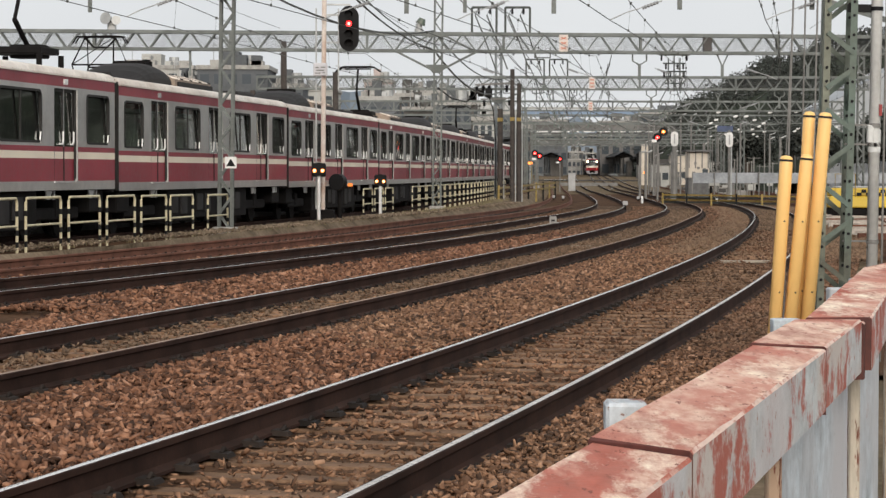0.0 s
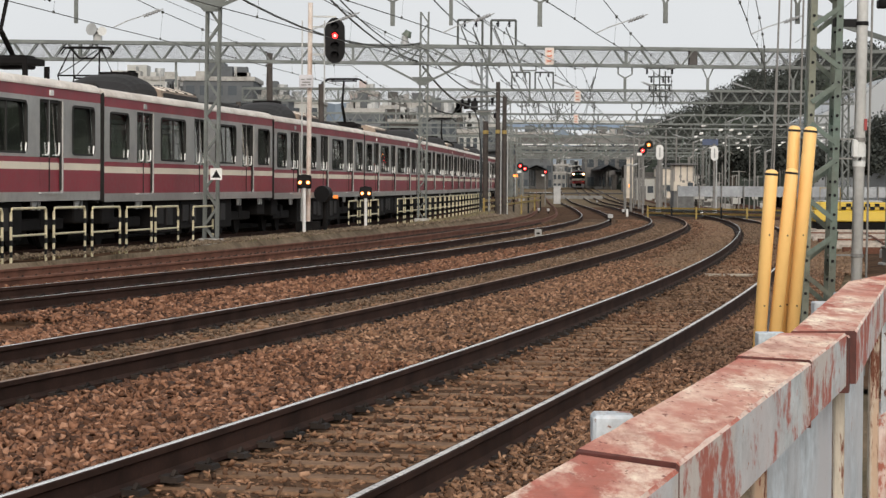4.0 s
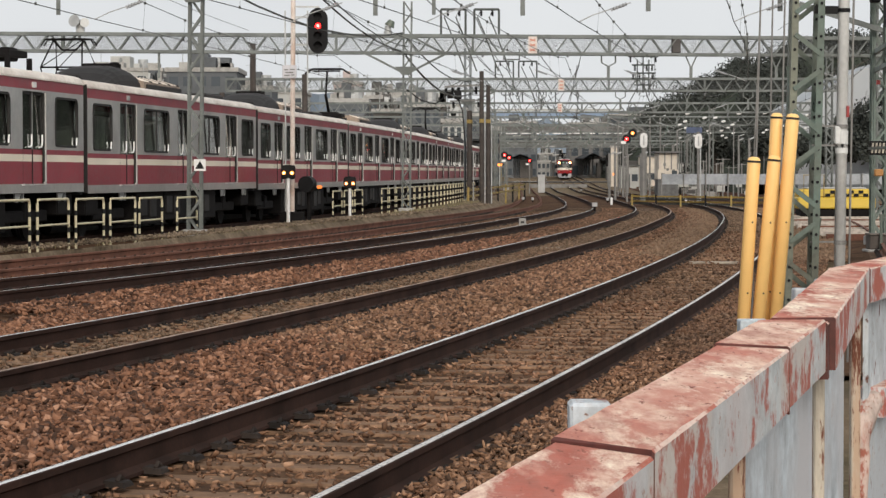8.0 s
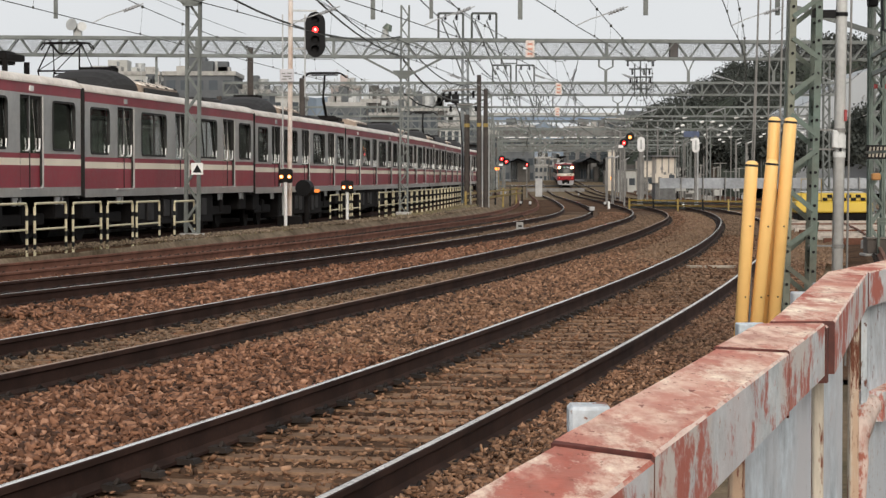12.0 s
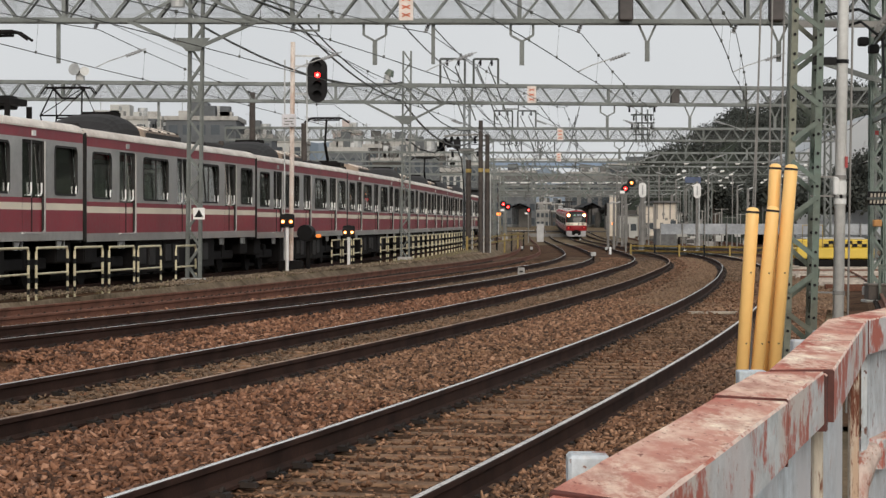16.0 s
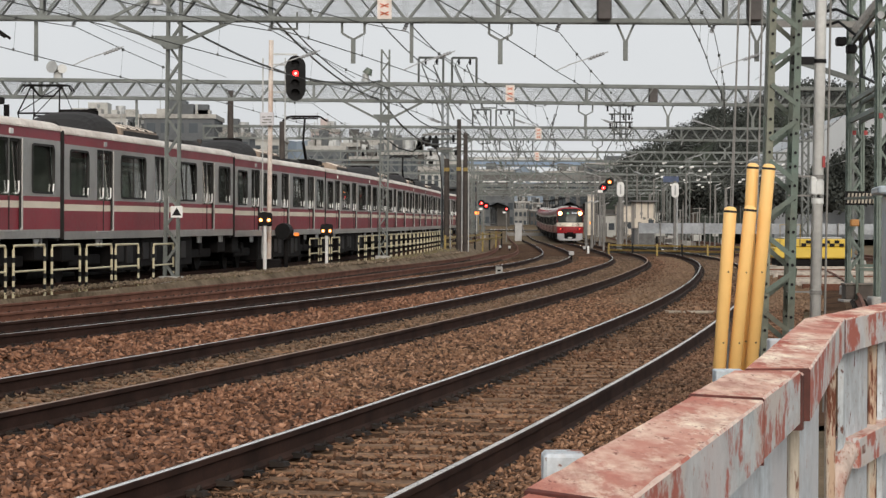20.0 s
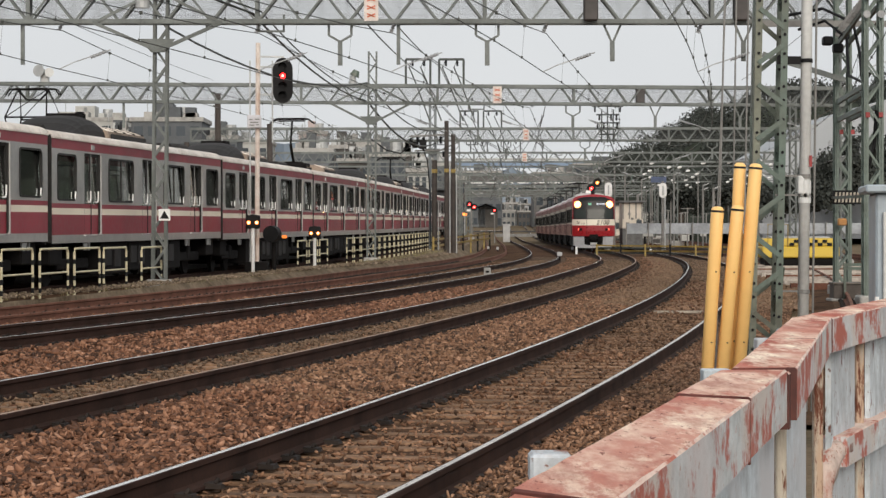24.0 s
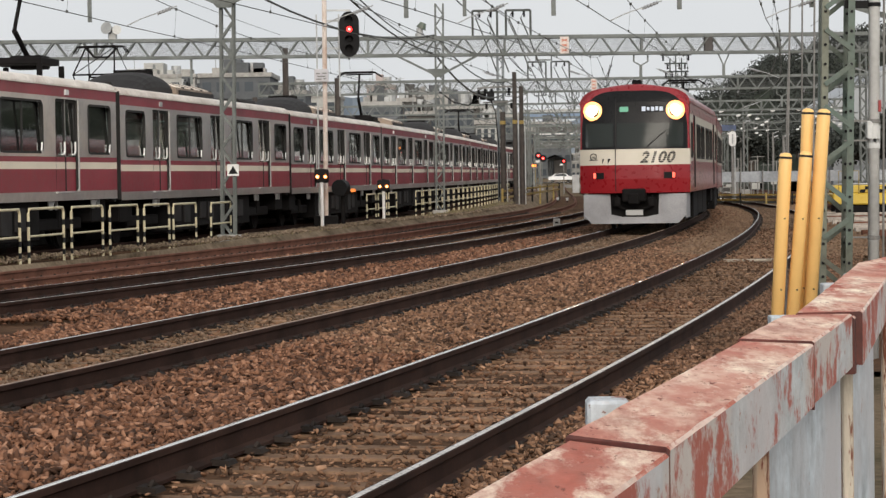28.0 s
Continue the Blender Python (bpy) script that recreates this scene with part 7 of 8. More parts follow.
# relay box and small posts on the ballast
def pillar(x, y, w, hgt, label, mm=None):
    t = thing("relay_box", label, "relay box", pose(x, y, -0.2), "relay boxes")
    part("case", Build().cbox(-w / 2, w / 2, -w / 2, w / 2, -0.6, hgt, 0.03), mm or M_LGREY, t)
    part("lid", Build().cbox(-w / 2 - 0.03, w / 2 + 0.03, -w / 2 - 0.03, w / 2 + 0.03, hgt, hgt + 0.06, 0.01), M_GALV, t)
    part("door_bar", Build().box(-0.02, 0.02, -w / 2 - 0.015, -w / 2, 0.1, hgt - 0.1), M_GALV, t)


pillar(11.36, 272, 0.78, 1.42, "pale grey relay box between the tracks")
for x, y, hh in ((15.1, 147.0, -0.10), (10.7, 150.0, -0.08)):
    solid("white_peg", Build().tube([(x, y, -0.8), (x, y, hh - 0.05), (x, y, hh)], [0.075, 0.075, 0.045], 10), M_WHITE, "white marker peg on the ballast", "marker peg", group="marker pegs")
t = thing("distance_marker", "small grey marker post with a dark plate between the tracks", "marker", pose(2.30, 68.0, -0.2))
part("slab", Build().cbox(-0.10, 0.10, -0.06, 0.06, 0, 0.38, 0.015), M_CONC, t)
part("plate_bars", Build().box(-0.06, 0.06, -0.07, -0.06, 0.12, 0.17).box(-0.05, 0.05, -0.07, -0.06, 0.24, 0.29), M_DARK, t)
t = thing("track_box", "small grey connection box on a stake", "connection box", pose(7.26, 113, -0.40))
part("stake", Build().tube([(0, 0, -0.4), (0, 0, 0.3)], 0.05, 6), M_DARK, t)
part("case", Build().cbox(-0.12, 0.12, -0.1, 0.1, 0.27, 0.46, 0.02), M_LGREY, t)
for x, y in ((6.4, 168), (5.9, 173), (11.5, 165), (17.6, 300)):
    t = thing("ground_lamp", "low white ground marker by the rails", "marker", pose(x, y, -0.2 + grade(y)), "ground markers")
    part("case", Build().cbox(-0.09, 0.09, -0.08, 0.08, 0.14, 0.34, 0.02), M_LGREY, t)
    part("stake", Build().tube([(0, 0, -0.6), (0, 0, 0.15)], 0.04, 6), M_DARK, t)

# ---------- the yard on the right ----------
for i, (ln, y0) in enumerate(((LINE_F, 40.0), (LINE_G, 40.0))):
    track("track_%d" % (6 + i), ln, y0, 420, "rusty yard track", near=0, rust=True)
bed("yard_bed", LINE_A, 2.15, LINE_G, 3.0, 20.0, 240.0, 2.0, -0.19, M_BALLAST, "brown ballast of the yard tracks")
M_PANELW = mat("blue_grey_fence_panel", (0.33, 0.35, 0.375), 0.7, vary=0.25, scale=0.6, fine=5)
wf = thing("panel_fence", "long white panel fence along the yard", "fence")
for k in range(24):
    x = 17.4 + k * 1.72
    part("panel", Build().cbox(x, x + 1.66, 188 - 0.25 * k, 188.06 - 0.25 * k, 0.55, 1.38, 0.01), M_PANELW, wf)
    part("post", Build().cbox(x - 0.05, x + 0.02, 187.9 - 0.25 * k, 188.1 - 0.25 * k, -0.9, 1.46, 0.01), M_DULL, wf)
yr = thing("guard_rail", "yellow and black guard rails beside the yard track", "guard rail")
for k, z in enumerate((0.10, -0.04, -0.20, -0.34)):
    part("rail", Build().bar((11.2, 140 + k * 0.5, z), (21.5, 128 + k * 0.5, z - 0.02), 0.06, 0.085), M_YELP if k % 2 == 0 else M_RACK, yr)
for k in range(9):
    x = 11.2 + k * 1.28
    part("post", Build().cbox(x - 0.05, x + 0.05, 140 - 1.5 * k - 0.05, 140 - 1.5 * k + 0.05, -0.65, 0.2, 0.01), M_BLACK if k % 2 else M_YELP, yr)
lr = thing("guard_rail", "yellow and black guard rails beside the sidings", "guard rail")
for z in (0.55, 0.2):
    part("rail", Build().bar((1.4, 128, z), (6.6, 190, z), 0.06, 0.12), M_YELP, lr)
for k in range(8):
    u = k / 7
    part("post", Build().cbox(1.4 + 5.2 * u - 0.06, 1.4 + 5.2 * u + 0.06, 128 + 62 * u - 0.06, 128 + 62 * u + 0.06, -0.8, 0.7, 0.01), M_BLACK if k % 2 else M_YELP, lr)


def yard_pole(x, y, z1, r, label):
    t = thing("yard_pole", label, "pole", pose(x, y, -0.3), "yard poles")
    part("pole", Build().tube([(0, 0, -0.7), (0, 0, z1)], r, 8), M_DULL, t)
    part("arm", Build().tube([(0, 0, z1 - 0.1), (0.5, 0, z1 + 0.1)], r * 0.6, 6), M_GALV, t)


rp = random.Random(3)
for k in range(34):
    y = rp.uniform(190, 300)
    x = y * rp.uniform(0.072, 0.138)
    yard_pole(x, y, rp.uniform(3.5, 7.0), rp.uniform(0.05, 0.11), "slim grey pole in the yard")
for k in range(9):
    y = 182 + k * 9
    cable([(y * 0.07, y, 6.2 - k * 0.1), (y * 0.16, y + 2, 6.3 - k * 0.1)], 0.03, "cross-span wire over the yard", 0.25, group="cross-span wires")
    for u in (rp.uniform(0.3, 0.5), rp.uniform(0.5, 0.7), rp.uniform(0.7, 0.85), rp.uniform(0.85, 0.98)):
        p = Vector((y * 0.07, y, 6.2 - k * 0.1)).lerp(Vector((y * 0.16, y + 2, 6.3 - k * 0.1)), u) - Vector((0, 0, u * (1 - u)))
        solid("line_insulator", Build().tube([p + Vector(q) for q in ((-0.16, 0, -0.02), (-0.06, 0, 0), (0.06, 0, 0.02), (0.18, 0, 0.06))], [0.06, 0.10, 0.10, 0.06], 8), M_INSW, "white porcelain insulator on the yard wires", "insulator", group="yard insulators")

# white building with dark marks, and columns under the station
t = thing("yard_hut", "pale hut with dark openings beside the station", "hut", pose(17.7, 195, 0.75))
M_HUTW = mat("cream_hut_wall", (0.60, 0.54, 0.46), 0.8, vary=0.15, scale=0.8, fine=6)
part("wall", Build().cbox(0, 1.7, 0, 3, 0.2, 2.35, 0.04), M_HUTW, t)
for x in (0.06, 0.58, 1.12, 1.62):
    part("corner_post", Build().box(x - 0.05, x + 0.05, -0.07, -0.003, 1.0, 2.34), M_DULL, t)
part("plinth", Build().box(0.03, 1.67, 0.03, 2.97, -1.6, 0.2), M_SHED, t)
part("roof", Build().box(-0.25, 1.95, -0.4, 3.3, 2.35, 2.5), M_SHED, t)
for x, z in ((0.35, 0.5), (0.7, 0.9), (0.45, 1.3), (1.2, 0.8)):
    part("opening", Build().box(x, x + 0.22, -0.04, -0.003, z, z + 0.2), M_DULL, t)
part("window", Build().box(1.15, 1.6, -0.05, -0.003, 0.3, 0.9), M_WIN, t)
# pale buildings and thick columns at the foot of the hill
for x0, x1, y, z, mm in ((26.0, 28.6, 345, 3.3, M_WALLP), (30.2, 33.6, 362, 4.6, M_HUTW), (34.4, 38.0, 356, 3.6, M_WALLP)):
    q = thing("yard_shed", "pale flat-roofed shed at the foot of the hill", "shed", pose(x0, y, grade(y) - 0.3), "yard sheds")
    part("wall", Build().cbox(0, x1 - x0, 0, 4, 0, z, 0.05), mm, q)
    part("roof", Build().box(-0.25, x1 - x0 + 0.25, -0.3, 4.2, z, z + 0.18), M_SHED, q)
    part("door", Build().box(0.5, 1.3, -0.05, -0.003, 0, 2.1), M_SHED, q)
    part("window", Build().box(1.55, x1 - x0 - 0.2, -0.05, -0.003, 1.1, 2.1), M_WIN, q)
for x in (25.95, 26.65):
    q = thing("viaduct_column", "thick pale concrete column beside the tracks", "column", pose(x, 362, grade(362) - 0.3), "pale columns")
    part("shaft", Build().cbox(-0.26, 0.26, -0.26, 0.26, 0, 6.0, 0.03), M_HUTW, q)
    part("cap", Build().cbox(-0.36, 0.36, -0.36, 0.36, 6.0, 6.3, 0.03), M_CONC, q)
q = thing("relay_cabinet", "dark relay cabinet on a post beside the tracks", "cabinet", pose(25.0, 358, grade(358) - 0.3))
part("post", Build().tube([(0, 0.1, 0), (0, 0.1, 3.4)], 0.09, 8), M_DULL, q)
part("case", Build().cbox(-0.33, 0.33, -0.2, 0.2, 3.2, 4.9, 0.03), M_DARK, q)
# cluttered low frames and boxes by the station throat
rc = random.Random(77)
for k in range(46):
    y = rc.uniform(196, 300)
    x = max(y * rc.uniform(0.066, 0.128), LINE_A.at(y, 0, 0)[0].x + rc.uniform(2.2, 6.0))
    w, hh = rc.uniform(0.2, 0.9), rc.uniform(0.5, 3.4)
    q = thing("equipment_stand", "small dark equipment stand by the station throat", "equipment", pose(x, y, grade(y) - 0.3), "yard equipment")
    part("upright", Build().bar((0, 0, 0), (0, 0, hh + 0.3), 0.09, 0.09), M_DULL if k % 3 else M_DARK, q)
    part("case", Build().cbox(-w / 2, w / 2, -0.15, 0.15, hh * 0.55, hh * 0.55 + rc.uniform(0.2, 0.7), 0.02), rc.choice((M_WALLD, M_WALLD, M_DARK, M_WALLP, M_DULL)), q)
    part("cross_bar", Build().bar((-w * 0.8, 0, hh + 0.2), (w * 0.8, 0, hh + 0.2), 0.06, 0.06), M_DULL, q)
for x in (13.1, 13.55, 15.6):
    yard_pole(x, 186, 3.3, 0.11, "thick pale post by the station throat")

# yellow rail vehicle
yv = thing("rail_service_car", "small yellow rail service vehicle with checkered band, parked in the yard", "rail vehicle", pose(12.45, 83, -0.1, 0, 0, -3))
part("body", Build().cbox(0, 2.7, 0, 2.0, 0.32, 0.72, 0.04), M_YELC, yv, "yellow lower body")
part("upper_body", Build().cbox(0.05, 2.65, 0.05, 1.95, 0.72, 1.0, 0.04), M_YELC, yv)
part("hood", Build().cbox(0.3, 2.4, 0.2, 1.8, 1.0, 1.06, 0.03), M_LGREY, yv)
for k in range(9):
    for j in range(2):
        if (k + j) % 2 == 0:
            part("check", Build().box(0.95 + k * 0.165, 0.95 + (k + 1) * 0.165, 0.0, 0.05, 0.74 + j * 0.11, 0.85 + j * 0.11), M_BLACK, yv)
part("underframe", Build().cbox(0.1, 2.6, 0.1, 1.9, 0.05, 0.32, 0.03), M_DARK, yv)
for x in (0.6, 2.1):
    part("wheel", Build().disc((x, 0.2, 0.3), (0, 1, 0), 0.3, 0.1, 16), M_DARK, yv)
part("hand_rail", Build().tube([(0.2, 0.02, 0.7), (0.2, 0.02, 1.5), (0.9, 0.02, 1.5), (0.9, 0.02, 0.7)], 0.02, 6), M_YELP, yv)
# stacked rails and low timber beside it
M_OLDRAIL = mat("pale_weathered_rail", (0.42, 0.37, 0.32), 0.6, vary=0.4, scale=1.5, fine=12)
for k in range(12):
    y = 58.0 + k * 2.3
    solid("stacked_rail", Build().bar((9.4 + k * 0.2, y, -0.10), (19.0, y + 0.5, -0.10), 0.15, 0.16), M_OLDRAIL if k % 4 else M_RUSTRAIL, "old rails lying bundled in the yard", "rail", group="stacked rails")
tb = thing("cable_trough", "dark brown cable pit with a concrete foot in the yard", "cable trough", pose(9.02, 50.0, -0.24))
part("pit_wall", Build().cbox(0, 0.62, 0, 0.5, 0.10, 0.40, 0.015), mat("dark_brown_trough", (0.085, 0.07, 0.06), 0.8, vary=0.3), tb)
part("foot", Build().cbox(-0.06, 0.72, -0.1, 0.6, 0, 0.10, 0.015), M_CONC, tb)
part("lid", Build().cbox(-0.02, 0.64, -0.02, 0.52, 0.40, 0.44, 0.01), mat("weathered_lid", (0.16, 0.14, 0.12), 0.8, vary=0.3), tb)

# control cabinet past the end of the fence
cc = thing("control_cabinet", "pale blue-grey steel control cabinet with a small sign", "cabinet", pose(3.18, 16.0, -0.25, 0, 0, -8))
M_CAB = mat("blue_grey_cabinet_paint", (0.36, 0.42, 0.47), 0.5, vary=0.15, scale=1.5, fine=14)
part("body", Build().cbox(0, 1.3, 0, 0.9, 0, 1.93, 0.015), M_CAB, cc, "pale blue-grey sheet steel body")
part("roof", Build().cbox(-0.07, 1.4, -0.08, 1.0, 1.93, 1.985, 0.012), M_CAB, cc)
for x in (0.06, 0.12):
    part("conduit", Build().tube([(x, -0.03, 0), (x, -0.03, 1.8)], 0.014, 6), M_GREYPOLE, cc)
sgn = part("sign_plate", Build().box(0.36, 0.66, -0.014, -0.004, 1.05, 1.27), M_WHITE, cc, "white plate with a red diamond")
part("red_diamond", Build().prism([(0.51, -0.02, 1.13), (0.56, -0.02, 1.19), (0.51, -0.02, 1.25), (0.46, -0.02, 1.19)], (0, 0.004, 0)), mat("red_sign_paint", (0.5, 0.03, 0.03), 0.5), sgn)
part("text_bar", Build().box(0.39, 0.63, -0.018, -0.015, 1.075, 1.10), M_BLACK, sgn)
for x in (2.93, 3.0):
    solid("white_rod", Build().tube([(x, 14.6, -0.3), (x - 0.02, 14.6, 1.02)], 0.014, 6), M_WHITE, "thin white plastic rod beside the cabinet", "rod", group="white rods")

# brackets and fittings between the two tall masts in the yard
MA, MB = Vector((10.12, 54.8, 0)), Vector((9.25, 47.2, 0))
sp = thing("mast_platform", "steel brackets, rack and striped guard between the yard masts", "bracket", pose(0, 0, 0))
M_REDB = mat("red_band_paint", (0.30, 0.035, 0.035), 0.6)
M_STRIPE = mat("dirty_cream_stripe", (0.42, 0.38, 0.31), 0.6, vary=0.2)
for za, zb in ((4.27, 4.20), (3.85, 3.77), (5.62, 5.75)):
    for dx in (-0.12, 0.12):
        part("beam", Build().bar(MA + Vector((dx, 0, za)), MB + Vector((dx, 0, zb)), 0.06, 0.10), M_GREEND, sp)
part("beam", Build().bar((8.2, 54.6, 6.05), (11.4, 54.6, 6.05), 0.10, 0.14), M_DULL, sp)
part("beam", Build().bar((8.2, 54.6, 5.35), (10.1, 54.6, 4.75), 0.08, 0.12), M_GREEN, sp)
for u in range(9):
    p = MA.lerp(MB, 0.1 + u * 0.095)
    part("rack_fin", Build().bar(p + Vector((-0.22, 0, 5.72)), p + Vector((-0.05, 0, 6.05)), 0.05, 0.10), M_DULL, sp)
for k in range(8):
    x = 9.20 + k * 0.078
    part("stripe", Build().prism([(x, 50.9, 1.90), (x + 0.04, 50.9, 1.90), (x + 0.065, 50.9, 2.12), (x + 0.025, 50.9, 2.12)], (0, 0.02, 0)), M_STRIPE, sp)
part("stripe_board", Build().box(9.17, 9.86, 50.92, 50.96, 1.86, 2.16), M_BLACK, sp, "black board with slanting cream stripes")
part("board_arm", Build().bar((9.17, 50.94, 2.0), MB + Vector((0, 0, 2.0)), 0.05, 0.06), M_GREEND, sp)
part("board_arm", Build().bar((9.86, 50.94, 2.0), MA + Vector((0, 0, 2.0)), 0.05, 0.06), M_GREEND, sp)
part("orange_box", Build().cbox(9.93, 10.13, 54.45, 54.6, 1.40, 1.56, 0.02), mat("orange_box_paint", (0.42, 0.20, 0.06), 0.6), sp)
for q, z in ((MA, 3.5), (MB, 3.55)):
    part("red_band", Build().box(q.x - 0.17, q.x - 0.09, q.y - 0.42, q.y - 0.36, z, z + 0.10).box(q.x + 0.09, q.x + 0.17, q.y - 0.42, q.y - 0.36, z, z + 0.10), M_REDB, sp)
for x, z in ((-0.13, 5.95), (0.13, 5.93), (-0.17, 5.58), (0.11, 5.58)):
    part("disc_insulator", Build().disc((MB.x + x, 46.75, z), (0, -1, 0), 0.075, 0.08, 14), M_INS, sp, "round grey insulator")
for k, (x, z) in enumerate(((9.62, 5.62), (9.86, 5.45), (10.0, 5.75))):
    part("switch_case", Build().cbox(x - 0.11, x + 0.11, 54.0, 54.3, z - 0.10, z + 0.10, 0.03), M_BLACK, sp)
for pts in (((8.6, 54.4, 6.2), (9.4, 53.5, 6.3), (9.9, 52.5, 5.9), (9.95, 52, 5.2), (9.9, 51.5, 4.6)), ((9.0, 54.4, 5.9), (9.5, 53.8, 6.05), (9.85, 53, 5.6), (9.7, 52, 4.7), (9.75, 50.5, 4.45), (9.4, 48, 4.5)), ((9.35, 47.1, 3.7), (9.3, 47.1, 3.0), (9.15, 47.1, 2.4), (9.1, 47.1, 2.1))):
    part("loop_cable", Build().tube(pts, 0.035, 6), M_BLACK, sp)
for z in (0.58, 0.50):
    part("step_bar", Build().bar((9.2, 49.9, z), (9.95, 49.9, z), 0.05, 0.06), M_GREEND, sp)
part("step_leg", Build().bar((9.92, 49.9, -0.2), (9.92, 49.9, 0.6), 0.05, 0.06), M_GREEND, sp)
part("step_leg", Build().bar((9.24, 49.9, -0.2), (9.24, 49.9, 0.6), 0.05, 0.06), M_GREEND, sp)
# big pale roof behind the yard
solid("curved_roof", Build().prism([(0, 0, -0.3), (30, 0, -0.3), (30, 0, 16.6), (24, 0, 16.0), (14, 0, 14.6), (8, 0, 12.9), (4.7, 0, 11.5), (0, 0, 8.5)], (0, 20, 0)), mat("pale_sheet_roof", (0.36, 0.38, 0.40), 0.6, vary=0.1, scale=0.1), "large pale curved hall roof behind the yard", "hall", pose(37.5, 250, 0))

# odd fittings on the far gantries
rg = random.Random(8)
for yy, x0, x1, z in ((172, 4, 24, 5.80), (212, 5, 30, 5.72), (252, 6, 34, 5.72), (292, 7, 38, 5.72), (332, 8, 42, 5.82)):
    for k in range(7):
        x, dz = rg.uniform(x0, x1), rg.uniform(0.5, 1.3)
        q = thing("line_fitting", "dark line fitting hanging from the gantry beam", "line fitting", pose(x, yy - 0.2, z + 0.03), "line fittings")
        part("drop_bar", Build().bar((0, 0, 0.05), (rg.uniform(-0.3, 0.3), 0, -dz), 0.06, 0.06), M_GREEND, q)
        part("arm", Build().tube([(0, 0, -dz * 0.6), (rg.choice((-1, 1)) * 0.9, 0, -dz - 0.2)], 0.035, 5), M_DULL, q)
        part("insulator", Build().tube([(0, 0, -dz * 0.5), (0.02, 0, -dz * 0.5 - 0.1), (0.04, 0, -dz * 0.5 - 0.2)], [0.05, 0.11, 0.05], 8), M_INS, q)
for k in range(12):
    y0 = rg.uniform(120, 170)
    cable([(y0 * rg.uniform(0.005, 0.06), y0, rg.uniform(6.2, 8.0)), (y0 * 1.6 * rg.uniform(0.02, 0.08), y0 * 1.6, rg.uniform(5.5, 7.0))], 0.022, "feeder wire over the station throat", 0.6)

# switchgear and insulators on the mast between the sidings
sg = thing("mast_switchgear", "dark switchgear and insulator strings on the blue-grey mast", "switchgear", pose(1.42, 131.7, 0))
part("cross_arm", Build().bar((-1.3, 0, 6.25), (0.9, 0, 6.35), 0.10, 0.10), M_DULL, sg)
part("cross_arm", Build().bar((-1.0, 0, 5.45), (0.8, 0, 5.5), 0.08, 0.08), M_DULL, sg)
for x, z, n in ((-1.2, 6.15, 5), (-0.85, 6.2, 6), (-0.5, 6.2, 4), (0.45, 6.25, 5), (0.75, 6.25, 6), (-0.8, 5.4, 4), (0.6, 5.42, 4)):
    part("insulator_string", Build().tube([(x, 0, z - 0.09 * k / 2) for k in range(2 * n)], [0.05 if k % 2 else 0.11 for k in range(2 * n)], 8), M_BLACK, sg)
part("switch_case", Build().cbox(-0.75, -0.35, -0.25, 0.1, 5.55, 6.05, 0.03), M_BLACK, sg)
part("switch_case", Build().cbox(-1.15, -0.85, -0.25, 0.1, 5.6, 5.95, 0.03), M_DARK, sg)
part("drop_cable", Build().tube([(-0.55, -0.1, 5.6), (-0.3, -0.2, 4.9), (-0.15, -0.2, 3.0), (-0.15, -0.2, 0.2)], 0.03, 6), M_BLACK, sg)
part("loop_cable", Build().tube([(-1.2, 0, 5.75), (-1.8, 0, 5.3), (-2.6, 0, 5.5), (-3.4, 0, 6.1)], 0.035, 6), M_BLACK, sg)

# pale boards lying between the rails
M_BOARD = mat("bleached_board", (0.33, 0.285, 0.23), 0.85, vary=0.35, scale=3, fine=20)
for x0, x1, y in ((4.50, 5.42, 43.3), (1.95, 2.70, 51.7)):
    solid("track_board", Build().cbox(x0, x1, y - 0.06, y + 0.06, -0.185, -0.14, 0.008), M_BOARD, "pale weathered board lying between the rails", "board", group="track boards")

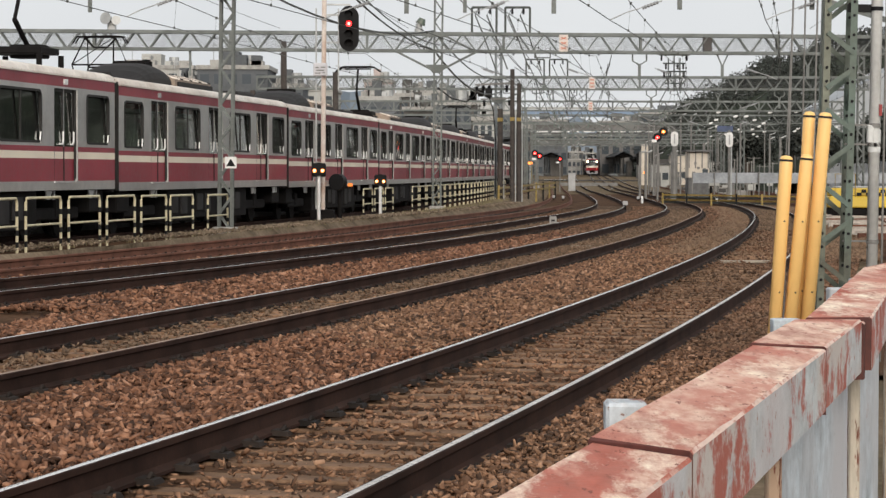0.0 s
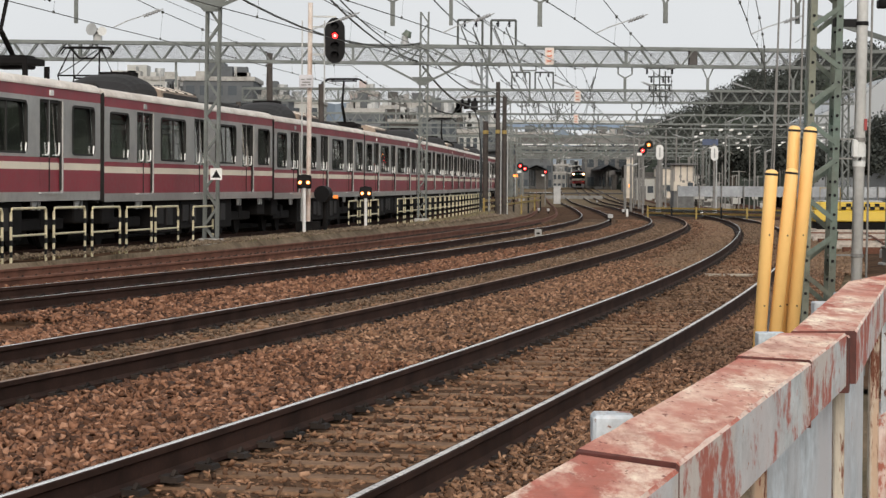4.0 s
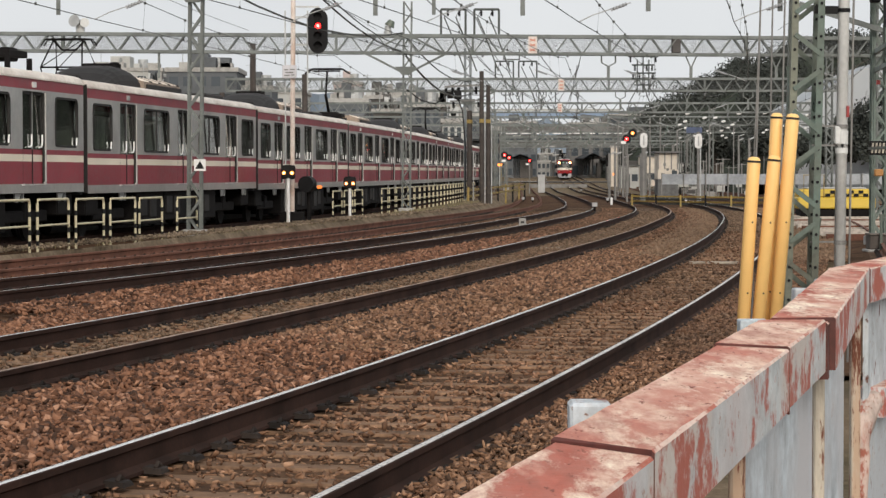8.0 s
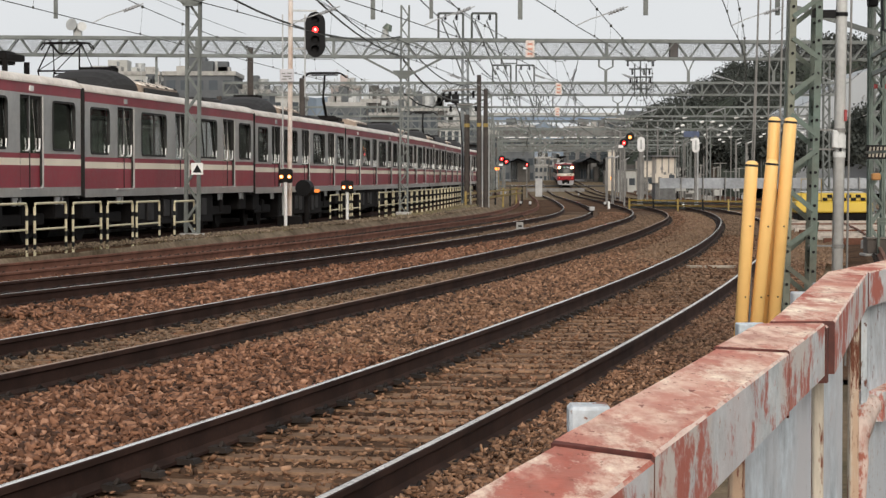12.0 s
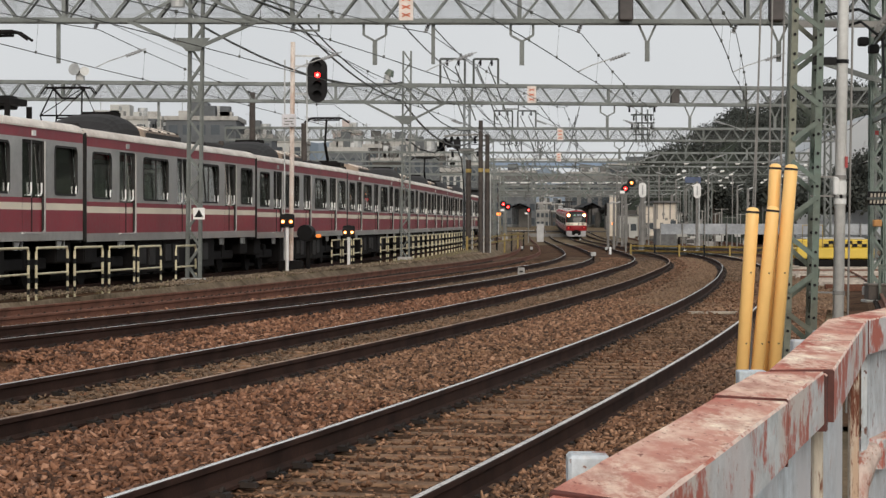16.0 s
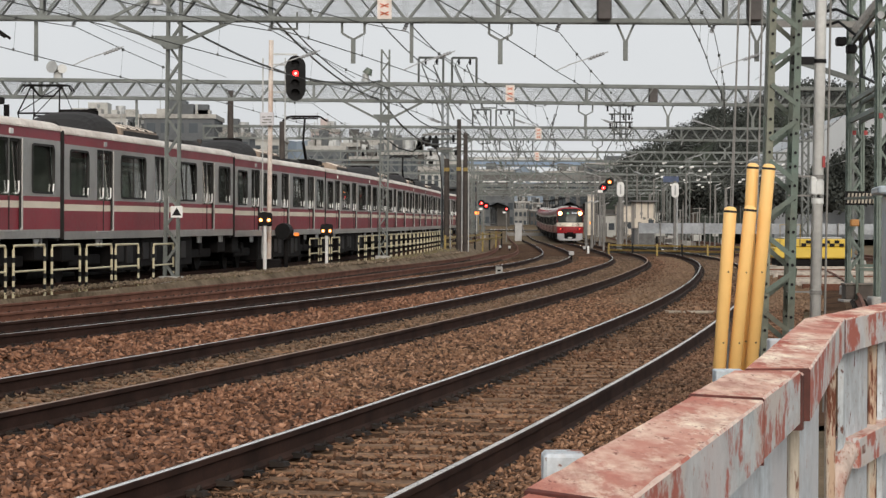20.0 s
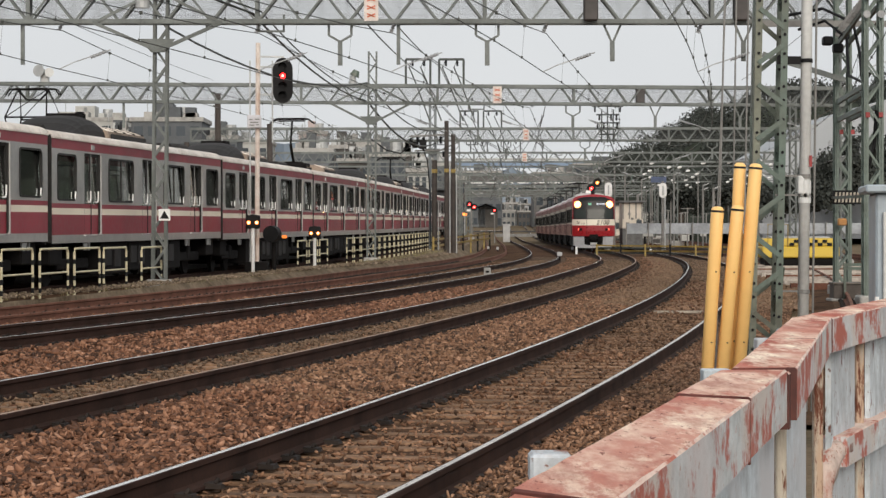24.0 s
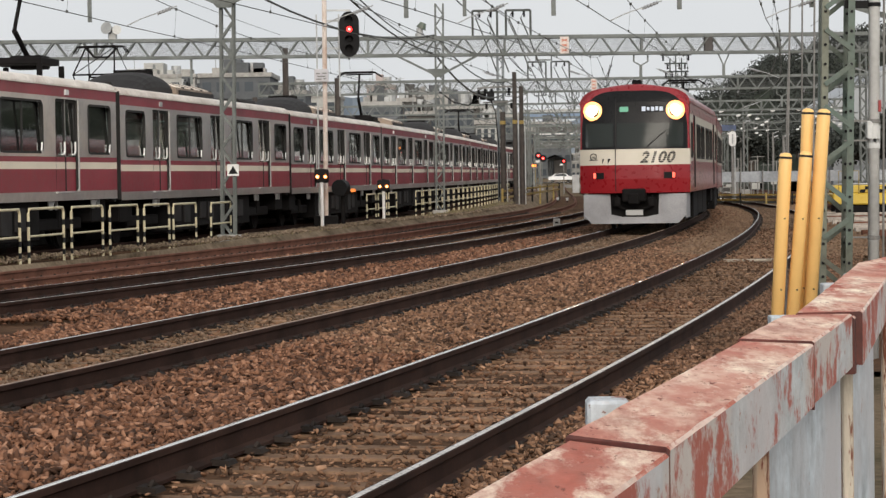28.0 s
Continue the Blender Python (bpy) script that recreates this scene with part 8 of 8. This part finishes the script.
# ---------- loose ballast stones ----------
def stones(name, n, region, size, seed, material=None):
    """Crushed stones as real pieces, scattered by numpy; region gives places for random numbers."""
    rng = np.random.default_rng(seed)
    tv = np.array([(-1, -1, -1), (1, -1, -1), (1, 1, -1), (-1, 1, -1), (-1, -1, 1), (1, -1, 1), (1, 1, 1), (-1, 1, 1)], float) * 0.62
    tf = np.array([(0, 2, 1), (0, 3, 2), (4, 5, 6), (4, 6, 7), (0, 1, 5), (0, 5, 4), (1, 2, 6), (1, 6, 5), (2, 3, 7), (2, 7, 6), (3, 0, 4), (3, 4, 7)])
    p = region(rng, n)
    n = len(p)
    k = len(tv)
    v = tv[None] * (1 + rng.uniform(-0.6, 0.38, (n, k, 3)))
    sc = size * 0.5 * rng.uniform(0.6, 1.35, (n, 1, 1)) * np.stack([rng.uniform(0.9, 1.75, (n, 1)), rng.uniform(0.55, 1.1, (n, 1)), rng.uniform(0.28, 0.62, (n, 1))], -1)
    v = v * sc
    yaw, tilt, ax = rng.uniform(0, 6.283, n), rng.normal(0, 0.75, n), rng.uniform(0, 6.283, n)
    ch, sh = np.cos(tilt / 2), np.sin(tilt / 2)
    q = np.stack([ch * np.cos(yaw / 2), sh * np.cos(ax), sh * np.sin(ax), ch * np.sin(yaw / 2)], 1)
    q /= np.linalg.norm(q, axis=1)[:, None]
    w, x, y, z = q.T
    R = np.stack([np.stack([1 - 2 * (y * y + z * z), 2 * (x * y - z * w), 2 * (x * z + y * w)], -1), np.stack([2 * (x * y + z * w), 1 - 2 * (x * x + z * z), 2 * (y * z - x * w)], -1), np.stack([2 * (x * z - y * w), 2 * (y * z + x * w), 1 - 2 * (x * x + y * y)], -1)], 1)
    v = np.einsum("nij,nkj->nki", R, v) + p[:, None, :]
    f = (tf[None] + (np.arange(n) * k)[:, None, None]).reshape(-1, 3)
    me = bpy.data.meshes.new(name)
    me.vertices.add(n * k)
    me.vertices.foreach_set("co", v.reshape(-1).astype(np.float32))
    me.loops.add(f.size)
    me.loops.foreach_set("vertex_index", f.reshape(-1).astype(np.int32))
    me.polygons.add(len(f))
    me.polygons.foreach_set("loop_start", np.arange(0, f.size, 3, dtype=np.int32))
    me.update(calc_edges=True)
    me.materials.append(material or M_STONE)
    return tagged(new(name, me), "loose reddish brown crushed ballast stones", "ballast stones", kind="stuff")


def strip(line, o0, o1, y0, y1, z0, dz, gauge=True):
    """Places between two offsets of a track, clear of its rails."""
    def region(rng, n):
        y = y0 + (y1 - y0) * rng.uniform(0, 1, n) ** 1.15
        o = rng.uniform(o0, o1, n)
        if gauge:
            keep = (np.abs(np.abs(o) - 0.75) > 0.13) & ((np.abs(o) > 0.75) | (rng.uniform(0, 1, n) < 0.75))
            y, o = y[keep], o[keep]
        x, s = np.interp(y, YG, line.x), np.interp(y, YG, line.s)
        nn = np.hypot(1, s)
        z = z0 + dz * rng.uniform(-1, 1, len(y))
        if gauge:
            inside = np.abs(o) < 0.75
            z = np.where(inside, z - 0.04, z)
        z = z + np.interp(y, (75, 108, 140), (0, -0.17, -0.30))
        hump = 0.05 * np.clip((np.abs(o) - 0.95) / 0.5, 0, 1)
        return np.stack([x + o / nn, y - o * s / nn, z + hump], 1)
    return region


stones("ballast_stones", 11000, strip(LINE_A, -2.05, -0.88, 9.0, 22.0, -0.19, 0.024), 0.066, 1)
stones("ballast_stones", 26000, strip(LINE_A, -0.62, 2.0, 9.0, 22.0, -0.19, 0.024), 0.052, 11, M_STONET)
stones("ballast_stones", 20000, strip(LINE_B, -2.35, 2.0, 14.0, 24.0, -0.19, 0.024), 0.068, 2)
stones("ballast_stones", 1700, strip(LINE_A, -0.62, 0.62, 9.0, 30.0, -0.118, 0.012), 0.045, 17, M_STONET)
stones("ballast_stones", 2200, strip(LINE_A, -0.62, 0.62, 28.0, 70.0, -0.118, 0.012), 0.06, 18, M_STONEF)
stones("ballast_stones", 5000, strip(LINE_B, -0.62, 0.62, 14.0, 52.0, -0.115, 0.014), 0.055, 19, M_STONEG)
stones("ballast_stones", 6000, strip(LINE_B, -0.62, 0.62, 50.0, 112.0, -0.115, 0.014), 0.075, 20, M_STONEG)
stones("ballast_stones", 4000, strip(LINE_A, -0.62, 0.62, 66.0, 112.0, -0.115, 0.014), 0.075, 22, M_STONEG)
stones("ballast_stones", 4000, strip(LINE_C, -0.62, 0.62, 60.0, 112.0, -0.115, 0.014), 0.075, 23, M_STONEG)
stones("ballast_stones", 11000, strip(LINE_A, -2.05, -0.88, 21.0, 46.0, -0.185, 0.02), 0.07, 3, M_STONET)
stones("ballast_stones", 32000, strip(LINE_A, -0.62, 2.0, 21.0, 46.0, -0.185, 0.02), 0.055, 13, M_STONEF)
stones("ballast_stones", 20000, strip(LINE_B, -2.35, 0.62, 23.0, 50.0, -0.185, 0.02), 0.08, 4)
stones("ballast_stones", 12000, strip(LINE_B, 0.88, 2.0, 23.0, 50.0, -0.185, 0.02), 0.07, 14, M_STONET)
stones("ballast_stones", 14000, strip(LINE_C, -2.0, 2.5, 28.0, 62.0, -0.185, 0.02), 0.088, 5)
stones("ballast_stones", 7000, strip(LINE_D, -1.5, 1.6, 34.0, 70.0, -0.185, 0.02), 0.075, 6)
stones("ballast_stones", 20000, strip(LINE_A, -2.0, 2.4, 44.0, 80.0, -0.19, 0.02), 0.075, 7, M_STONEH)
stones("ballast_stones", 10000, strip(LINE_B, -2.35, 2.0, 48.0, 80.0, -0.19, 0.02), 0.075, 8, M_STONEF)
stones("ballast_stones", 13000, strip(LINE_A, -2.0, 2.4, 78.0, 125.0, -0.195, 0.02), 0.085, 9, M_STONEH)
stones("ballast_stones", 7000, strip(LINE_B, -2.35, 2.0, 78.0, 125.0, -0.195, 0.02), 0.085, 10, M_STONEF)
stones("ballast_stones", 4000, strip(LINE_C, -2.0, 2.5, 60.0, 110.0, -0.195, 0.02), 0.08, 12, M_STONEF)

stones("path_pebbles", 4200, strip(LINE_D, -2.55, -1.6, 30.0, 75.0, 0.035, 0.02, False), 0.06, 15, M_PEBBLE)
stones("path_pebbles", 2600, strip(LINE_D, -2.5, -1.6, 70.0, 125.0, 0.03, 0.02, False), 0.08, 16, M_PEBBLE)

# weeds along the gravel strip
rw = np.random.default_rng(21)
wv, wf2 = [], []
for k in range(700):
    y = rw.uniform(36, 120)
    p = LINE_D.at(y, -rw.uniform(1.75, 2.6))[0]
    for j in range(3):
        a, l, w = rw.uniform(0, 6.28), rw.uniform(0.04, 0.13), rw.uniform(0.006, 0.014)
        b0 = np.array([p.x + rw.uniform(-0.06, 0.06), p.y + rw.uniform(-0.06, 0.06), -0.1 + 0.12])
        d = np.array([math.cos(a), math.sin(a), 0])
        s = np.array([-d[1], d[0], 0]) * w
        i0 = len(wv)
        wv += [tuple(b0 - s), tuple(b0 + s), tuple(b0 + d * l * 0.5 + np.array([0, 0, l]))]
        wf2.append((i0, i0 + 1, i0 + 2))
wm = bpy.data.meshes.new("weeds")
wm.from_pydata(wv, [], wf2)
wm.materials.append(M_GRASS)
tagged(new("weeds", wm), "dry yellow-green weeds along the gravel strip", "weeds", kind="stuff")

motions()
